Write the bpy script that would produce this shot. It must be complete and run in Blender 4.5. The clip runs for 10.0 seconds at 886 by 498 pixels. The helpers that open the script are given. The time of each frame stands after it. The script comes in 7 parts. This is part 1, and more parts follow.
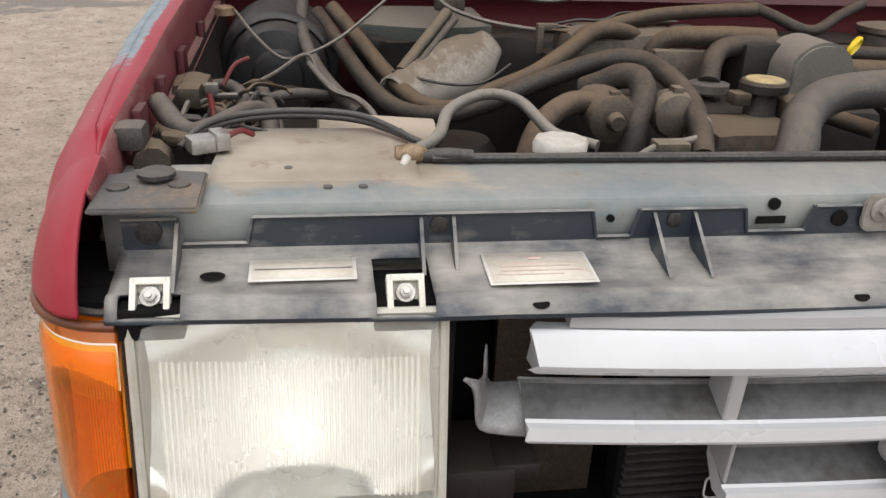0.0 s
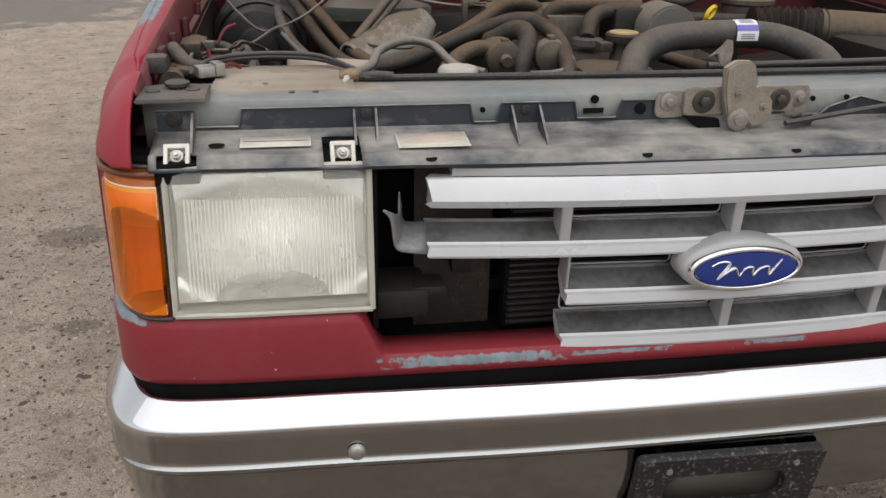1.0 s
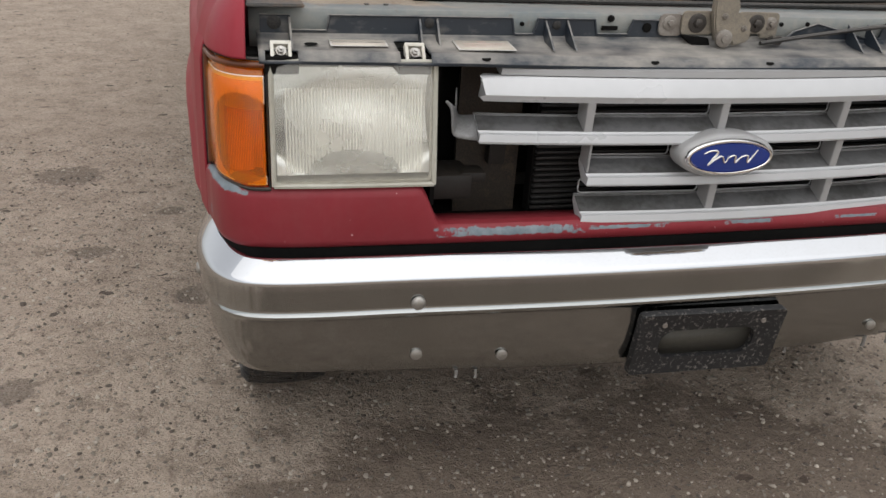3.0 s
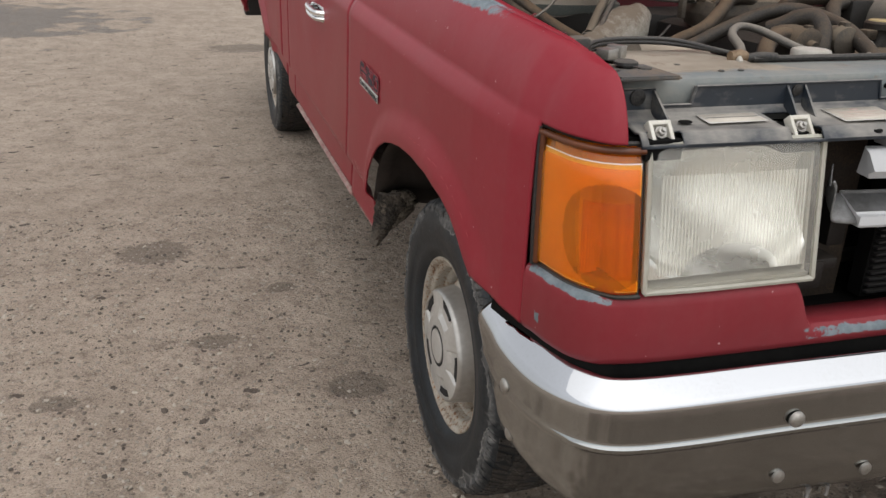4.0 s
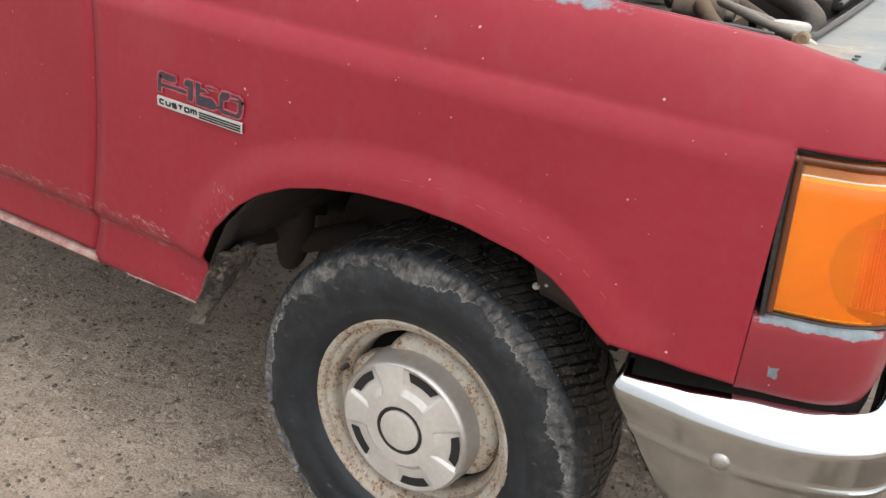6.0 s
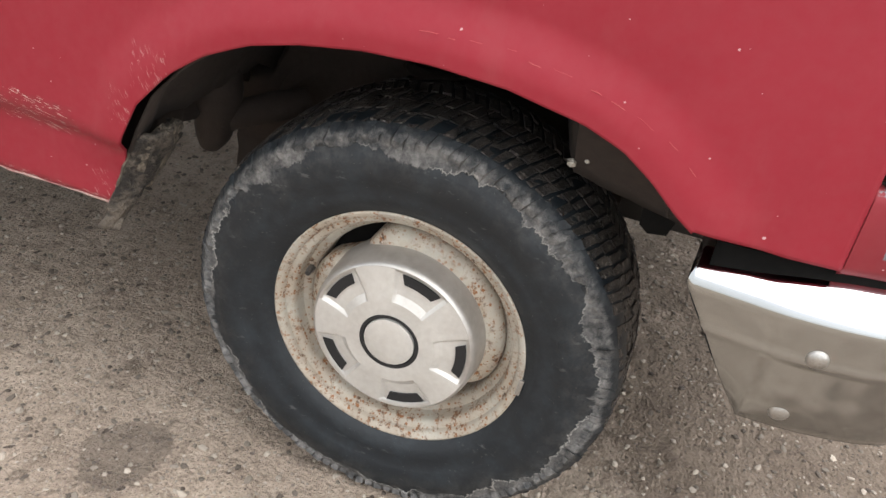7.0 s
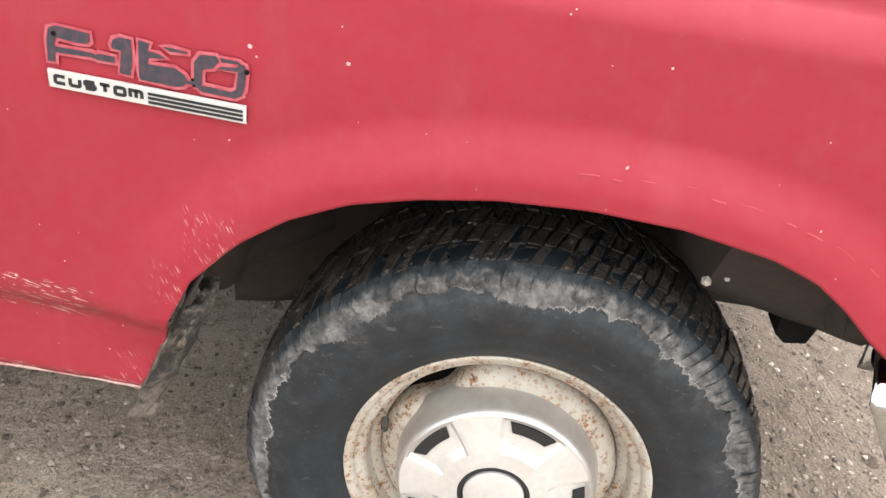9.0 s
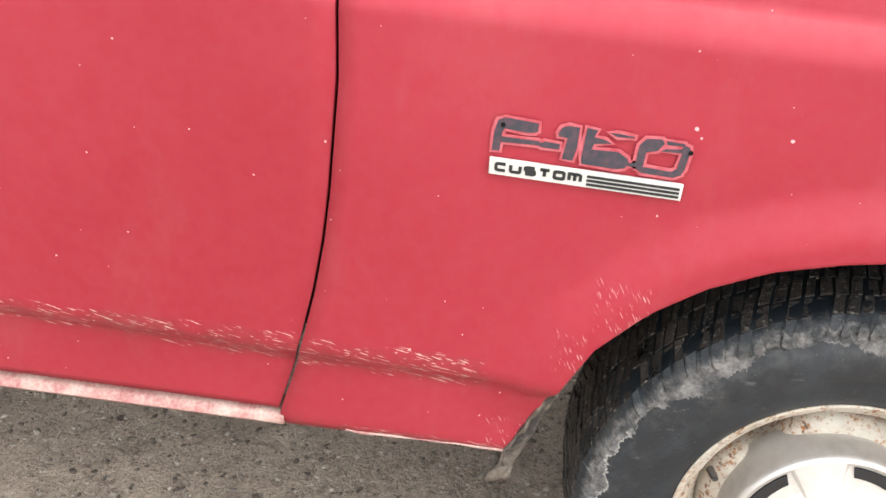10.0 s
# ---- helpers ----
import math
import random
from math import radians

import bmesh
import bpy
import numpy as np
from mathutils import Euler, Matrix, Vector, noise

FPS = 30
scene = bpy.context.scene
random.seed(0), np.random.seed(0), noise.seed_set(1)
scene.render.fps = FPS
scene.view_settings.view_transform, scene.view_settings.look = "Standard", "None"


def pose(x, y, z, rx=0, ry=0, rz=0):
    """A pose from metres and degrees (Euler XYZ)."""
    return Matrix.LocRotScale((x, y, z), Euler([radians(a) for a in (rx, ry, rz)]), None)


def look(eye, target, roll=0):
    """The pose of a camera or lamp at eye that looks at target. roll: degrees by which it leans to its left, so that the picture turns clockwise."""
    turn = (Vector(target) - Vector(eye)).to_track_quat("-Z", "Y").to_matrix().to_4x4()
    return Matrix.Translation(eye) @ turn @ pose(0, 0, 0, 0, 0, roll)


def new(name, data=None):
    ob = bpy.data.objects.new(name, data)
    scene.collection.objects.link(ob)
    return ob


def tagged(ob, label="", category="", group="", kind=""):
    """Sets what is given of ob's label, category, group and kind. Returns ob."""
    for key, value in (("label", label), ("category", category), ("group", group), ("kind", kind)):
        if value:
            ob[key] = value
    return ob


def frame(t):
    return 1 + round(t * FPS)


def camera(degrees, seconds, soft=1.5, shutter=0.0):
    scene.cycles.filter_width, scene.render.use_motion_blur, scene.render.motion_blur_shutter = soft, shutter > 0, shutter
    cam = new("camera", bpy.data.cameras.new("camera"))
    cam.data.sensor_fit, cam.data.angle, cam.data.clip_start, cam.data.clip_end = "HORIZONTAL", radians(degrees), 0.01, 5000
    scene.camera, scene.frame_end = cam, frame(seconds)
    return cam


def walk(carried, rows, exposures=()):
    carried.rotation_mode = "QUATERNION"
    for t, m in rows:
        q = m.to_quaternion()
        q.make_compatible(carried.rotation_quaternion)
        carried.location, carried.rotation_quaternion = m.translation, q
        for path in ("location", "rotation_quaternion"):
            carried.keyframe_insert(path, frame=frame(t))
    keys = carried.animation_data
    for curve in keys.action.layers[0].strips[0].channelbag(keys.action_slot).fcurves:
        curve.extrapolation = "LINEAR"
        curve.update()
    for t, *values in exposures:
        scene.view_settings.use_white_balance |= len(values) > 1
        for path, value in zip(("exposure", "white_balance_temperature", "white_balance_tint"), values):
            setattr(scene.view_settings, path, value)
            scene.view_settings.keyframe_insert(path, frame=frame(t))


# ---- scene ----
cam = camera(55.2, 10.0)
PATH = [
    (0, (-0.671, -0.57, 1.385), (-0.38, 1.219, 0.54), 2.5),
    (0.5, (-0.655, -0.819, 1.391), (-0.381, 0.988, 0.579), 2.0),
    (1, (-0.65, -1.037, 1.385), (-0.332, 0.762, 0.57), 1.3),
    (1.5, (-0.556, -1.223, 1.375), (-0.17, 0.542, 0.517), 3.3),
    (1.6, (-0.535, -1.251, 1.381), (-0.14, 0.502, 0.503), 3.8),
    (2, (-0.532, -1.347, 1.371), (-0.054, 0.392, 0.506), 4.6),
    (2.2, (-0.561, -1.363, 1.368), (-0.057, 0.371, 0.508), 4.3),
    (3.3, (-1.071, -1.24, 1.323), (-0.632, 0.525, 0.49), 3.1),
    (3.5, (-1.181, -1.129, 1.317), (-0.76, 0.65, 0.505), 2.7),
    (4, (-1.457, -0.878, 1.313), (-0.88, 0.875, 0.542), 2.1),
    (4.5, (-1.695, -0.601, 1.297), (-0.83, 1.028, 0.524), 2.4),
    (5, (-1.852, -0.341, 1.304), (-0.728, 1.12, 0.528), 3.9),
    (5.2, (-1.898, -0.26, 1.295), (-0.667, 1.118, 0.53), 4.8),
    (6.3, (-2.033, 0.248, 1.26), (-0.372, 0.947, 0.392), 5.8),
    (6.5, (-2.041, 0.31, 1.24), (-0.371, 0.926, 0.327), 6.3),
    (7, (-1.883, 0.461, 1.146), (-0.237, 0.889, 0.095), 9.2),
    (7.5, (-1.672, 0.539, 1.106), (-0.089, 0.892, -0.065), 9.9),
    (8, (-1.595, 0.598, 1.091), (-0.051, 0.897, -0.146), 9.2),
    (8.5, (-1.636, 0.653, 1.133), (0.006, 0.87, 0.012), 8.7),
    (9, (-1.737, 0.827, 1.171), (-0.006, 0.936, 0.175), 7.2),
    (9.5, (-1.783, 1.045, 1.172), (-0.027, 1.159, 0.221), 6.5),
    (10, (-1.798, 1.26, 1.196), (-0.042, 1.382, 0.247), 4.4),
]
EXPOSURES = [(0, 0.85), (1, 0.5), (2.2, 0.4), (3.5, 0.43), (4, 0.42), (4.6, 0.48), (5.2, 0.85), (6.5, 1.42), (7, 1.52), (8, 1.90), (9, 2.2), (10, 2.35)]
walk(cam, [(t, look(eye, target, roll)) for t, eye, target, roll in PATH], EXPOSURES)

# ---- light: a bright overcast sky and a very wide, weak sun ----
world = bpy.data.worlds.new("overcast")
scene.world = world
world.use_nodes = True
wn, wl = world.node_tree.nodes, world.node_tree.links
sky = wn.new("ShaderNodeTexSky")
sky.sky_type, sky.sun_disc = "NISHITA", False
sky.sun_elevation, sky.sun_rotation = radians(68), radians(187)
sky.air_density, sky.dust_density, sky.ozone_density = 1.0, 1.0, 1.0
grey = wn.new("ShaderNodeHueSaturation")
grey.inputs["Saturation"].default_value = 0.10
wl.new(sky.outputs[0], grey.inputs["Color"])
wl.new(grey.outputs[0], wn["Background"].inputs["Color"])
# an overcast sky is brightest overhead and falls off to the horizon
way = wn.new("ShaderNodeSeparateXYZ")
wl.new(wn.new("ShaderNodeTexCoord").outputs["Generated"], way.inputs[0])
rise = wn.new("ShaderNodeMapRange")
rise.inputs["To Min"].default_value, rise.inputs["To Max"].default_value = 0.09, 0.235
wl.new(way.outputs[2], rise.inputs["Value"])
wl.new(rise.outputs[0], wn["Background"].inputs["Strength"])
sun_data = bpy.data.lights.new("sun", "SUN")
sun_data.energy, sun_data.angle, sun_data.color = 0.75, radians(110), (1.0, 0.95, 0.88)
sun = new("sun", sun_data)
sun.matrix_world = look((-0.4, -2.6, 8), (0, 0.5, 0))


# ---- materials ----
class Nodes:
    """A node material under construction."""

    def __init__(self, name):
        self.mat = bpy.data.materials.new(name)
        self.mat.use_nodes = True
        self.tree = self.mat.node_tree
        self.bsdf = self.tree.nodes["Principled BSDF"]
        self.coord = self.add("ShaderNodeTexCoord").outputs["Object"]

    def add(self, kind, **inputs):
        node = self.tree.nodes.new(kind)
        for key, value in inputs.items():
            self.put(node, key.replace("_", " "), value)
        return node

    def put(self, node, key, value):
        slot = node.inputs[int(key[1:])] if key[0] == "i" and key[1:].isdigit() else node.inputs[key]
        if isinstance(value, bpy.types.NodeSocket):
            self.tree.links.new(value, slot)
        else:
            slot.default_value = value

    def math(self, op, a, b=0.0, c=0.0):
        node = self.add("ShaderNodeMath", i0=a, i1=b, i2=c)
        node.operation = op
        return node.outputs[0]

    def vec(self, op, a, b):
        node = self.add("ShaderNodeVectorMath", i0=a, i1=b)
        node.operation = op
        return node.outputs[0]

    def noise(self, scale, detail=4.0, rough=0.55, stretch=None, coord=None):
        coord = coord or self.coord
        if stretch:
            coord = self.vec("MULTIPLY", coord, stretch)
        return self.add("ShaderNodeTexNoise", Vector=coord, Scale=scale, Detail=detail, Roughness=rough).outputs["Fac"]

    def ramp(self, value, lo, hi, to_lo=0.0, to_hi=1.0):
        return self.add("ShaderNodeMapRange", Value=value, From_Min=lo, From_Max=hi, To_Min=to_lo, To_Max=to_hi).outputs["Result"]

    def mix(self, fac, a, b):
        node = self.add("ShaderNodeMix")
        node.data_type = "RGBA"
        for key, value in ((0, fac), (6, a), (7, b)):
            if isinstance(value, tuple):
                value = (*value, 1.0)[:4]
            if isinstance(value, bpy.types.NodeSocket):
                self.tree.links.new(value, node.inputs[key])
            else:
                node.inputs[key].default_value = value
        return node.outputs[2]

    def cells(self, scale, coord=None):
        return self.add("ShaderNodeTexVoronoi", Vector=coord or self.coord, Scale=scale)

    def near(self, boxes, ragged=0.9, scale=30.0, oval=False):
        """1 within any of the boxes (centre, half size), with a ragged border."""
        total = None
        grain = self.noise(scale, 5.0, 0.65)
        for centre, half in boxes:
            v = self.vec("ABSOLUTE", self.vec("DIVIDE", self.vec("SUBTRACT", self.coord, centre), half), (0, 0, 0))
            sep = self.add("ShaderNodeSeparateXYZ", Vector=v)
            far = self.math("MAXIMUM", self.math("MAXIMUM", sep.outputs[0], sep.outputs[1]), sep.outputs[2])
            if oval:
                node = self.add("ShaderNodeVectorMath", i0=v)
                node.operation = "LENGTH"
                far = node.outputs["Value"]
            inside = self.math("SUBTRACT", 1.0, far)
            total = inside if total is None else self.math("MAXIMUM", total, inside)
        total = self.math("ADD", total, self.math("MULTIPLY", self.math("SUBTRACT", grain, 0.5), ragged * 2))
        return self.ramp(total, 0.05, 0.2)

    def bump(self, height, strength=0.3, distance=0.002):
        node = self.add("ShaderNodeBump", Height=height, Strength=strength, Distance=distance)
        self.put(self.bsdf, "Normal", node.outputs[0])

    def done(self, color=None, rough=None, metal=None, **more):
        for key, value in (("Base Color", color), ("Roughness", rough), ("Metallic", metal)):
            if value is not None:
                self.put(self.bsdf, key, (*value, 1.0) if isinstance(value, tuple) and len(value) == 3 else value)
        for key, value in more.items():
            self.put(self.bsdf, key.replace("_", " "), value)
        return self.mat


def plain(name, c1, c2, scale, rough=0.6, metal=0.0, bump=0.2, fine=None, depth=0.001, spread=(0.35, 0.65)):
    """A surface that wanders between two colours at two scales."""
    n = Nodes(name)
    a, b = n.noise(scale, 5), n.noise(fine or scale * 9, 4)
    blend = n.math("ADD", n.math("MULTIPLY", a, 0.65), n.math("MULTIPLY", b, 0.35))
    n.bump(b, bump, depth)
    return n.done(n.mix(n.ramp(blend, *spread), c1, c2), n.ramp(a, 0.3, 0.7, rough - 0.08, rough + 0.08), metal)


def dusty(name, base, dust, amount=0.5, rough=0.7, scale=9.0, metal=0.0):
    """A dark surface under road dust that lies thickest on what faces up."""
    n = Nodes(name)
    up = n.add("ShaderNodeSeparateXYZ", Vector=n.add("ShaderNodeNewGeometry").outputs["Normal"]).outputs[2]
    wide, cloud, grain = n.noise(scale * 0.8, 4, 0.6), n.noise(scale * 3.5, 6, 0.65), n.noise(scale * 26, 4, 0.6)
    lie = n.math("ADD", n.math("MULTIPLY", n.ramp(up, -0.5, 1.0), 0.55), n.math("ADD", n.math("ADD", n.math("MULTIPLY", cloud, 0.55), n.math("MULTIPLY", wide, 0.35)), n.math("MULTIPLY", grain, 0.25)))
    fac = n.ramp(lie, 1.08 - amount * 0.6, 1.38 - amount * 0.6)
    base = n.mix(n.math("MULTIPLY", n.ramp(grain, 0.4, 0.7), 0.35), base, dust)
    n.bump(n.math("ADD", cloud, n.math("MULTIPLY", grain, 0.5)), 0.4, 0.003)
    return n.done(n.mix(fac, base, dust), n.ramp(fac, 0, 1, rough - 0.15, 0.9), metal)


RED, RED_FADED, PRIMER = (0.222, 0.0092, 0.020), (0.262, 0.0155, 0.0295), (0.125, 0.16, 0.182)


def paint(name, primer=(), scratches=(), slanted=(), ragged=0.8, grime=0.0):
    """Old red paint, chalky and chipped, worn to the primer in the given boxes."""
    n = Nodes(name)
    cloud, grain = n.noise(2.2, 4), n.noise(60, 4)
    color = n.mix(n.ramp(cloud, 0.3, 0.7), RED, RED_FADED)
    color = n.mix(n.math("MULTIPLY", grain, 0.10), color, (0.5, 0.2, 0.2))
    dust = n.ramp(n.noise(7, 6, 0.7, (1, 1, 0.35)), 0.55, 0.8, 0.0, 0.06)
    color = n.mix(dust, color, (0.45, 0.32, 0.28))
    if grime:
        film_shade = n.ramp(n.noise(9, 6, 0.7, (1, 1, 0.4)), 0.25, 0.65, grime * 0.5, grime)
        color = n.mix(film_shade, color, (0.10, 0.045, 0.042))
    here = n.add("ShaderNodeSeparateXYZ", Vector=n.coord)
    flat = n.add("ShaderNodeCombineXYZ", X=n.math("ADD", here.outputs[0], here.outputs[1]), Y=here.outputs[2]).outputs[0]
    chip = n.cells(11, flat)
    chip.voronoi_dimensions = "2D"
    pick = n.add("ShaderNodeSeparateColor", Color=chip.outputs["Color"]).outputs[0]
    wobble = n.math("MULTIPLY", n.math("SUBTRACT", n.noise(300, 2), 0.5), 0.02)
    chips = n.math("LESS_THAN", n.math("ADD", chip.outputs["Distance"], wobble), n.math("SUBTRACT", n.math("MULTIPLY", pick, 0.11), 0.085))
    color = n.mix(n.math("MULTIPLY", chips, 0.75), color, (0.62, 0.42, 0.42))
    speck = n.cells(23, flat)
    speck.voronoi_dimensions = "2D"
    pick = n.add("ShaderNodeSeparateColor", Color=speck.outputs["Color"]).outputs[1]
    dots = n.math("LESS_THAN", speck.outputs["Distance"], n.math("SUBTRACT", n.math("MULTIPLY", pick, 0.095), 0.068))
    color = n.mix(n.math("MULTIPLY", dots, 0.7), color, (0.66, 0.5, 0.48))
    rough = n.ramp(cloud, 0.3, 0.7, 0.36, 0.46)
    if scratches:
        zone = n.near(scratches, 0.75, 9)
        tilt = n.add("ShaderNodeMapping", Vector=n.coord)
        tilt.inputs["Rotation"].default_value = (radians(-14), 0, 0)
        streak = n.math("MAXIMUM", n.ramp(n.noise(40, 2, 0.5, (1, 1.2, 14), tilt.outputs[0]), 0.62, 0.67), n.ramp(n.noise(70, 3, 0.6, (1, 1.0, 5)), 0.66, 0.70))
        color = n.mix(n.math("MULTIPLY", n.math("MULTIPLY", zone, streak), 0.75), color, (0.60, 0.44, 0.39))
        color = n.mix(n.math("MULTIPLY", zone, n.ramp(n.noise(24, 5, 0.7), 0.4, 0.7, 0.0, 0.35)), color, (0.10, 0.035, 0.032))
    if slanted:
        zone = n.near(slanted, 0.5, 12)
        turned = n.add("ShaderNodeMapping", Vector=n.coord)
        turned.inputs["Rotation"].default_value = (radians(28), 0, 0)
        streak = n.ramp(n.noise(46, 2, 0.5, (1, 20, 1.3), turned.outputs[0]), 0.63, 0.69)
        color = n.mix(n.math("MULTIPLY", n.math("MULTIPLY", zone, streak), 0.65), color, (0.62, 0.48, 0.44))
    if primer:
        worn = n.near(primer, ragged, 55.0)
        color = n.mix(worn, color, n.mix(n.ramp(n.noise(40, 5, 0.7), 0.35, 0.65), PRIMER, (0.215, 0.252, 0.275)))
    n.bump(n.noise(120, 3), 0.06, 0.0006)
    return n.done(color, rough, 0.0, Specular_IOR_Level=0.24)


M = {}
M["red"] = paint("red_paint")
M["red_fender"] = paint(
    "red_fender_paint",
    primer=[((-0.915, 0.83, 1.155), (0.024, 0.36, 0.03))],
    scratches=[((-0.98, 1.38, 0.592), (0.05, 0.13, 0.028)), ((-0.97, 1.33, 0.470), (0.05, 0.12, 0.008))],
    slanted=[((-0.99, 1.115, 0.715), (0.06, 0.035, 0.035)), ((-0.99, 1.165, 0.65), (0.06, 0.02, 0.03)), ((-0.99, 1.22, 0.49), (0.06, 0.03, 0.035))],
    ragged=0.35,
)
M["red_door"] = paint("red_door_paint", scratches=[((-0.98, 1.54, 0.598), (0.05, 0.14, 0.03)), ((-0.98, 1.80, 0.606), (0.05, 0.25, 0.022))])
M["red_valance"] = paint(
    "red_valance_paint",
    primer=[((-0.40, 0.05, 0.702), (0.13, 0.03, 0.0085)), ((-0.17, 0.05, 0.702), (0.08, 0.03, 0.004)), ((0.1, 0.05, 0.702), (0.05, 0.03, 0.004)),
            ((0.35, 0.05, 0.702), (0.05, 0.03, 0.003)), ((-0.925, 0.15, 0.785), (0.04, 0.09, 0.007)), ((-0.95, 0.196, 0.712), (0.02, 0.007, 0.009)), ((0.6, 0.1, 0.715), (0.01, 0.05, 0.01))],
    ragged=1.0, grime=0.3,
)
M["red_dusty"] = dusty("dusty_red_metal", (0.065, 0.006, 0.010), (0.085, 0.04, 0.035), 0.3, 0.6)
M["red_inner"] = dusty("dusty_inner_red", (0.14, 0.022, 0.028), (0.23, 0.13, 0.115), 0.45, 0.7, 12)
M["sill"] = plain("worn_sill", (0.20, 0.03, 0.033), (0.40, 0.31, 0.265), 22, 0.55, bump=0.4)


def support_metal():
    """Blue-grey steel, buried in beige dust where the battery tray begins."""
    n = Nodes("dusty_grey_support")
    cloud, grain = n.noise(5, 6, 0.6), n.noise(70, 4, 0.6)
    lie = n.ramp(n.math("ADD", n.math("MULTIPLY", cloud, 0.8), n.math("MULTIPLY", grain, 0.3)), 0.4, 0.75)
    color = n.mix(lie, (0.155, 0.182, 0.188), (0.28, 0.27, 0.24))
    bed = n.near([((-0.66, 0.36, 1.06), (0.17, 0.15, 0.2))], 0.55, 12)
    color = n.mix(bed, color, n.mix(n.ramp(cloud, 0.35, 0.65), (0.25, 0.212, 0.165), (0.40, 0.35, 0.285)))
    rust = n.math("MULTIPLY", n.ramp(n.noise(22, 5, 0.7), 0.60, 0.70), 0.6)
    color = n.mix(rust, color, (0.17, 0.12, 0.085))
    n.bump(grain, 0.25, 0.001)
    return n.done(color, 0.62)


M["grey_metal"] = support_metal()
M["shelf_metal"] = dusty("dusty_beige_tin", (0.22, 0.19, 0.15), (0.36, 0.30, 0.235), 0.62, 0.7, 9)
M["rust_plate"] = plain("rusty_plate", (0.085, 0.083, 0.08), (0.21, 0.145, 0.095), 16, 0.75, bump=0.4, spread=(0.46, 0.70))


def header_plastic():
    """Weathered dark plastic: bluish where rubbed clean, with a soft coat of dust and pale scuffs."""
    n = Nodes("weathered_dark_plastic")
    up = n.add("ShaderNodeSeparateXYZ", Vector=n.add("ShaderNodeNewGeometry").outputs["Normal"]).outputs[2]
    cloud, streak, grain = n.noise(9, 6, 0.6), n.noise(24, 5, 0.65, (0.6, 1.6, 1.6)), n.noise(120, 4, 0.6)
    lie = n.math("ADD", n.math("MULTIPLY", n.ramp(up, -0.2, 1.0), 0.3), n.math("ADD", n.math("MULTIPLY", cloud, 0.7), n.math("MULTIPLY", streak, 0.5)))
    fac = n.ramp(lie, 0.70, 1.02)
    color = n.mix(fac, (0.022, 0.029, 0.039), (0.285, 0.266, 0.238))
    scuff = n.ramp(n.noise(60, 4, 0.7, (0.35, 1.5, 1.5)), 0.66, 0.74, 0, 0.45)
    color = n.mix(scuff, color, (0.26, 0.265, 0.27))
    n.bump(grain, 0.3, 0.0008)
    return n.done(color, n.ramp(fac, 0, 1, 0.38, 0.75))


M["header"] = header_plastic()
M["black_plastic"] = dusty("black_plastic", (0.012, 0.012, 0.013), (0.06, 0.055, 0.05), 0.3, 0.5)
# Near-black for black parts and for shade painted into gaps and holes
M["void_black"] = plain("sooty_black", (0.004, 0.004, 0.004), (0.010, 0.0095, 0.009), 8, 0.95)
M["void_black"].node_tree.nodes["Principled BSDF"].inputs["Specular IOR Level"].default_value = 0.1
M["rubber"] = dusty("dusty_rubber", (0.011, 0.0095, 0.008), (0.09, 0.066, 0.045), 0.36, 0.75, 16)
M["rubber_grey"] = dusty("grey_dusty_rubber", (0.027, 0.026, 0.025), (0.12, 0.10, 0.082), 0.42, 0.7, 14)
M["rubber_brown"] = dusty("brown_dusty_rubber", (0.018, 0.0135, 0.010), (0.12, 0.082, 0.05), 0.5, 0.75, 16)
M["rubber_black"] = dusty("black_rubber", (0.012, 0.012, 0.012), (0.09, 0.08, 0.07), 0.3, 0.6)
M["cast"] = dusty("dusty_cast_metal", (0.029, 0.024, 0.019), (0.14, 0.105, 0.071), 0.56, 0.65, 20, 0.2)
M["cast_light"] = dusty("pale_dusty_metal", (0.045, 0.038, 0.031), (0.155, 0.123, 0.088), 0.56, 0.6, 18)
M["engine_dark"] = dusty("sooty_engine", (0.008, 0.007, 0.0062), (0.034, 0.026, 0.019), 0.36, 0.7, 14)
M["wire_grey"] = dusty("grey_cable", (0.075, 0.07, 0.064), (0.20, 0.178, 0.15), 0.5, 0.6, 20)
M["wire_black"] = dusty("black_cable", (0.015, 0.015, 0.015), (0.1, 0.09, 0.08), 0.3, 0.5, 20)
M["wire_red"] = plain("red_wire", (0.19, 0.012, 0.016), (0.07, 0.028, 0.024), 30, 0.5)
M["white_plastic"] = plain("aged_white_plastic", (0.62, 0.6, 0.54), (0.5, 0.47, 0.4), 20, 0.5)
M["white_dusty"] = dusty("dusty_white_plastic", (0.40, 0.375, 0.325), (0.17, 0.135, 0.10), 0.52, 0.6, 20)
M["heater_grey"] = dusty("grey_green_heater_plastic", (0.075, 0.085, 0.08), (0.17, 0.15, 0.12), 0.5, 0.5, 8)
M["plenum"] = dusty("dusty_grey_casting", (0.10, 0.095, 0.085), (0.20, 0.175, 0.145), 0.55, 0.65, 12)
M["cap_white"] = plain("chalky_cap", (0.52, 0.5, 0.46), (0.36, 0.33, 0.28), 25, 0.6)
M["yellow"] = plain("yellow_plastic", (0.75, 0.55, 0.02), (0.6, 0.42, 0.02), 30, 0.4)
M["oil_cap"] = plain("oil_cap_top", (0.55, 0.42, 0.18), (0.3, 0.25, 0.16), 40, 0.6)
M["brass"] = plain("brass_fitting", (0.30, 0.22, 0.14), (0.11, 0.065, 0.035), 60, 0.6, 0.3)
M["steel"] = plain("dull_steel", (0.45, 0.44, 0.42), (0.3, 0.28, 0.25), 40, 0.4, 0.8)
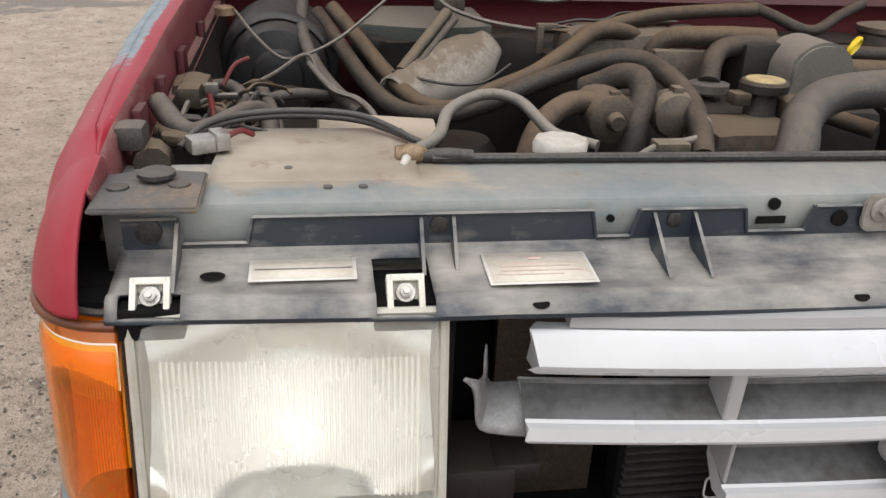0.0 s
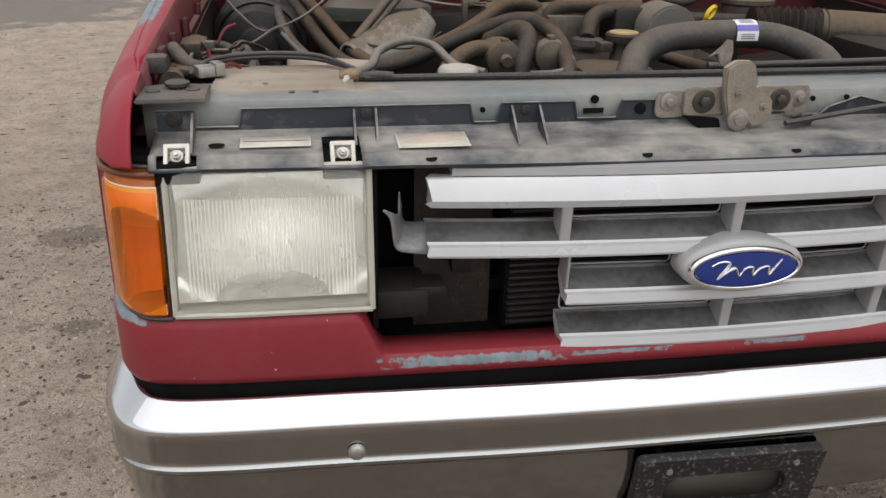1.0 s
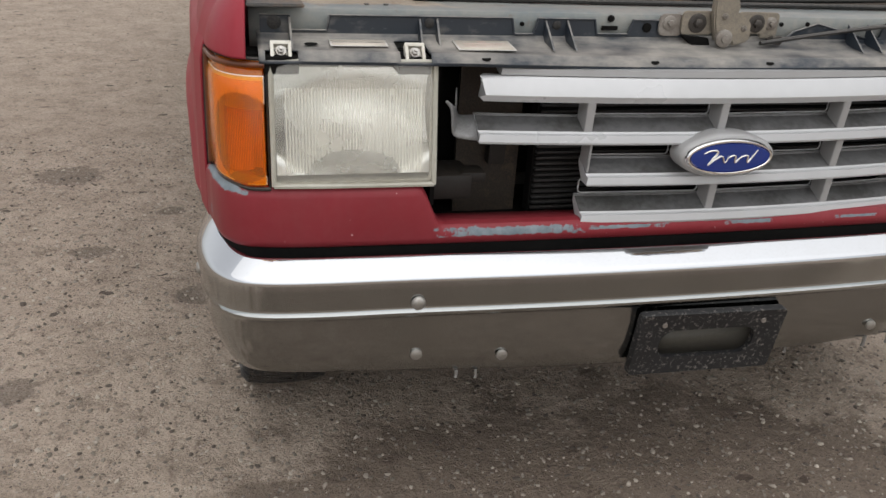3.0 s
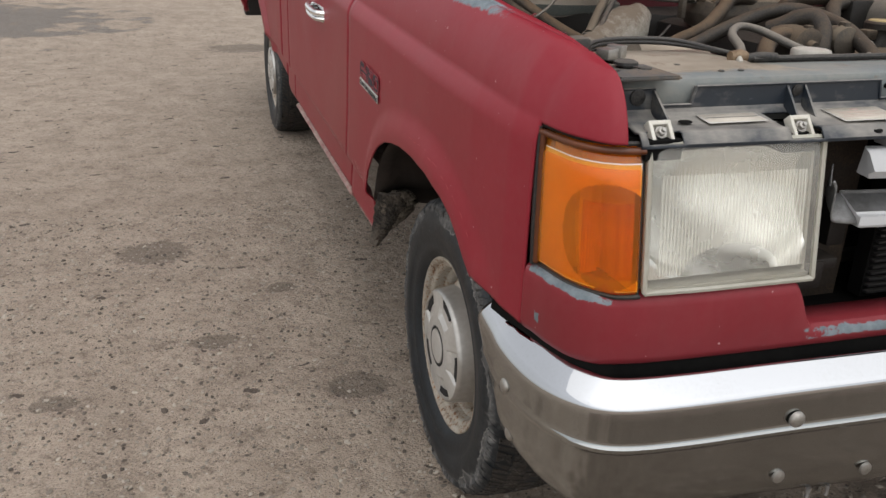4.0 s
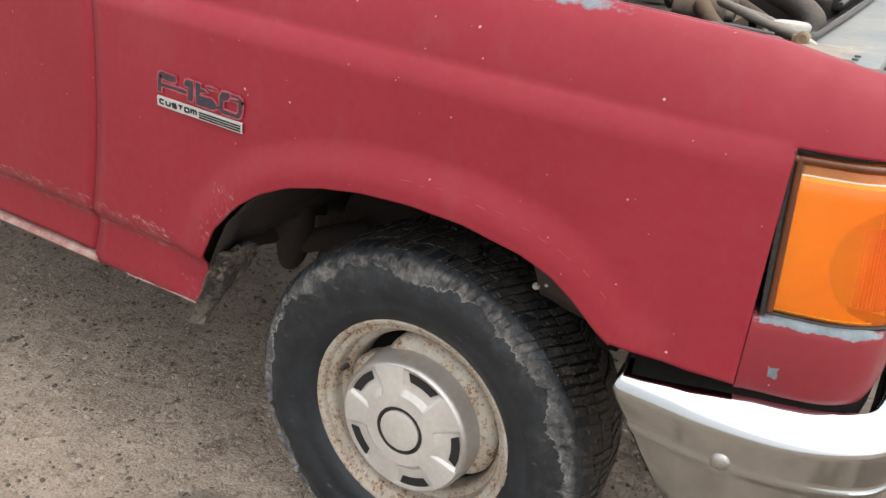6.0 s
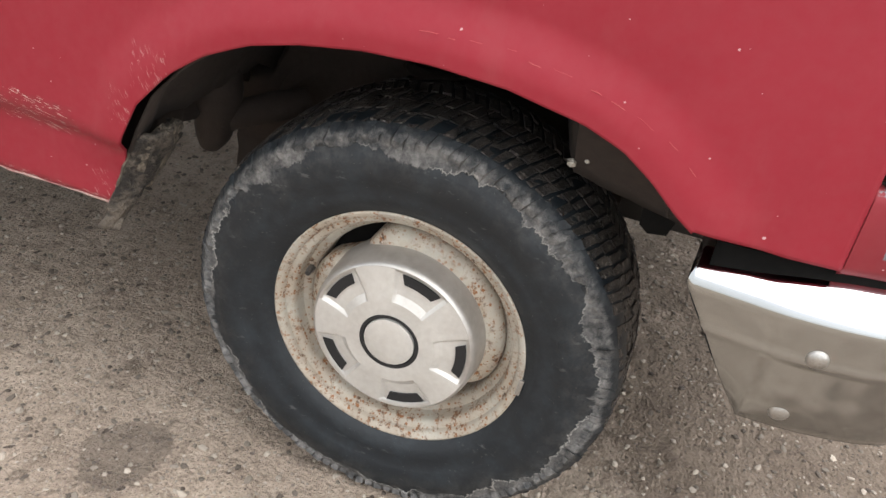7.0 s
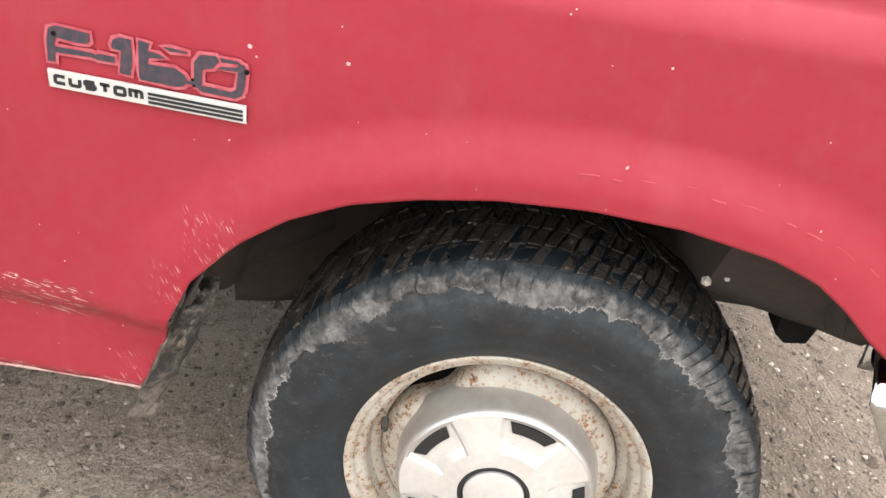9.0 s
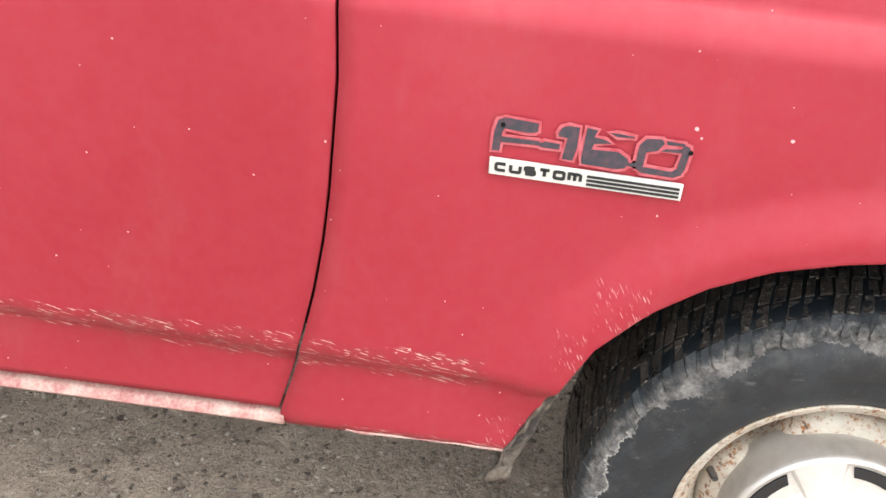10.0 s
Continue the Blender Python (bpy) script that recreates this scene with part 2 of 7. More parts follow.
M["steel_dirty"] = plain("dirty_steel", (0.28, 0.26, 0.235), (0.14, 0.115, 0.095), 25, 0.55, 0.3)
M["bolt_dark"] = dusty("dark_oily_steel", (0.035, 0.032, 0.03), (0.13, 0.11, 0.09), 0.4, 0.5, 30, 0.3)
M["latch"] = dusty("dusty_latch_metal", (0.2, 0.18, 0.15), (0.36, 0.31, 0.24), 0.6, 0.55, 18, 0.3)
M["grille"] = plain("silver_grey_plastic", (0.34, 0.34, 0.344), (0.30, 0.297, 0.292), 3, 0.38, 0.1, 0.0)
M["grille_bright"] = plain("bright_silver_plastic", (0.51, 0.515, 0.525), (0.46, 0.465, 0.472), 3, 0.33, 0.15, 0.0)
# Set-back faces: scuffs and the recess's shade painted as one darker grey
M["grille_dirty"] = plain("scuffed_grey_plastic", (0.15, 0.15, 0.152), (0.07, 0.069, 0.066), 9, 0.4, 0.1, 0.1, spread=(0.42, 0.62))
M["grille_torn"] = plain("scuffed_torn_plastic", (0.24, 0.24, 0.243), (0.14, 0.138, 0.135), 40, 0.45, 0.1, 0.15)
M["blue"] = plain("blue_enamel", (0.012, 0.03, 0.2), (0.016, 0.035, 0.17), 20, 0.15)
M["sticker"] = plain("sticker_paper", (0.74, 0.74, 0.76), (0.66, 0.66, 0.68), 12, 0.6)
M["sticker_ink"] = plain("sticker_ink", (0.16, 0.16, 0.22), (0.24, 0.24, 0.3), 30, 0.6)
M["sticker_blue"] = plain("purple_print", (0.12, 0.1, 0.42), (0.16, 0.13, 0.4), 30, 0.5)
M["label"] = plain("dusty_label", (0.60, 0.55, 0.48), (0.47, 0.42, 0.35), 18, 0.65, bump=0.1)
M["label_rim"] = plain("label_white_rim", (0.68, 0.66, 0.62), (0.56, 0.53, 0.48), 30, 0.6)
M["label_red"] = plain("faded_red_print", (0.54, 0.38, 0.34), (0.54, 0.45, 0.39), 60, 0.65)
M["badge_white"] = plain("badge_silver", (0.50, 0.50, 0.48), (0.40, 0.395, 0.37), 60, 0.5, 0.1)
M["badge_worn"] = plain("worn_silver_letters", (0.27, 0.27, 0.245), (0.15, 0.155, 0.14), 60, 0.5, 0.1)
M["badge_ink"] = plain("badge_black", (0.005, 0.005, 0.006), (0.012, 0.012, 0.012), 90, 0.75)
M["glue"] = plain("old_adhesive", (0.016, 0.020, 0.030), (0.065, 0.035, 0.045), 110, 0.7, bump=0.6, spread=(0.42, 0.62))
M["ghost"] = plain("unfaded_edge", (0.44, 0.11, 0.13), (0.32, 0.035, 0.05), 90, 0.6, bump=0.3, spread=(0.36, 0.62))
M["glass_dark"] = plain("cab_glass", (0.02, 0.025, 0.025), (0.03, 0.034, 0.034), 3, 0.08)


def chrome():
    n = Nodes("old_chrome")
    haze, pits = n.noise(6, 5), n.noise(180, 3)
    dirt = n.ramp(n.math("ADD", n.math("MULTIPLY", haze, 0.7), n.math("MULTIPLY", pits, 0.4)), 0.5, 0.9, 0, 0.2)
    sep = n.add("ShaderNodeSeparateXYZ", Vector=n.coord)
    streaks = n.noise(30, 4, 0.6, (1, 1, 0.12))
    # Road film and the shaded ground's reflection, both painted below the top edge
    film_shade = n.math("MULTIPLY", n.ramp(sep.outputs[2], 0.640, 0.620), n.ramp(n.math("ADD", n.math("MULTIPLY", haze, 0.85), n.math("MULTIPLY", streaks, 0.15)), 0.3, 0.7, 0.60, 0.66))
    color = n.mix(film_shade, n.mix(dirt, (0.62, 0.635, 0.66), (0.42, 0.405, 0.375)), (0.272, 0.284, 0.266))
    return n.done(color, n.math("ADD", n.ramp(haze, 0.3, 0.7, 0.03, 0.06), n.math("MULTIPLY", film_shade, 0.14)), 1.0)


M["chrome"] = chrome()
M["chrome_clean"] = plain("bright_chrome", (0.85, 0.85, 0.85), (0.78, 0.78, 0.78), 20, 0.12, 1.0, 0.03)


def rusty_rim():
    n = Nodes("cream_rim_paint")
    spots = n.cells(190)
    tone = n.add("ShaderNodeSeparateColor", Color=spots.outputs["Color"]).outputs[0]
    dots = n.math("LESS_THAN", spots.outputs["Distance"], n.math("SUBTRACT", n.math("MULTIPLY", tone, 0.9), 0.40))
    zones = n.ramp(n.noise(16, 5, 0.7), 0.38, 0.56)
    edge = n.ramp(n.noise(85, 5, 0.75), 0.525, 0.60)
    rust = n.math("MAXIMUM", n.math("MULTIPLY", edge, zones), n.math("MULTIPLY", dots, n.ramp(zones, 0, 1, 0.35, 1.0)))
    base = n.mix(n.ramp(n.noise(14, 6, 0.65), 0.3, 0.7), (0.47, 0.45, 0.395), (0.29, 0.265, 0.222))
    base = n.mix(n.math("MULTIPLY", zones, 0.2), base, (0.36, 0.22, 0.11))
    n.bump(n.noise(90), 0.25, 0.001)
    return n.done(n.mix(rust, base, n.mix(tone, (0.07, 0.045, 0.03), (0.24, 0.10, 0.035))), n.ramp(rust, 0, 1, 0.45, 0.8))


M["rim"] = rusty_rim()
M["hubcap"] = plain("silver_hubcap", (0.60, 0.59, 0.56), (0.48, 0.46, 0.43), 12, 0.36, 0.35, 0.06)
M["hubcap_side"] = plain("burnished_hubcap_side", (0.55, 0.54, 0.52), (0.4, 0.38, 0.35), 8, 0.38, 0.7, 0.05)


def tyre_rubber():
    """Dark rubber with dried mud smeared in a ragged ring over the shoulder, thickest high up."""
    n = Nodes("muddy_tyre")
    sep = n.add("ShaderNodeSeparateXYZ", Vector=n.coord)
    r = n.math("SQRT", n.math("ADD", n.math("MULTIPLY", sep.outputs[1], sep.outputs[1]), n.math("MULTIPLY", sep.outputs[2], sep.outputs[2])))
    around = n.add("ShaderNodeCombineXYZ", X=n.math("DIVIDE", sep.outputs[1], r), Y=n.math("DIVIDE", sep.outputs[2], r), Z=n.math("MULTIPLY", r, 1.6)).outputs[0]
    teeth = n.noise(15, 5, 0.7, None, around)
    slow = n.noise(3.0, 3, 0.5, None, around)
    edge = n.math("ADD", r, n.math("ADD", n.math("MULTIPLY", n.math("SUBTRACT", teeth, 0.5), 0.042), n.math("MULTIPLY", n.math("SUBTRACT", slow, 0.5), 0.085)))
    ring = n.math("MULTIPLY", n.ramp(edge, 0.3075, 0.310), n.ramp(n.math("ADD", r, n.math("MULTIPLY", n.math("SUBTRACT", teeth, 0.5), 0.03)), 0.335, 0.329))
    side = n.ramp(n.math("ABSOLUTE", sep.outputs[0]), 0.085, 0.097)
    patches = n.ramp(n.noise(34, 6, 0.75), 0.36, 0.56)
    cake = n.math("MULTIPLY", n.math("MULTIPLY", ring, side), patches)
    rim_line = n.math("MULTIPLY", n.math("MULTIPLY", n.ramp(edge, 0.3070, 0.3080), n.ramp(edge, 0.3100, 0.3087)), n.math("MULTIPLY", side, n.ramp(n.noise(9, 2), 0.45, 0.55)))
    film_shade = n.math("MULTIPLY", n.math("MULTIPLY", n.ramp(edge, 0.262, 0.310), n.ramp(n.noise(40, 6, 0.75), 0.46, 0.64)), n.math("MULTIPLY", side, 0.5))
    thin = n.math("MULTIPLY", n.ramp(n.noise(18, 6, 0.75), 0.46, 0.68), 0.75)
    base = n.mix(thin, (0.005, 0.0085, 0.012), (0.018, 0.0255, 0.032))
    scuff = n.ramp(n.noise(70, 4, 0.7, (1, 0.35, 1.0)), 0.64, 0.70, 0, 0.5)
    base = n.mix(scuff, base, (0.10, 0.10, 0.10))
    specks = n.math("LESS_THAN", n.cells(110).outputs["Distance"], 0.06)
    base = n.mix(n.math("MULTIPLY", specks, 0.6), base, (0.20, 0.19, 0.17))
    base = n.mix(film_shade, base, (0.07, 0.07, 0.069))
    mud = n.mix(n.ramp(n.noise(42, 7, 0.78), 0.34, 0.66), (0.05, 0.0495, 0.049), (0.235, 0.228, 0.22))
    color = n.mix(rim_line, n.mix(cake, base, mud), (0.33, 0.32, 0.30))
    n.bump(n.math("ADD", n.math("ADD", cake, rim_line), n.math("MULTIPLY", n.noise(90), 0.5)), 0.7, 0.002)
    return n.done(color, n.ramp(cake, 0, 1, 0.5, 0.9))


M["tyre"] = tyre_rubber()


def wet_tread():
    n = Nodes("wet_gritty_tread")
    cloud, grit = n.noise(30, 5, 0.7), n.noise(190, 4, 0.75)
    color = n.mix(n.ramp(cloud, 0.40, 0.68), (0.009, 0.008, 0.0075), (0.075, 0.062, 0.052))
    stone = n.cells(150)
    tone = n.add("ShaderNodeSeparateColor", Color=stone.outputs["Color"]).outputs[0]
    bits = n.math("LESS_THAN", stone.outputs["Distance"], n.math("SUBTRACT", n.math("MULTIPLY", tone, 0.8), 0.36))
    color = n.mix(n.math("MULTIPLY", bits, 0.6), color, (0.24, 0.21, 0.18))
    # Pale specks paint wet glints into the tread colour
    glint = n.math("LESS_THAN", n.cells(240).outputs["Distance"], n.ramp(n.noise(26, 3), 0.45, 0.7, 0.03, 0.19))
    color = n.mix(glint, color, (0.40, 0.38, 0.35))
    n.bump(n.math("ADD", grit, n.math("ADD", cloud, n.math("MULTIPLY", bits, 0.5))), 1.0, 0.005)
    return n.done(color, n.ramp(cloud, 0.35, 0.65, 0.22, 0.7))


M["tread"] = wet_tread()
M["bare_scratch"] = plain("bare_scratch", (0.40, 0.075, 0.075), (0.33, 0.04, 0.045), 90, 0.6)
M["liner"] = plain("muddy_arch_liner", (0.015, 0.0105, 0.0085), (0.036, 0.026, 0.021), 9, 0.9, 0, 0.5, 60, 0.003)
M["mud_dry"] = plain("dried_tan_mud", (0.045, 0.037, 0.029), (0.22, 0.188, 0.148), 46, 0.9, 0, 0.9, 150, 0.006, (0.42, 0.60))
M["mud"] = plain("caked_mud", (0.018, 0.0155, 0.0135), (0.115, 0.096, 0.077), 16, 0.8, 0, 1.0, 120, 0.008, (0.46, 0.60))


def lens(name, tint, haze, clear, ribs=0.0, gloss=0.12):
    """A moulded lamp lens: partly clear, partly milky, glossy on top."""
    n = Nodes(name)
    tree = n.tree
    see = n.add("ShaderNodeBsdfTransparent", Color=(*tint, 1))
    milk = n.add("ShaderNodeBsdfDiffuse", Color=(*haze, 1))
    through_light = n.add("ShaderNodeBsdfTranslucent", Color=(*haze, 1))
    shine = n.add("ShaderNodeBsdfGlossy", Color=(1, 1, 1, 1), Roughness=gloss)
    half = n.add("ShaderNodeMixShader", i0=0.18, i1=milk.outputs[0], i2=through_light.outputs[0])
    grime = n.ramp(n.noise(7, 5, 0.6), 0.3, 0.7, clear + 0.08, clear - 0.08)
    if ribs:
        sep = n.add("ShaderNodeSeparateXYZ", Vector=n.coord)
        # Rib stripes are painted into the clearness, for light the ribs would bend
        wave = n.ramp(n.math("SINE", n.math("MULTIPLY", sep.outputs[0], 2 * math.pi / ribs)), -0.6, 0.6)
        front = n.math("MULTIPLY", n.ramp(sep.outputs[1], 0.132, 0.124), n.math("MULTIPLY", n.ramp(sep.outputs[2], 0.950, 0.944), n.ramp(sep.outputs[2], 0.815, 0.822)))
        grime = n.math("ADD", grime, n.math("MULTIPLY", n.math("MULTIPLY", wave, front), 0.22))
        # The lamp's brighter rear and darker top are put into the milk colour
        pale = n.ramp(sep.outputs[1], 0.13, 0.20)
        upper = n.ramp(sep.outputs[2], 0.905, 0.915, 0.0, 0.25)
        for node in (milk, through_light):
            n.put(node, "Color", n.mix(pale, n.mix(upper, haze, (0.84, 0.15, 0.011)), (1.0, 0.40, 0.035)))
    body = n.add("ShaderNodeMixShader", i0=grime, i1=half.outputs[0], i2=see.outputs[0])
    facing = n.add("ShaderNodeLayerWeight", Blend=0.5).outputs["Facing"]
    sheen = n.math("MULTIPLY_ADD", n.math("POWER", facing, 5.0), 0.9, 0.04)
    top = n.add("ShaderNodeMixShader", i0=sheen, i1=body.outputs[0], i2=shine.outputs[0])
    tree.links.new(top.outputs[0], tree.nodes["Material Output"].inputs["Surface"])
    return n.mat


M["lens_amber"] = lens("amber_lens", (1.0, 0.71, 0.10), (1.0, 0.33, 0.012), 0.72, ribs=0.0028)
M["lens_clear"] = lens("hazy_headlamp_lens", (0.99, 0.99, 0.97), (0.86, 0.83, 0.745), 0.76, gloss=0.05)
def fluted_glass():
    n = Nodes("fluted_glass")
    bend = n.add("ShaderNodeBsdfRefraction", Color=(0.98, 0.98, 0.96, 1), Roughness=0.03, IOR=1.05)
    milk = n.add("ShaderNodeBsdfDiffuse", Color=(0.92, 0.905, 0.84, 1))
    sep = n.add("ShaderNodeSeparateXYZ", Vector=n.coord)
    # Milky stripes paint the light and dark lines that the ribs would refract
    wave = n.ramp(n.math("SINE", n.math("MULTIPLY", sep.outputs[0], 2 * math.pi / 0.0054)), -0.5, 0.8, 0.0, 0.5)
    milk_share = n.math("ADD", wave, n.ramp(n.noise(9, 4), 0.3, 0.7, 0.10, 0.18))
    both = n.add("ShaderNodeMixShader", i0=milk_share, i1=bend.outputs[0], i2=milk.outputs[0])
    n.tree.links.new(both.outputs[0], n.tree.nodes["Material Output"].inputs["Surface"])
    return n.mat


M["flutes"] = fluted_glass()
M["lens_rim"] = plain("yellowed_lens_rim", (0.44, 0.43, 0.375), (0.34, 0.32, 0.265), 12, 0.4)
M["reflector"] = plain("lamp_reflector", (0.86, 0.86, 0.85), (0.80, 0.80, 0.78), 9, 0.25, 1.0, 0.0)
M["amber_bowl"] = plain("amber_lamp_bowl", (0.92, 0.90, 0.85), (0.85, 0.82, 0.76), 9, 0.3, 0.3)
M["plate_back"] = dusty("dull_olive_plate", (0.045, 0.043, 0.036), (0.09, 0.082, 0.066), 0.4, 0.6, 20)
M["amber_edge"] = plain("dark_amber_seal", (0.13, 0.034, 0.008), (0.075, 0.02, 0.006), 25, 0.35)
M["bowl_grey"] = plain("dull_lamp_bowl", (0.90, 0.80, 0.66), (0.78, 0.68, 0.56), 20, 0.5)
M["icicle"] = plain("ice_drip", (0.22, 0.21, 0.2), (0.14, 0.13, 0.12), 40, 0.2)


def dirt_ground():
    n = Nodes("packed_gravelly_dirt")
    big, mid, fine, grit = n.noise(0.5, 5), n.noise(5, 6, 0.7), n.noise(34.000, 4.825, 0.651), n.noise(150.000, 3.860, 0.651)
    color = n.mix(n.ramp(big, 0.3, 0.7), (0.375, 0.300, 0.236), (0.465, 0.378, 0.302))
    color = n.mix(n.ramp(mid, 0.38, 0.66, 0, 0.85), color, (0.262, 0.205, 0.158))
    color = n.mix(n.ramp(fine, 0.53, 0.68, 0, 0.6), color, (0.091, 0.068, 0.051))
    color = n.mix(n.ramp(grit, 0.54, 0.66, 0, 0.55), color, (0.521, 0.435, 0.347))
    color = n.mix(n.ramp(grit, 0.45, 0.35, 0, 0.5), color, (0.095, 0.074, 0.060))
    clod = n.noise(15.000, 3.860, 0.605)
    color = n.mix(n.ramp(clod, 0.57, 0.68, 0, 0.45), color, (0.095, 0.070, 0.053))
    color = n.mix(n.ramp(clod, 0.42, 0.33, 0, 0.5), color, (0.434, 0.355, 0.284))
    for scale, cut in ((90, 0.20), (38, 0.33), (13, 0.43)):
        stone = n.cells(scale)
        pale = n.add("ShaderNodeSeparateColor", Color=stone.outputs["Color"]).outputs[1]
        bits = n.math("LESS_THAN", stone.outputs["Distance"], n.math("SUBTRACT", n.math("MULTIPLY", pale, 0.55), cut))
        tone = n.add("ShaderNodeSeparateColor", Color=stone.outputs["Color"]).outputs[0]
        color = n.mix(n.math("MULTIPLY", bits, 0.85), color, n.mix(tone, (0.088, 0.067, 0.054), (0.538, 0.469, 0.396)))
    wander = n.vec("ADD", n.coord, n.vec("MULTIPLY", n.add("ShaderNodeTexNoise", Vector=n.coord, Scale=22.0, Detail=3.0).outputs["Color"], (0.06, 0.06, 0.0)))
    for scale, cut in ((6.5, 0.80), (14, 0.84)):
        mark = n.cells(scale, n.vec("MULTIPLY", wander, (1.0, 1.5, 1.0)))
        pick = n.add("ShaderNodeSeparateColor", Color=mark.outputs["Color"]).outputs[2]
        hit = n.math("LESS_THAN", mark.outputs["Distance"], n.math("MULTIPLY", n.math("SUBTRACT", pick, cut), 0.75))
        color = n.mix(n.math("MULTIPLY", hit, 0.85), color, (0.050, 0.037, 0.029))
    spots = [((-1.50, 0.71, 0), (0.085, 0.07, 1)), ((-1.58, 2.32, 0), (0.15, 0.13, 1)), ((-1.67, 0.56, 0), (0.10, 0.06, 1)), ((-1.79, 0.62, 0), (0.06, 0.04, 1)),
             ((-1.835, 1.297, 0), (0.07, 0.05, 1)), ((-1.02, 1.19, 0), (0.10, 0.08, 1)), ((-0.83, 6.9, 0), (0.35, 0.25, 1)), ((-1.15, 1.9, 0), (0.06, 0.05, 1)), ((-1.4, 1.55, 0), (0.08, 0.05, 1))]
    wet = n.near(spots, 0.8, 22, True)
    puddle = n.near([((-4.3, 8.7, 0), (2.500, 1.833, 0.930)), ((-9, 9.0, 0), (5.000, 1.737, 0.930))], 1.0, 2.2, True)
    # Broad dark oval round the bumper: soft shade painted into the dirt colour
    front_shade = n.near([((-0.1, -0.5, 0), (1.55, 1.1, 1))], 0.8, 2.5, True)
    color = n.mix(n.math("MULTIPLY", front_shade, 0.62), color, (0.092, 0.064, 0.045))
    color = n.mix(n.math("MULTIPLY", wet, 0.5), color, (0.055, 0.042, 0.033))
    color = n.mix(n.math("MULTIPLY", puddle, 0.72), color, (0.062, 0.048, 0.038))
    height = n.math("ADD", n.math("ADD", n.math("MULTIPLY", mid, 2.0), n.math("MULTIPLY", fine, 1.2)), n.math("ADD", n.math("MULTIPLY", grit, 0.7), n.math("MULTIPLY", bits, 0.4)))
    height = n.math("ADD", height, n.math("MULTIPLY", clod, 2.5))
    n.bump(height, 1.0, 0.013)
    return n.done(color, n.ramp(puddle, 0, 1, 0.92, 0.5))


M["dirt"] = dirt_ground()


# ---- builders ----
def stance(y):
    """The front of the truck stands a little high."""
    return 0.026 - 0.022 * max(0.0, min(y, 1.2))


def part(name, bm, material, parent=None, label="", smooth=40, raised=True):
    """Links a bmesh as one mesh object under a thing or a part; raised: it takes part in the truck's nose-high stance."""
    if raised and parent:
        for v in bm.verts:
            v.co.z += stance(v.co.y)
    bmesh.ops.recalc_face_normals(bm, faces=bm.faces[:])
    me = bpy.data.meshes.new(name)
    bm.to_mesh(me)
    bm.free()
    for m in material if isinstance(material, list) else [material]:
        me.materials.append(M[m])
    if smooth:
        me.shade_smooth()
        me.set_sharp_from_angle(angle=radians(smooth))
    ob = new(name, me)
    if parent:
        ob.parent = parent
    if label:
        ob["label"] = label
    return ob


def solid(ob, thickness, offset=-1.0):
    mod = ob.modifiers.new("thickness", "SOLIDIFY")
    mod.thickness, mod.offset = thickness, offset
    return ob


def lerp(table, x):
    return float(np.interp(x, [a for a, _ in table], [b for _, b in table]))


def box(bm, centre, size, m=None, bevel=0.0):
    made = bmesh.ops.create_cube(bm, size=1.0)["verts"]
    bmesh.ops.scale(bm, vec=size, verts=made)
    if m is not None:
        bmesh.ops.transform(bm, matrix=m, verts=made)
    bmesh.ops.translate(bm, vec=centre, verts=made)
    if bevel:
        edges = list({e for v in made for e in v.link_edges})
        bmesh.ops.bevel(bm, geom=edges, offset=bevel, segments=2, affect="EDGES", profile=0.6)
    return bm


def grid(bm, rows, closed=False, material=0):
    """Quads between rows of points."""
    made = [[bm.verts.new(p) for p in row] for row in rows]
    for a, b in zip(made, made[1:]):
        n = len(a)
        for i in range(n if closed else n - 1):
            f = bm.faces.new((a[i], a[(i + 1) % n], b[(i + 1) % n], b[i]))
            f.material_index = material
    return made


def cap(bm, loop):
    if len(loop) > 2:
        bm.faces.new(loop)


def turned(bm, profile, n=48, centre=(0, 0, 0), axis="x", closed=False, shape=None):
    """Revolves (along, radius) pairs round an axis."""
    rows = []
    for a, r in profile:
        row = []
        for i in range(n):
            th = 2 * math.pi * i / n
            k = shape(th) if shape else 1.0
            c, s = r * k * math.cos(th), r * k * math.sin(th)
            p = {"x": (a, c, s), "y": (c, a, s), "z": (c, s, a)}[axis]
            row.append(tuple(p[j] + centre[j] for j in range(3)))
        rows.append(row)
    made = grid(bm, rows, True)
    for end in (made[0], made[-1]):
        if not closed:
            cap(bm, end)
    return bm


def smooth_line(points, steps=6):
    """A Catmull-Rom line through the points."""
    p = [Vector(q) for q in points]
    p = [p[0] * 2 - p[1], *p, p[-1] * 2 - p[-2]]
    out = []
    for i in range(1, len(p) - 2):
        a, b, c, d = p[i - 1:i + 3]
        for k in range(steps):
            t = k / steps
            out.append(0.5 * ((2 * b) + (c - a) * t + (2 * a - 5 * b + 4 * c - d) * t * t + (3 * b - a - 3 * c + d) * t ** 3))
    return out + [p[-2]]


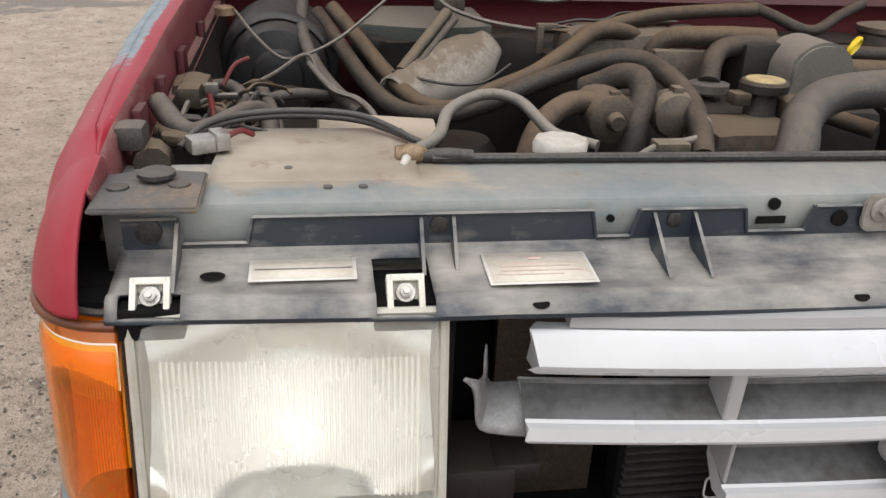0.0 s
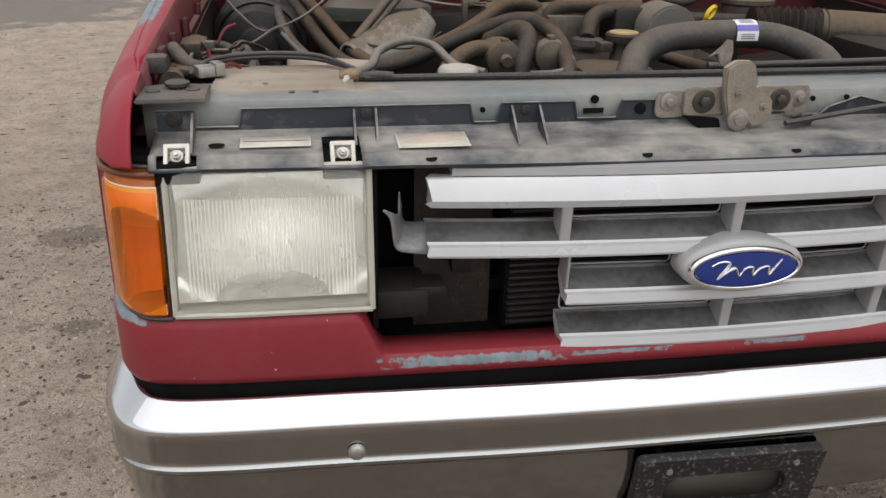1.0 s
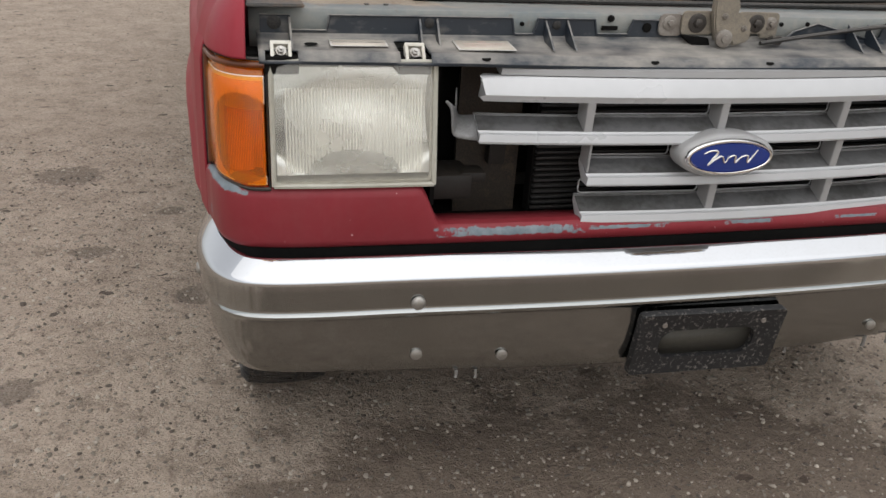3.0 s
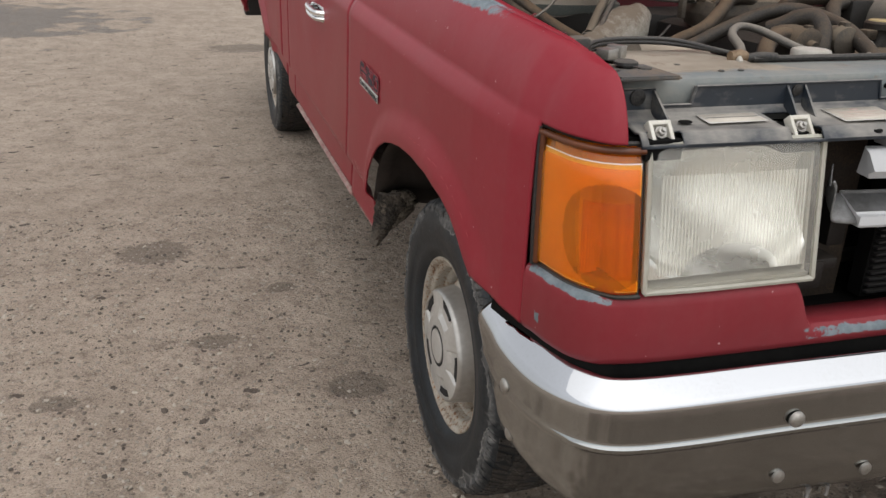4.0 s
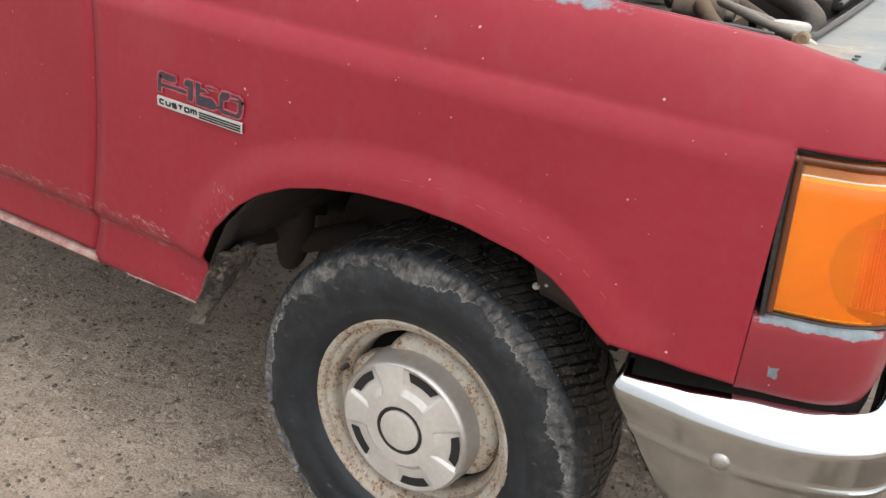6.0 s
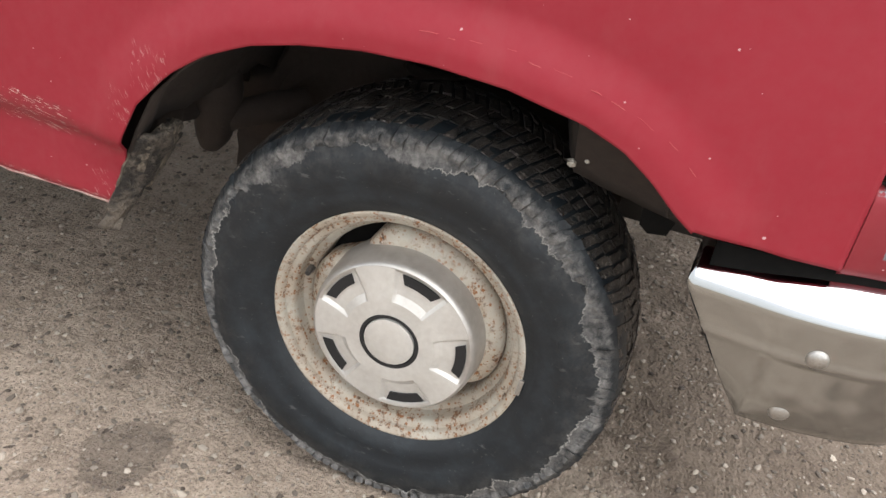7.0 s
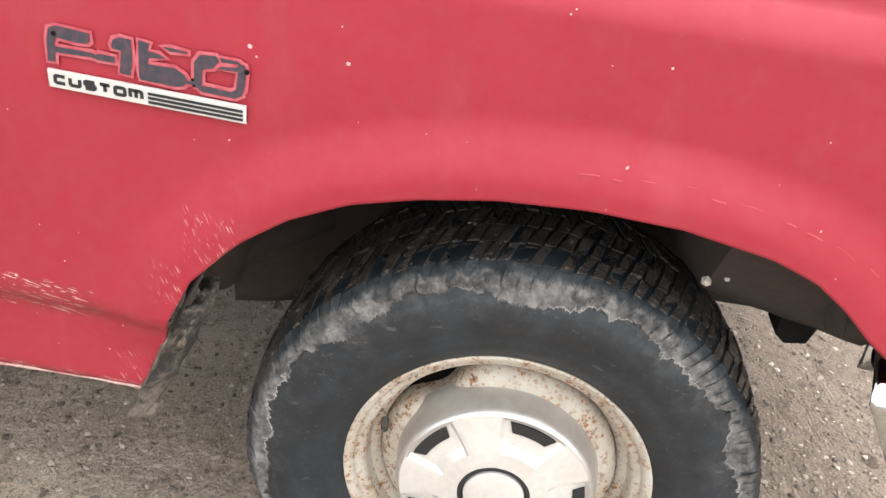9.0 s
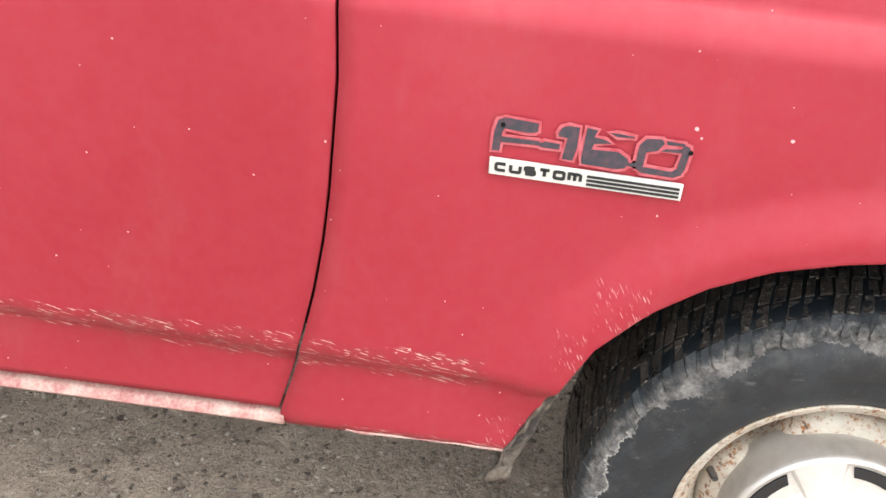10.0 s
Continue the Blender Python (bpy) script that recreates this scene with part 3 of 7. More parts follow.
def tube(bm, points, radius, n=10, steps=6, ribs=0, wobble=0.0, ends=True):
    """A round hose along a smooth line; radius may be a list along it; ribs: corrugations."""
    line = smooth_line(points, steps) if steps else [Vector(q) for q in points]
    side, rows = None, []
    for i, p in enumerate(line):
        ahead = (line[min(i + 1, len(line) - 1)] - line[max(i - 1, 0)]).normalized()
        if side is None:
            side = ahead.cross(Vector((0.1, 0.2, 1))).normalized()
        side = (side - ahead * side.dot(ahead)).normalized()
        other = ahead.cross(side)
        s = i / (len(line) - 1)
        r = radius if isinstance(radius, (int, float)) else float(np.interp(s, np.linspace(0, 1, len(radius)), radius))
        if ribs:
            r *= 1 + 0.13 * math.cos(math.pi * i)
        if wobble:
            r *= 1 + wobble * noise.noise(p * 16)
        rows.append([p + (side * math.cos(2 * math.pi * k / n) + other * math.sin(2 * math.pi * k / n)) * r for k in range(n)])
    made = grid(bm, rows, True)
    if ends:
        cap(bm, made[0])
        cap(bm, made[-1])
    return bm


def prism(bm, outline, lo, hi, axis="y", bevel=0.0):
    """A flat outline (two coordinates) drawn out along an axis."""
    def at(p, d):
        return {"x": (d, p[0], p[1]), "y": (p[0], d, p[1]), "z": (p[0], p[1], d)}[axis]
    a, b = [bm.verts.new(at(p, lo)) for p in outline], [bm.verts.new(at(p, hi)) for p in outline]
    n = len(outline)
    faces = [bm.faces.new(a), bm.faces.new(b)] + [bm.faces.new((a[i], a[(i + 1) % n], b[(i + 1) % n], b[i])) for i in range(n)]
    if bevel:
        bmesh.ops.recalc_face_normals(bm, faces=faces)
        bmesh.ops.bevel(bm, geom=list({e for f in faces[:2] for e in f.edges}), offset=bevel, segments=2, affect="EDGES")
    return bm


def lettering(text, size, depth, m, name, material, parent, bold=0.0):
    """Raised lettering in the built-in font, as a mesh."""
    curve = bpy.data.curves.new(name, "FONT")
    curve.body, curve.size, curve.extrude, curve.offset = text, size, depth, bold
    tmp = bpy.data.objects.new(name, curve)
    scene.collection.objects.link(tmp)
    bpy.context.view_layer.update()
    me = bpy.data.meshes.new_from_object(tmp.evaluated_get(bpy.context.evaluated_depsgraph_get()))
    bpy.data.objects.remove(tmp)
    me.transform(m)
    me.materials.clear()
    me.materials.append(M[material])
    ob = new(name, me)
    ob.parent = parent
    return ob


GLYPHS = {
    "C": [[(1, 1), (0.15, 1), (0, 0.85), (0, 0.15), (0.15, 0), (1, 0)]],
    "U": [[(0, 1), (0, 0.15), (0.15, 0), (0.85, 0), (1, 0.15), (1, 1)]],
    "S": [[(1, 1), (0.12, 1), (0, 0.88), (0, 0.6), (0.1, 0.5), (0.9, 0.5), (1, 0.4), (1, 0.12), (0.88, 0), (0, 0)]],
    "T": [[(0, 1), (1, 1)], [(0.5, 1), (0.5, 0)]],
    "O": [[(0.5, 1), (0.12, 1), (0, 0.86), (0, 0.14), (0.12, 0), (0.88, 0), (1, 0.14), (1, 0.86), (0.88, 1), (0.5, 1)]],
    "M": [[(0, 0), (0, 1), (0.86, 1), (1, 0.86), (1, 0)], [(0.5, 1), (0.5, 0)]],
    "E": [[(1, 1), (0.2, 1), (0, 0.8), (0, 0.2), (0.2, 0), (1, 0)], [(0, 0.5), (0.9, 0.5)]],
    "F": [[(0, 0), (0, 0.8), (0.2, 1), (1, 1)], [(0, 0.45), (0.85, 0.45)]],
    "I": [[(0, 0), (0, 1)]],
}


def ribbon(bm, line, width, place, depth):
    """A flat raised stroke along a line of (u, v); place turns (u, v, height) into a point."""
    rows = []
    for i, (u, v) in enumerate(line):
        a = Vector(line[max(i - 1, 0)]) if i else Vector((u, v)) * 2 - Vector(line[1])
        c = Vector(line[i + 1]) if i + 1 < len(line) else Vector((u, v)) * 2 - Vector(line[i - 1])
        d0, d1 = (Vector((u, v)) - a).normalized(), (c - Vector((u, v))).normalized()
        side = (Vector((-d0.y, d0.x)) + Vector((-d1.y, d1.x))).normalized()
        half = min(1.6, 1 / max(0.3, side.dot(Vector((-d0.y, d0.x))))) * width / 2
        p, q = Vector((u, v)) + side * half, Vector((u, v)) - side * half
        rows.append([place(p.x, p.y, 0), place(p.x, p.y, depth), place(q.x, q.y, depth), place(q.x, q.y, 0)])
    made = grid(bm, rows, True)
    cap(bm, made[0])
    cap(bm, made[-1])


def word_strokes(bm, text, wide, high, gap, stroke, place, depth):
    """A word in plain square strokes, from (0, 0) along u."""
    u = 0.0
    for ch in text:
        w = wide * (1.15 if ch == "M" else 0.0 if ch == "I" else 1.0)
        for line in GLYPHS[ch]:
            ribbon(bm, [(u + stroke / 2 + x * (w - stroke if w else 0), stroke / 2 + y * (high - stroke)) for x, y in line], stroke, place, depth)
        u += (w or stroke) + gap


def raised_at(m):
    """A pose lifted by the truck's stance."""
    return Matrix.Translation((0, 0, stance(m.translation.y))) @ m


# ---- ground ----
bm = bmesh.new()
ticks = [-2000, -400, -80, -20, -8, -4, -2, 0, 2, 4, 8, 20, 80, 400, 2000]
grid(bm, [[(x, y, 0) for x in ticks] for y in ticks])
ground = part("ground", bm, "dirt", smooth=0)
tagged(ground, "packed brown dirt yard with fine gravel and dark oil stains", "ground", kind="structure")


def gravel():
    rng = random.Random(5)
    bm = bmesh.new()
    shapes = []
    for _ in range(6):
        t = bmesh.new()
        bmesh.ops.create_icosphere(t, subdivisions=1, radius=1.0)
        for v in t.verts:
            v.co *= rng.uniform(0.7, 1.1)
        shapes.append(([v.co.copy() for v in t.verts], [[v.index for v in f.verts] for f in t.faces]))
        t.free()
    verts, faces = [], []
    for _ in range(48000):
        u = rng.random()
        x, y = (rng.uniform(-2.4, 1.4), rng.uniform(-1.2, 2.8)) if u < 0.88 else (rng.uniform(-4, 2), rng.uniform(3, 8))
        r = 0.0016 + 0.0062 * rng.random() ** 3 + (rng.uniform(0.001, 0.005) if rng.random() < 0.012 else 0)
        m = Matrix.LocRotScale((x, y, r * 0.15), Euler((rng.uniform(-0.4, 0.4), rng.uniform(-0.4, 0.4), rng.uniform(0, 6.3))), (r * rng.uniform(0.8, 1.6), r, r * rng.uniform(0.4, 0.75)))
        co, fs = rng.choice(shapes)
        base = len(verts)
        verts += [m @ c for c in co]
        faces += [[base + i for i in f] for f in fs]
    bm.free()
    me = bpy.data.meshes.new("gravel")
    me.from_pydata(verts, [], faces)
    n = Nodes("loose_stones")
    pick = n.add("ShaderNodeNewGeometry").outputs["Random Per Island"]
    me.materials.append(n.done(n.mix(n.math("POWER", pick, 1.3), (0.07, 0.055, 0.044), (0.44, 0.385, 0.32)), 0.9))
    return tagged(new("gravel", me), "loose small brown and grey stones lying on dirt", "gravel", kind="stuff")


gravel()

# ---- the truck ----
truck = tagged(new("pickup_truck"), "faded red pickup truck with open engine bay and broken grille", "truck")

SIDE = [(0.10, 0.860), (0.13, 0.905), (0.17, 0.932), (0.22, 0.951), (0.3, 0.968), (0.45, 0.978), (0.7, 0.985), (1.0, 0.987), (1.43, 0.989), (2.6, 0.992), (5.3, 0.985)]
ARCH = [(0.408, 0.689), (0.432, 0.707), (0.467, 0.74), (0.507, 0.769), (0.556, 0.789), (0.647, 0.808), (0.738, 0.814), (0.828, 0.81), (0.904, 0.798), (0.972, 0.7809), (1.034, 0.7524), (1.087, 0.7145), (1.138, 0.659), (1.164, 0.606), (1.181, 0.563), (1.209, 0.466)]
TOP = [(0.1, 1.02), (0.2, 1.104), (0.29, 1.122), (0.41, 1.131), (0.55, 1.139), (0.7, 1.150), (1.0, 1.160), (1.43, 1.169), (2.6, 1.18)]
SEAM = [(0.4, 0.085), (0.495, 0.074), (0.55, 0.0575), (0.62, 0.0395), (0.686, 0.025), (0.75, 0.0145), (0.81, 0.008), (0.936, 0.0), (1.05, 0.002), (1.2, 0.003)]


def crease(y):
    return 0.993 + 0.028 * (y - 0.2)


def arch_gap(y, z, arch):
    """Distance from a point on the side to the wheel arch."""
    best = 9.0
    for (a, b), (c, d) in zip(arch, arch[1:]):
        t = max(0.0, min(1.0, ((y - a) * (c - a) + (z - b) * (d - b)) / ((c - a) ** 2 + (d - b) ** 2)))
        best = min(best, math.hypot(y - a - t * (c - a), z - b - t * (d - b)))
    return best


def inset(y, z, zt):
    """How far the side lies in from its widest line, by height."""
    zc = crease(y) - 0.022
    if z <= zc:
        z = z - 0.035 * (y - 1.25) if z < 0.66 and y > 1.0 else z
        return lerp([(0.45, 0.030), (0.475, 0.021), (0.565, 0.021), (0.570, 0.020), (0.590, 0.0035), (0.597, 0.001), (0.66, 0.0), (0.8, 0.0), (0.9, 0.0005), (0.985, 0.002)], z if z < 0.9 else 0.9 + (z - 0.9) * 0.085 / (zc - 0.9))
    step = lerp([(0.238, 0.011), (0.55, 0.021)], y)
    if z < zc + 0.042:
        return 0.002 + (step - 0.002) * ((z - zc) / 0.042) ** 1.7
    s = max(0.0, min(1.0, (z - zc - 0.042) / max(zt - zc - 0.042, 0.005)))
    return step + (0.078 - step) * (0.75 * (1 - math.sqrt(max(0.0, 1 - s * s))) + 0.25 * s)


def side_point(y, z, zt, arch=None):
    out = lerp(SIDE, y) - inset(y, z, zt)
    if arch:
        g = arch_gap(y, z, arch)
        out += 0.016 * (lambda k: k * k * (3 - 2 * k))(max(0.0, 1 - max(g - 0.014, 0) / 0.070)) * (1 if z > 0.6 else max(0, (z - 0.52) / 0.08)) * lerp([(0.40, 0.45), (0.60, 1.0)], y)
    return out


def side_panel(ys, bottom, top, arch=None, shear=None, n_low=56, n_up=26, sign=-1):
    """Columns of the body side from its lower edge to its top, with the fold over the top."""
    bm = bmesh.new()
    rows = []
    for y in ys:
        zb, zt = bottom(y), top(y)
        split = min(crease(y) - 0.028, zt - 0.01)
        zs = [zb + (split - zb) * i / n_low for i in range(n_low)]
        zs += [split + 0.004 * i for i in range(13) if split + 0.004 * i < zt - 0.02]
        base = zs[-1]
        extra = n_low + 13 + n_up - len(zs)
        zs += [base + (zt - base) * math.sin(0.5 * math.pi * (i + 1) / extra) for i in range(extra)]
        row = []
        for z in zs:
            yy = y + (shear(y) * lerp(SEAM, z) if shear else 0.0)
            row.append((sign * side_point(y, z, zt, arch), yy, z))
        rows.append(row)
    grid(bm, rows)
    return bm


# front fender of the side that the camera passes
def fender_bottom(y):
    if y < ARCH[0][0]:
        return lerp([(0.22, 0.679), (0.41, 0.692)], y)
    if y <= ARCH[-1][0]:
        return lerp(ARCH, y)
    return 0.465


def fender(sign, name):
    a, b = ARCH[0][0], ARCH[-1][0]
    ys = [0.238 + (a - 0.239) * i / 24 for i in range(25)] + [a + 0.009 * i for i in range(8)] + [a + 0.08 + 0.016 * i for i in range(39)]
    ys += [a + 0.72 + (b - a - 0.72) * i / 24 for i in range(25)] + [b + 0.0005 + (1.4325 - b) * i / 10 for i in range(11)]
    bm = side_panel(ys, fender_bottom, lambda y: lerp(TOP, y), ARCH, lambda y: max(0.0, (y - 1.24) / 0.1925), sign=sign)
    # the nose, which rounds the corner over the turn signal and shares the heights of the first column
    y0, zt0 = ys[0], lerp(TOP, ys[0])
    first = sorted({round(v.co.z, 5) for v in bm.verts if abs(v.co.y - y0) < 1e-5 and v.co.z >= 1.010})
    plan = smooth_line([(-0.878, 0.100, 0), (-0.900, 0.111, 0), (-0.921, 0.147, 0), (-0.935, 0.19, 0), (-0.943, y0, 0)], 5)
    rows = []
    for i, p in enumerate(plan):
        w = i / (len(plan) - 1)
        zt = 1.100 * (1 - w) + zt0 * w
        top = Vector((-0.8745, 0.172 + (y0 - 0.172) * w, 0))
        row = []
        for z in first:
            h = (z - first[0]) / (zt0 - first[0])
            q = p.lerp(top, 0.75 * (1 - math.sqrt(max(0.0, 1 - h * h))) + 0.25 * h)
            x = q.x * (1 - w ** 3) - side_point(y0, z, zt0, ARCH) * w ** 3
            row.append((-sign * x, q.y, first[0] + (zt - first[0]) * h))
        drop = 0.015 + 0.06 * w
        row += [(sign * 0.8735, row[-1][1], zt + 0.0003), (sign * 0.871, row[-1][1] + 0.002, zt - 0.006), (sign * 0.870, row[-1][1] + 0.004, zt - drop)]
        rows.append(row)
    grid(bm, rows)
    # folded top and inner flange
    inner = []
    for y in [0.238 + 0.03 * i for i in range(41)]:
        zt = lerp(TOP, max(y, 0.2))
        out = lerp(SIDE, max(y, 0.24)) - 0.078
        inner.append([(sign * out, y, zt), (sign * (out * 0.45 + 0.876 * 0.55), y, zt + 0.0006), (sign * 0.876, y, zt - 0.002), (sign * 0.871, y, zt - 0.010), (sign * 0.870, y, zt - 0.075), (sign * 0.85, y, zt - 0.078)])
    grid(bm, inner)
    for f in bm.faces:
        if abs(f.calc_center_median().x) < 0.8735:
            f.material_index = 1
    bmesh.ops.remove_doubles(bm, verts=bm.verts[:], dist=0.0008)
    return solid(part(name, bm, ["red_fender", "red_inner"], truck, "faded red front fender, worn to primer along its top" if sign < 0 else "", 32, False), 0.004)


fender(-1, "front_fender")
fender(1, "front_fender")


def door_bottom(y):
    return lerp([(1.4, 0.494), (1.9, 0.500), (2.6, 0.510)], y)


def door(sign):
    ys = [1.437 + 0.0255 * i for i in range(47)]
    bm = side_panel(ys, door_bottom, lambda y: lerp(TOP, y), None, lambda y: max(0.0, 1 - (y - 1.437) / 0.25), sign=sign)
    d = solid(part("door", bm, "red_door", truck, "red front door with a scuffed lower crease", 32, False), 0.02)
    bm = bmesh.new()
    for zz, rr in ((0.963, 0.010), (0.946, 0.007)):
        tube(bm, [(sign * 0.985, 1.81, zz - 0.004), (sign * 1.012, 1.83, zz - 0.002), (sign * 1.016, 1.92, zz + 0.001), (sign * 1.008, 2.00, zz + 0.003), (sign * 0.985, 2.02, zz + 0.004)], rr, 8)
    box(bm, (sign * 0.985, 1.915, 0.954), (0.012, 0.19, 0.05), bevel=0.004)
    part("handle", bm, "chrome_clean", d, "chrome pull handle", raised=False)
    return d


door(-1)
door(1)
for sgn in (-1, 1):
    bm = bmesh.new()
    grid(bm, [[(sgn * 0.950, y, door_bottom(y) - 0.030), (sgn * 0.967, y, door_bottom(y) - 0.029), (sgn * 0.973, y, door_bottom(y) - 0.022), (sgn * 0.968, y, door_bottom(y) - 0.014), (sgn * 0.94, y, door_bottom(y) - 0.002)] for y in [1.505 + 0.061 * i for i in range(19)]])
    solid(part("rocker_panel", bm, "sill", truck, "scraped lower sill, red paint worn pale", raised=False), 0.006)

REAR_ARCH = [(3.28, 0.603), (3.36, 0.655), (3.49, 0.728), (3.62, 0.79), (3.80, 0.83), (4.1, 0.85), (4.4, 0.84), (4.6, 0.79), (4.72, 0.70), (4.78, 0.60)]
for sgn in (-1, 1):
    bm = side_panel([2.625 + 0.02 * i for i in range(11)], lambda y: 0.50, lambda y: 1.18, sign=sgn)
    solid(part("cab_corner", bm, "red", truck, raised=False), 0.01)
    ys = [2.85 + 0.04 * i for i in range(11)] + [3.28 + 0.02 * i for i in range(76)] + [4.82 + 0.05 * i for i in range(9)]
    bm = side_panel(ys, lambda y: lerp(REAR_ARCH, y) if 3.28 <= y <= 4.78 else lerp([(2.85, 0.566), (3.28, 0.603), (4.8, 0.58)], y), lambda y: 1.20, REAR_ARCH, sign=sgn)
    solid(part("bed_side", bm, "red", truck, "faded red cargo bed side", raised=False), 0.02)

# cargo bed, cab shell and the raised hood close the truck beyond the picture
bm = bmesh.new()
box(bm, (0, 4.05, 0.82), (1.7, 2.36, 0.03))
box(bm, (0, 2.87, 1.0), (1.7, 0.03, 0.38))
part("bed_floor", bm, "engine_dark", truck)
bm = bmesh.new()
box(bm, (0, 5.24, 0.93), (1.8, 0.03, 0.56), bevel=0.008)
part("tailgate", bm, "red", truck)
bm = bmesh.new()
box(bm, (0, 5.36, 0.58), (1.86, 0.1, 0.18), bevel=0.02)
part("rear_bumper", bm, "black_plastic", truck, "black rear step bumper")


def cab():
    bm = bmesh.new()
    sections = [(1.18, 0.86, 1.36, 2.80), (1.45, 0.80, 1.66, 2.72), (1.70, 0.72, 1.88, 2.62), (1.77, 0.66, 1.98, 2.52), (1.785, 0.5, 2.1, 2.4)]
    rows = []
    for z, hw, y0, y1 in sections:
        rows.append([(-hw, y0, z), (0, y0 - 0.07, z), (hw, y0, z), (hw, (y0 + y1) / 2, z), (hw, y1, z), (0, y1 + 0.02, z), (-hw, y1, z), (-hw, (y0 + y1) / 2, z)])
    made = grid(bm, rows, True)
    cap(bm, made[-1])
    part("cab", bm, "red", truck, "faded red cab", 25)
    for name, loop in (("windscreen", [(-0.78, 1.44, 1.22), (0.78, 1.44, 1.22), (0.68, 1.83, 1.66), (-0.68, 1.83, 1.66)]),
                       ("side_window", [(-0.872, 1.62, 1.22), (-0.872, 2.5, 1.22), (-0.752, 2.45, 1.66), (-0.752, 1.92, 1.66)]),
                       ("side_window", [(0.872, 1.62, 1.22), (0.872, 2.5, 1.22), (0.752, 2.45, 1.66), (0.752, 1.92, 1.66)])):
        bm = bmesh.new()
        off = Vector((0, -0.035, 0.03)) if name == "windscreen" else Vector((math.copysign(0.012, loop[0][0]), 0, 0.004))
        bm.faces.new([bm.verts.new(Vector(p) + off) for p in loop])
        solid(part(name, bm, "glass_dark", truck), 0.006)


cab()
bm = bmesh.new()
hood = [[(x, 0.06 + 0.05 * (x / 0.86) ** 2 if k == 0 else 0.06 + 0.2 * k, 0.018 * (1 - (x / 0.86) ** 2)) for x in [-0.86 + 0.086 * i for i in range(21)]] for k in range(7)]
grid(bm, hood)
hood_part = solid(part("hood", bm, "red", truck, "raised red hood", raised=False), 0.03)
hood_part.matrix_basis = Matrix.Translation((0, 1.36, 1.17)) @ Matrix.Rotation(radians(-68), 4, "X") @ Matrix.Translation((0, -1.30, 0))


# ---- front panels ----
def along(plan, profile, closed=False, lower=None):
    """Sweeps a profile of (inward, height) along a plan line given from one end to the other."""
    rows = []
    for i, p in enumerate(plan):
        ahead = (plan[min(i + 1, len(plan) - 1)] - plan[max(i - 1, 0)]).normalized()
        inward = Vector((-ahead.y, ahead.x, 0))
        rows.append([(p.x + inward.x * d, p.y + inward.y * d, lower(p.x, z) if lower else z) for d, z in profile])
    return rows


def mirrored(half):
    """A plan line from the given half (from the middle outwards), over both halves."""
    left = [(-x, y, 0) for x, y in reversed(half)]
    return left + [(x, y, 0) for x, y in half if x > 0]


VAL = [(0, 0.048), (0.3, 0.052), (0.6, 0.060), (0.78, 0.068), (0.86, 0.078), (0.90, 0.092), (0.928, 0.125), (0.942, 0.168), (0.949, 0.21), (0.9550, 0.2368)]
plan = smooth_line(mirrored(VAL), 8)


def valance_top(x):
    a = abs(x)
    return 0.768 if a > 0.585 else 0.692 if a < 0.535 else 0.692 + 0.076 * (0.5 - 0.5 * math.cos(math.pi * (a - 0.535) / 0.05))


dense = []
for a, b in zip(plan, plan[1:]):
    n = 8 if 0.5 < abs(a.x) < 0.62 else 2
    dense += [a.lerp(b, k / n) for k in range(n)]
dense.append(plan[-1])
rows = []
for i, p in enumerate(dense):
    ahead = (dense[min(i + 1, len(dense) - 1)] - dense[max(i - 1, 0)]).normalized()
    inward = Vector((-ahead.y, ahead.x, 0))
    zt = valance_top(p.x)
    prof = [(0.03, 0.648), (0.012, 0.650), (0.004, 0.656), (0.0, 0.668), (0.0, zt - 0.02), (0.003, zt - 0.008), (0.009, zt - 0.002), (0.02, zt), (0.07, zt - 0.004)]
    rows.append([(p.x + inward.x * d, p.y + inward.y * d, z) for d, z in prof])
bm = bmesh.new()
grid(bm, rows)
solid(part("front_valance", bm, "red_valance", truck, "red lower front panel chipped to blue-grey primer", 35), 0.003)
# dark filler between the panel and the bumper
bm = bmesh.new()
plan_f = smooth_line(mirrored(VAL[:-1] + [(0.9535, 0.25), (0.957, 0.30), (0.958, 0.375)]), 8)
grid(bm, along(plan_f, [(0.05, 0.658), (0.010, 0.655), (0.006, 0.62), (0.03, 0.56), (0.06, 0.5)], lower=lambda x, z: z if abs(x) < 0.945 else max(z, 0.61)))
solid(part("bumper_filler", bm, "void_black", truck, "black plastic filler strip"), 0.004)

BUMP = [(0, -0.020), (0.3, -0.016), (0.6, -0.002), (0.76, 0.004), (0.86, 0.014), (0.912, 0.034), (0.945, 0.072), (0.968, 0.13), (0.980, 0.20), (0.982, 0.27), (0.976, 0.33), (0.969, 0.395)]
plan_b = smooth_line(mirrored(BUMP), 8)


def bumper_low(x, z):
    if z > 0.53:
        return z
    return 0.53 + (z - 0.53) * lerp([(0, 1.08), (0.3, 1.05), (0.6, 0.96), (0.85, 0.88), (1, 0.86)], abs(x))


def slant(row):
    return [(x, y - (0.60 * max(0.0, 0.60 - z) * max(0.0, (y - 0.28) / 0.115) if y > 0.28 else 0.0), z) for x, y, z in row]


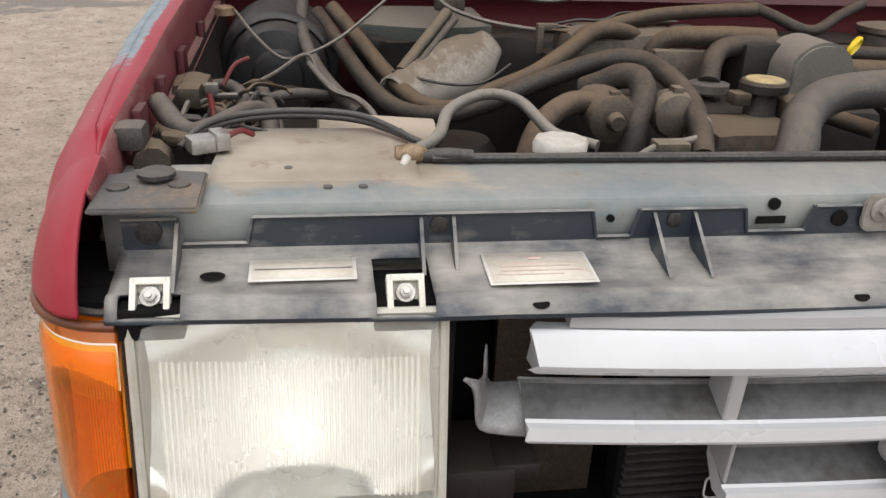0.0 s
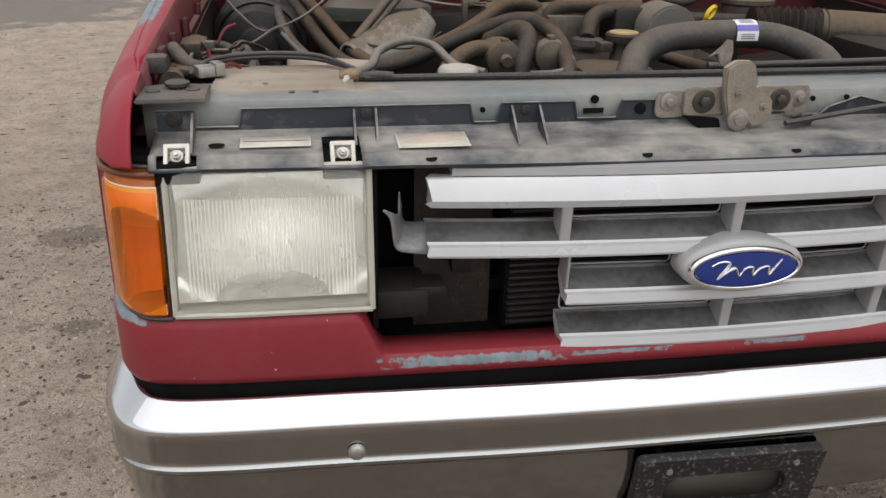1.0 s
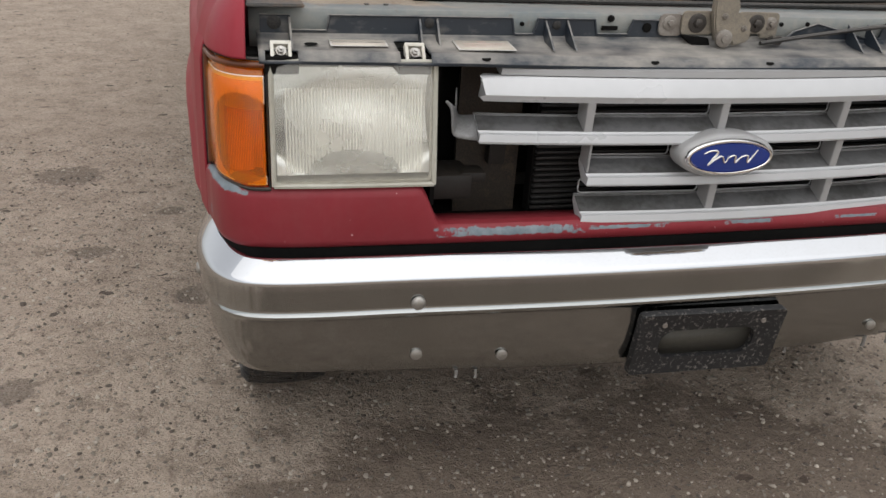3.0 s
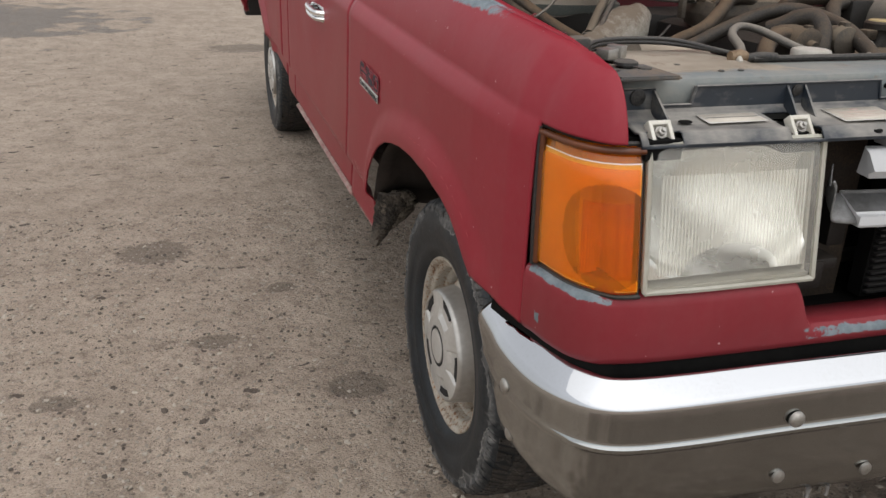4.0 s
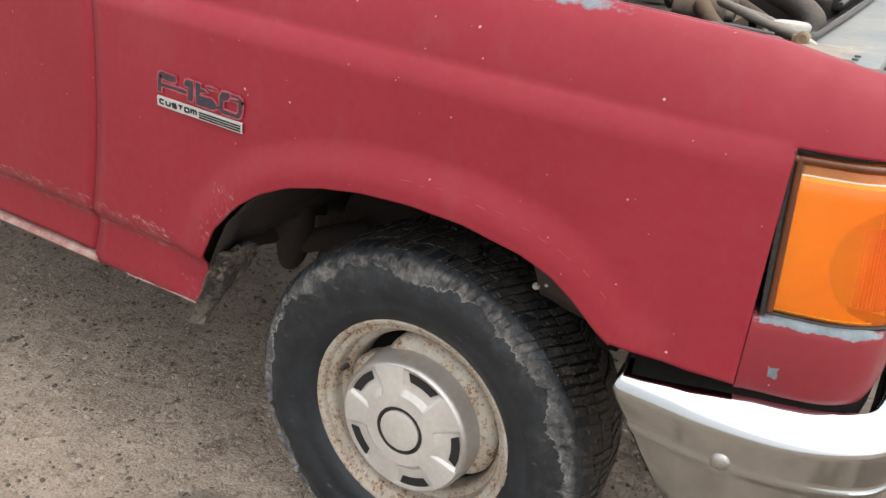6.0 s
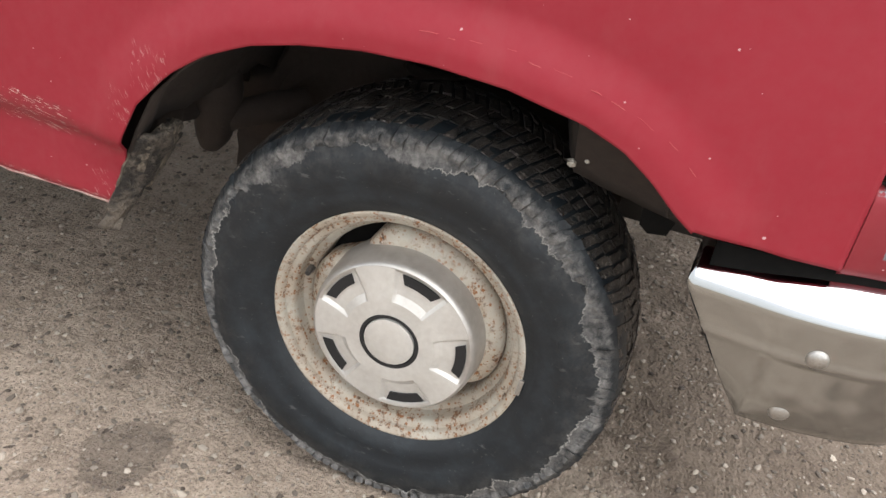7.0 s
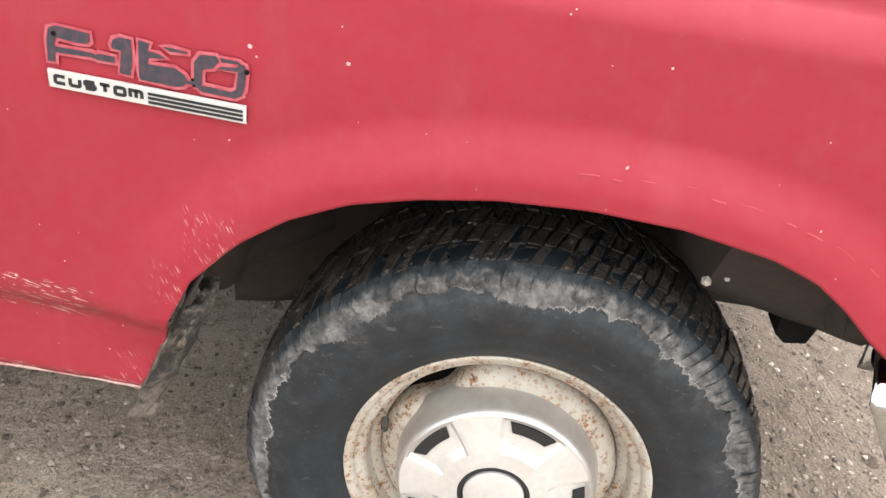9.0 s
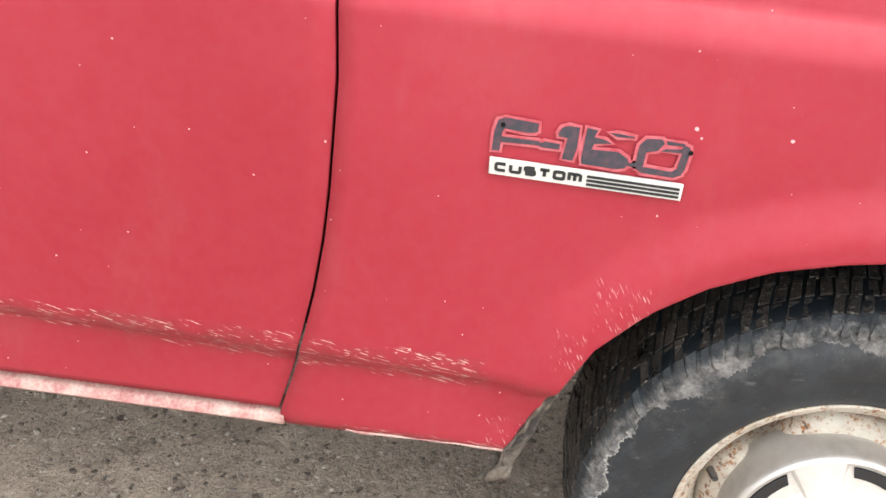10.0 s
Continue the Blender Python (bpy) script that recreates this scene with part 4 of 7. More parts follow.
profile = [(0.050, 0.60), (0.0505, 0.634), (0.0487, 0.640), (0.0455, 0.6432), (0.0425, 0.6430), (0.040, 0.6418), (0.0085, 0.6225), (0.0065, 0.6211), (0.003, 0.6178), (0.001, 0.613), (0.0004, 0.609), (0.0006, 0.606),
           (0.0050, 0.557), (0.0048, 0.553), (0.003, 0.549), (0.0006, 0.546), (0.0004, 0.541), (0.003, 0.537), (0.0055, 0.534), (0.0064, 0.531), (0.009, 0.500), (0.016, 0.455), (0.027, 0.415), (0.036, 0.396), (0.046, 0.388), (0.06, 0.386)]
# towards the ends the upper edge turns steeper and softer, and the bead fades
end_profile = [(0.075, 0.60), (0.0745, 0.634), (0.068, 0.6415), (0.060, 0.6450), (0.050, 0.6455), (0.042, 0.6430), (0.0125, 0.6165), (0.008, 0.612), (0.0045, 0.607), (0.002, 0.6015), (0.0008, 0.596), (0.0005, 0.590),
               (0.0035, 0.557), (0.0036, 0.553), (0.0030, 0.549), (0.0022, 0.546), (0.0024, 0.541), (0.0042, 0.537), (0.0056, 0.534), (0.0066, 0.531)] + profile[20:]
bm = bmesh.new()
rows = []
for row, end_row in zip(along(plan_b, profile, lower=bumper_low), along(plan_b, end_profile, lower=bumper_low)):
    share = max(0.0, min(1.0, (row[9][1] - 0.01) / 0.16))
    share = share * share * (3 - 2 * share)
    rows.append(slant([tuple(Vector(a).lerp(Vector(b), share)) for a, b in zip(row, end_row)]))
grid(bm, rows)
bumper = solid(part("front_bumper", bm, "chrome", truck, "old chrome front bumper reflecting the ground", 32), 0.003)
for c in ((-0.59, -0.003, 0.566), (0.617, -0.001, 0.566)):
    bm = bmesh.new()
    turned(bm, [(0.002, 0.0135), (-0.003, 0.013), (-0.006, 0.010), (-0.0075, 0.004)], 20, c, "y")
    part("bolt", bm, "steel", bumper)
for c in ((-0.586, 0.012, 0.447), (-0.418, 0.004, 0.436), (0.42, 0.004, 0.436), (0.61, 0.013, 0.447)):
    bm = bmesh.new()
    turned(bm, [(0.002, 0.0115), (-0.002, 0.011), (-0.004, 0.006)], 18, c, "y")
    part("bolt", bm, "steel", bumper)
for c in ((-0.977, 0.226, 0.552), (-0.958, 0.236, 0.450), (0.977, 0.226, 0.552), (0.958, 0.236, 0.450)):
    bm = bmesh.new()
    s = math.copysign(1, c[0])
    turned(bm, [(-0.002 * s, 0.0135), (0.003 * s, 0.013), (0.006 * s, 0.010), (0.0075 * s, 0.004)], 20, c, "x")
    part("bolt", bm, "steel", bumper)

# licence plate bracket, empty
bm = bmesh.new()
def rounded(x0, x1, z0, z1, r, skew=0.0, n=5):
    """A rounded rectangle as an outline of (x, z)."""
    out = []
    for cx, cz, a0 in ((x1 - r, z1 - r, 0), (x0 + r, z1 - r, 90), (x0 + r, z0 + r, 180), (x1 - r, z0 + r, 270)):
        out += [(cx + r * math.cos(radians(a0 + 90 * k / n)), cz + r * math.sin(radians(a0 + 90 * k / n)) + skew * cx) for k in range(n + 1)]
    return out


outer, innr = rounded(-0.152, 0.168, 0.370, 0.522, 0.010, -0.02), rounded(-0.098, 0.112, 0.410, 0.478, 0.028, -0.02)
loops = []
for yy, grow in ((-0.0345, 0.0), (-0.0375, -0.003), (-0.018, 0.0)):
    loops.append(([bm.verts.new((x * (1 + grow), yy + 0.16 * (0.52 - z), z + grow * (z - 0.445) * 5)) for x, z in outer], [bm.verts.new((x * (1 - 3 * grow), yy + 0.16 * (0.52 - z) + (0.004 if grow else 0), z - grow * (z - 0.445) * 5)) for x, z in innr]))
count = len(outer)
for k in range(count):
    m = (k + 1) % count
    o, i = loops[1]
    bm.faces.new((o[k], o[m], i[m], i[k]))
    for a, b in ((0, 1), (0, 2)):
        bm.faces.new((loops[a][0][k], loops[a][0][m], loops[b][0][m], loops[b][0][k]))
    bm.faces.new((loops[1][1][k], loops[1][1][m], loops[2][1][m], loops[2][1][k]))
nn = Nodes("mud_spattered_black")
spat = nn.ramp(nn.noise(120, 4, 0.7), 0.56, 0.64)
nn.bump(spat, 0.5, 0.002)
M["spattered"] = nn.done(nn.mix(nn.math("MULTIPLY", spat, 0.8), (0.012, 0.012, 0.013), (0.17, 0.155, 0.14)), 0.55)
plate = part("licence_plate_bracket", bm, "spattered", truck, "empty black plate bracket spattered with mud")
bm = bmesh.new()
back = [bm.verts.new((x * 1.02, -0.021 + 0.16 * (0.52 - z), z)) for x, z in innr]
bm.faces.new(back)
solid(part("back_plate", bm, "plate_back", plate, "dull dusty back plate"), 0.003)
for c in ((-0.1, 0.497), (0.12, 0.492)):
    bm = bmesh.new()
    turned(bm, [(-0.030, 0.006), (-0.0345, 0.005)], 10, (c[0], 0.0, c[1]), "y")
    part("screw", bm, "steel_dirty", plate)

# auction sticker on the bumper
bm = bmesh.new()
grid(bm, [[(x, -0.0075 + 0.26 * max(0, x - 0.74) ** 1.5 + 0.045 * max(0, 0.545 - z), z) for z in (0.498 + (0.012 if x < 0.745 else 0), 0.53, 0.555, 0.582)] for x in (0.736, 0.76, 0.80, 0.84, 0.87)])
stick = solid(part("auction_sticker", bm, "sticker", bumper, "white paper lot sticker on the bumper"), 0.001, 1)


def on_sticker(x, z, lift):
    return (x, -0.0085 - lift + 0.26 * max(0, x - 0.74) ** 1.5 + 0.045 * max(0, 0.545 - z), z)


for x0, x1, z0, z1 in ((0.750, 0.785, 0.561, 0.570), (0.822, 0.862, 0.563, 0.572), (0.745, 0.80, 0.507, 0.5095), (0.805, 0.85, 0.509, 0.5115)):
    bm = bmesh.new()
    grid(bm, [[on_sticker(x, z, 0.0012) for z in (z0, z1)] for x in (x0, x0 * 0.5 + x1 * 0.5, x1)])
    solid(part("printed_bar", bm, "sticker_ink", stick), 0.0006, 1)
bm = bmesh.new()
tube(bm, [on_sticker(0.803 + 0.012 * math.cos(2 * math.pi * k / 14), 0.567 + 0.012 * math.sin(2 * math.pi * k / 14), 0.0012) for k in range(16)], 0.0010, 5, 1)
part("printed_ring", bm, "badge_ink", stick)
lettering("001263", 0.0235, 0.0003, Matrix.Translation((0.760, -0.0093, 0.527 + stance(0))) @ Matrix.Rotation(radians(5.5), 4, "Z") @ Matrix.Rotation(radians(92), 4, "X"), "lot_digits", "sticker_ink", stick, 0.0003)

# icicles of frozen mud under the bumper
for x, y, z, h in ((-0.50, 0.03, 0.388, 0.012), (-0.46, 0.03, 0.386, 0.015), (0.50, 0.03, 0.388, 0.018), (0.44, 0.03, 0.386, 0.02), (0.24, 0.03, 0.380, 0.012)):
    bm = bmesh.new()
    tube(bm, [(x, y, z + 0.006), (x + 0.001, y, z - h * 0.5), (x, y, z - h)], [0.004, 0.003, 0.004], 6, 3, wobble=0.3)
    part("icicle", bm, "icicle", bumper)


# ---- grille ----
def gy(x):
    return 0.048 + 0.14 * x * x


def bar(bm, x0, x1, prof, n=36, ragged=0.0):
    rows = []
    for i in range(n + 1):
        x = x0 + (x1 - x0) * i / n
        rows.append([(x + (ragged * math.sin(k * 2.4) if i == 0 else 0.0), gy(x) + d, z) for k, (d, z) in enumerate(prof)])
    made = grid(bm, rows, True)
    if len(prof) == 10:
        for f in bm.faces:
            c = f.calc_center_median()
            if f.normal.length == 0:
                f.normal_update()
            if c.y - gy(c.x) > 0.02 and f.normal.z * f.normal.y < -0.1:
                f.material_index = 1
    cap(bm, made[0])
    cap(bm, made[-1])
    return bm


def louvre(zb):
    return [(0.03, zb + 0.002), (0.002, zb), (0.0, zb + 0.004), (0.003, zb + 0.017), (0.010, zb + 0.019), (0.012, zb + 0.0225), (0.050, zb + 0.040), (0.051, zb + 0.044), (0.055, zb + 0.044), (0.055, zb + 0.030)]


bm = bmesh.new()
bar(bm, -0.474, 0.535, [(0.03, 0.921), (0.008, 0.917), (0.0015, 0.9265), (0.0, 0.930), (0.012, 0.956), (0.018, 0.961), (0.03, 0.962)], ragged=0.006)
grille = part("grille", bm, "grille_bright", truck, "silver-grey plastic grille, broken off at one end", 30)
bm = bmesh.new()
bar(bm, -0.44, 0.535, [(0.018, 0.963), (0.020, 0.974), (0.05, 0.976), (0.05, 0.963)], ragged=0.003)
part("top_strip", bm, "grille", grille)
for zb, x0 in ((0.840, -0.474), (0.759, -0.264), (0.682, -0.266)):
    bm = bmesh.new()
    bar(bm, x0, 0.535, louvre(zb), ragged=0.002)
    part("bar", bm, ["grille_bright", "grille_dirty"], grille, "" if zb < 0.8 else "scuffed silver-grey bar", 30)
# torn end of the second bar: what is left of the frame's corner, with a splinter standing behind it
bm = bmesh.new()
corner = [((-0.541, 0.082, 0.917), (-0.534, 0.088, 0.915)), ((-0.531, 0.085, 0.905), (-0.522, 0.100, 0.905)), ((-0.527, 0.087, 0.885), (-0.512, 0.122, 0.897)), ((-0.524, 0.090, 0.860), (-0.506, 0.130, 0.884)),
          ((-0.512, 0.091, 0.848), (-0.495, 0.134, 0.878)), ((-0.474, 0.087, 0.844), (-0.455, 0.133, 0.880))]
fore, aft = smooth_line([p for p, q in corner], 2), smooth_line([q for p, q in corner], 2)
grid(bm, [[p, p.lerp(q, 0.12) + Vector((0.001, 0, 0.003)), p.lerp(q, 0.5), q] for p, q in zip(fore, aft)])
solid(part("torn_corner", bm, "grille_torn", grille, "torn plastic corner of the grille frame", 25), 0.0025)
bm = bmesh.new()
grid(bm, [[(-0.515, 0.112, 0.890), (-0.508, 0.128, 0.888)], [(-0.515, 0.113, 0.910), (-0.509, 0.125, 0.906)], [(-0.5145, 0.116, 0.922), (-0.5105, 0.122, 0.917)], [(-0.5135, 0.118, 0.934), (-0.5125, 0.120, 0.932)]])
solid(part("splinter", bm, "grille_torn", grille, "bent plastic splinter", 60), 0.0015)
for x, z0, z1 in ((-0.271, 0.870, 0.922), (-0.005, 0.870, 0.922), (0.266, 0.870, 0.922), (0.272, 0.790, 0.842), (0.002, 0.712, 0.762), (0.271, 0.712, 0.762), (-0.2615, 0.79, 0.842)):
    bm = bmesh.new()
    w = 0.0165 if x != -0.2615 else 0.004
    prism(bm, [(gy(x) + 0.008, z1), (gy(x) + 0.05, z1), (gy(x) + 0.052, z0 + 0.006), (gy(x) + 0.012, z0 - 0.008)], x - w / 2, x + w / 2, "x", 0.0012)
    part("divider", bm, "grille", grille)
# rounded end frame that joins the bars
bm = bmesh.new()
frame_line = smooth_line([(0.500, 0, 0.9405), (0.528, 0, 0.9405), (0.5405, 0, 0.935), (0.546, 0, 0.918), (0.5455, 0, 0.88), (0.5425, 0, 0.80), (0.5395, 0, 0.735), (0.5345, 0, 0.708), (0.522, 0, 0.696), (0.495, 0, 0.6925)], 5)
rows = []
for i, p in enumerate(frame_line):
    ahead = (frame_line[min(i + 1, len(frame_line) - 1)] - frame_line[max(i - 1, 0)]).normalized()
    out = Vector((-ahead.z, 0, ahead.x))
    f = i / (len(frame_line) - 1)
    half = lerp([(0, 0.0205), (0.14, 0.0195), (0.3, 0.0125), (0.8, 0.0115), (1, 0.0100)], f)
    y0 = gy(p.x) + lerp([(0, 0.004), (0.25, -0.002), (1, -0.002)], f)
    rows.append([tuple(p + out * (w * half) + Vector((0, y0 + d, 0))) for w, d in ((1.0, 0.05), (1.0, 0.010), (0.72, 0.0015), (0.3, 0.0), (-0.7, 0.0015), (-1.0, 0.008), (-1.0, 0.05))])
made = grid(bm, rows, True)
cap(bm, made[0])
cap(bm, made[-1])
part("end_frame", bm, "grille_bright", grille, "rounded silver end of the grille", 40)

def cell(x0, x1, z0, z1):
    b = bmesh.new()
    loop = [(x, gy(x) + 0.0535, z) for x, z in rounded(x0, x1, z0, z1, 0.007, 0, 3)]
    tube(b, loop + loop[:2], 0.0014, 5, 1)
    part("cell_lip", b, "grille_bright", grille, "", 60)


for x0, x1, z0, z1 in ((-0.262, -0.014, 0.886, 0.918), (0.004, 0.257, 0.886, 0.918), (0.275, 0.520, 0.886, 0.918), (-0.256, -0.085, 0.806, 0.838), (0.085, 0.262, 0.806, 0.838), (0.281, 0.518, 0.806, 0.838),
                       (-0.258, -0.007, 0.728, 0.757), (0.011, 0.262, 0.728, 0.757), (0.280, 0.512, 0.728, 0.757)):
    cell(x0, x1, z0, z1)
for z0, z1 in ((0.860, 0.922), (0.780, 0.842), (0.702, 0.762)):
    bm = bmesh.new()
    corner = smooth_line([(0.50, 0, z0 + 0.004), (0.519, 0, z0 + 0.006), (0.530, 0, z0 + 0.012), (0.5345, 0, z0 + 0.024), (0.538, 0, (z0 + z1) / 2 + 0.012), (0.538, 0, z1)], 4)
    grid(bm, [[(p.x, gy(p.x) + 0.006, p.z), (p.x - 0.004, gy(p.x) + 0.02, p.z + 0.004), (p.x - 0.018, gy(p.x) + 0.054, p.z + 0.024 * max(0.0, 1 - (p.z - z0) / 0.04))] for p in corner])
    solid(part("cell_end", bm, "grille_dirty", grille, "rounded grey cell end", 50), 0.002)

# oval emblem: chrome rim, blue field and a plain silver wave
ec = (0.0, 0.018, 0.823)
bm = bmesh.new()


def oval(bm, profile, a, b, n=56, centre=ec):
    rows = []
    for d, k in profile:
        rows.append([(centre[0] + (a - k) * math.cos(2 * math.pi * i / n), centre[1] + d, centre[2] + (b - k) * math.sin(2 * math.pi * i / n)) for i in range(n)])
    made = grid(bm, rows, True)
    cap(bm, made[0])
    cap(bm, made[-1])
    return bm


oval(bm, [(0.05, -0.004), (0.02, -0.004), (0.011, -0.001), (0.009, 0.002)], 0.096, 0.0405)
emblem = part("emblem", bm, "grille", truck, "blue oval emblem with chrome rim")
bm = bmesh.new()
oval(bm, [(0.013, 0.001), (0.004, 0.001), (0.0, 0.004), (0.0, 0.007), (0.003, 0.0095)], 0.092, 0.037)
part("rim", bm, "chrome_clean", emblem, "chrome oval rim")
bm = bmesh.new()
oval(bm, [(0.003, 0.0), (0.0005, 0.0), (-0.0005, 0.01)], 0.0815, 0.0275)
part("field", bm, "blue", emblem, "blue enamel field")
bm = bmesh.new()
wave = [(-0.058, 0.009), (-0.044, 0.015), (-0.030, 0.012), (-0.040, -0.004), (-0.046, -0.013), (-0.036, -0.004), (-0.020, 0.004), (-0.012, -0.009), (-0.004, 0.002), (0.008, 0.004), (0.010, -0.009), (0.020, 0.001), (0.034, 0.004), (0.036, -0.009), (0.046, 0.004), (0.054, 0.015)]
tube(bm, [(u, ec[1] - 0.0012, ec[2] + v) for u, v in wave], [0.0012, 0.0024, 0.0016, 0.0024, 0.0014, 0.0022, 0.0016, 0.0022, 0.0012], 8, 6)
part("silver_wave", bm, "chrome_clean", emblem, "plain silver wave")

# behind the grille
# Near-black sheets added to paint the opening's depth dark
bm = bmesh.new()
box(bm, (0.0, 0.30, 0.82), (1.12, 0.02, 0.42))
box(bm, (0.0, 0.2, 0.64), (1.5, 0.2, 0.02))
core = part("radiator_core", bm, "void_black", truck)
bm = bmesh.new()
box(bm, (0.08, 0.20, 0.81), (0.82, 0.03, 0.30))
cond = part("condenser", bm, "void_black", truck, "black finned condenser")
bm = bmesh.new()
box(bm, (0, 0, 0), (0.81, 0.012, 0.0045), bevel=0.001)
fin = part("fin", bm, "black_plastic", cond, raised=False)
fin.location = (0.08, 0.18, 0.694)
for i in range(1, 25):
    f = new("fin", fin.data)
    f.parent, f.location = cond, (0.08, 0.18, 0.694 + 0.0118 * i)
bm = bmesh.new()
box(bm, (-0.41, 0.235, 0.80), (0.13, 0.012, 0.34))
part("core_support", bm, "rubber_brown", truck, "brown dusty core support")
bm = bmesh.new()
box(bm, (-0.505, 0.19, 0.735), (0.085, 0.10, 0.05), bevel=0.008)
bracket = part("lamp_bracket", bm, "engine_dark", truck, "black plastic lamp bracket")
for centre, size in (((-0.46, 0.17, 0.752), (0.05, 0.05, 0.02)), ((-0.40, 0.21, 0.80), (0.035, 0.03, 0.08))):
    bm = bmesh.new()
    box(bm, centre, size, bevel=0.005)
    part("bracket_arm", bm, "engine_dark", bracket)
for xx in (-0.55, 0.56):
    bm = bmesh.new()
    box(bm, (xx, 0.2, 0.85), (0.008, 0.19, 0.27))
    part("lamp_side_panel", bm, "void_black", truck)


# ---- lamps ----
def lamp_y(x):
    """The lamps' front face, which falls back towards the corner."""
    a = abs(x)
    return lerp([(0.55, 0.091), (0.75, 0.096), (0.84, 0.103), (0.88, 0.110), (0.91, 0.128), (0.93, 0.158), (0.938, 0.192), (0.943, 0.222), (0.946, 0.242)], a)


def lean_lamp(ob):
    """The lamps lean back: their lower edge stands forward."""
    for o in (ob, *ob.children):
        if o.name.split(".")[0] == "adjuster_tab":
            continue
        for v in o.data.vertices:
            v.co.y += 0.16 * (v.co.z - 1.009) * lerp([(0.88, 1.0), (0.938, 0.35)], abs(v.co.x))


def headlamp(s):
    x0, x1, z0, z1 = 0.558, 0.838, 0.773, 0.984
    bm = bmesh.new()
    box(bm, (s * 0.698, 0.222, 0.878), (0.276, 0.012, 0.205))
    for zz in (z0 + 0.004, z1 - 0.004):
        box(bm, (s * 0.698, 0.155, zz), (0.278, 0.1, 0.006))
    for xx in (x0 + 0.003, x1 - 0.003):
        box(bm, (s * xx, 0.160, 0.878), (0.005, 0.09, 0.208))
    lamp = part("headlamp", bm, "lens_rim", truck, "hazy rectangular headlamp with fluted lens")
    # reflector bowl
    bm = bmesh.new()
    zc, f = 0.902, 0.040
    heights = [0.797 + 0.170 * k / 24 for k in range(25)]
    rows = []
    for i in range(37):
        dx = 0.134 * (-1 + i / 18)
        row = []
        for z in heights:
            y = 0.212 - (dx * dx * 0.55 + (z - zc) ** 2) / (4 * f)
            row.append((s * (0.698 + dx), max(0.112, y), z))
        row = [(row[0][0], 0.112, 0.790)] + row + [(row[0][0], 0.112, 0.972)]
        rows.append(row)
    grid(bm, rows)
    part("reflector", bm, "reflector", lamp, "silvered reflector bowl", 80)
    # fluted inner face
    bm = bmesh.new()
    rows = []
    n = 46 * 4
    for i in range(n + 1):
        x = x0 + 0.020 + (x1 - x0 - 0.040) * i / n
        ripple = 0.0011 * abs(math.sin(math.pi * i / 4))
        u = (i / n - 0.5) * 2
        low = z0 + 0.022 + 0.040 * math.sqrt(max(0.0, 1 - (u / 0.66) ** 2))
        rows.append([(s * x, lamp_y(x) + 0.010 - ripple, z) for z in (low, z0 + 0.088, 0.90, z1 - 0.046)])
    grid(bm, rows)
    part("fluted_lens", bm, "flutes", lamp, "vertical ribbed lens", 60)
    # outer lens
    bm = bmesh.new()
    rows = []
    for i in range(25):
        x = x0 + (x1 - x0) * i / 24
        edge = min(1.0, min(i, 24 - i) / 1.0)
        rows.append([(s * x, lamp_y(x) + (0.012 if k in (0, 5) else 0.003 if k in (1, 4) else 0.0) + (0.010 * (1 - edge)), z) for k, z in enumerate((z0, z0 + 0.006, z0 + 0.016, z1 - 0.034, z1 - 0.006, z1))])
    grid(bm, rows)
    part("lens", bm, "lens_clear", lamp, "hazy yellowed clear lens", 50)
    # moulded rim round the lens
    bm = bmesh.new()
    for a, b in (((x0, z0), (x1, z0)), ((x0, z1), (x1, z1))):
        line = [(s * (a[0] + (b[0] - a[0]) * i / 10), lamp_y(a[0] + (b[0] - a[0]) * i / 10) + 0.006, a[1]) for i in range(11)]
        tube(bm, line, 0.0045, 6, 2)
    for xx in (x0, x1):
        tube(bm, [(s * xx, lamp_y(xx) + 0.006, z0), (s * xx, lamp_y(xx) + 0.006, 0.87), (s * xx, lamp_y(xx) + 0.006, z1)], 0.0045, 6, 2)
    part("lens_rim", bm, "lens_rim", lamp)
    # adjuster tabs
    for xx, yy in ((0.819, 0.121), (0.593, 0.113)):
        bm = bmesh.new()
        lean = Matrix.Rotation(radians(-39), 4, "X")
        for dx, dz, w, h in ((-0.0145, 0.0, 0.006, 0.036), (0.0145, 0.0, 0.006, 0.036), (0.0, 0.0145, 0.032, 0.007), (0.0, -0.0160, 0.032, 0.005)):
            at = lean @ Vector((dx, -0.001, dz))
            box(bm, (s * xx + at.x, yy + at.y, 0.994 + at.z), (w, 0.015, h), lean, 0.0018)
        tab = part("adjuster_tab", bm, "white_plastic", lamp, "white plastic adjuster tab")
        bm = bmesh.new()
        box(bm, (-0.004, 0, 0), (0.003, 0.026, 0.026))
        nest = part("recess", bm, "lens_rim", tab, "yellowed recess", raised=False)
        bm = bmesh.new()
        turned(bm, [(0.0, 0.0095), (0.003, 0.009)], 14)
        turned(bm, [(0.0, 0.006), (0.008, 0.006), (0.009, 0.004)], 6)
        turned(bm, [(0.0, 0.003), (0.013, 0.003)], 8)
        nut = part("bolt", bm, "steel", tab, raised=False)
        nest.matrix_basis = nut.matrix_basis = raised_at(pose(s * xx, yy - 0.001, 0.996, 0, 0, 0) @ Matrix.Rotation(radians(-39), 4, "X") @ Matrix.Rotation(radians(-90), 4, "Z"))
    lean_lamp(lamp)
    return lamp


headlamp(-1)
headlamp(1)


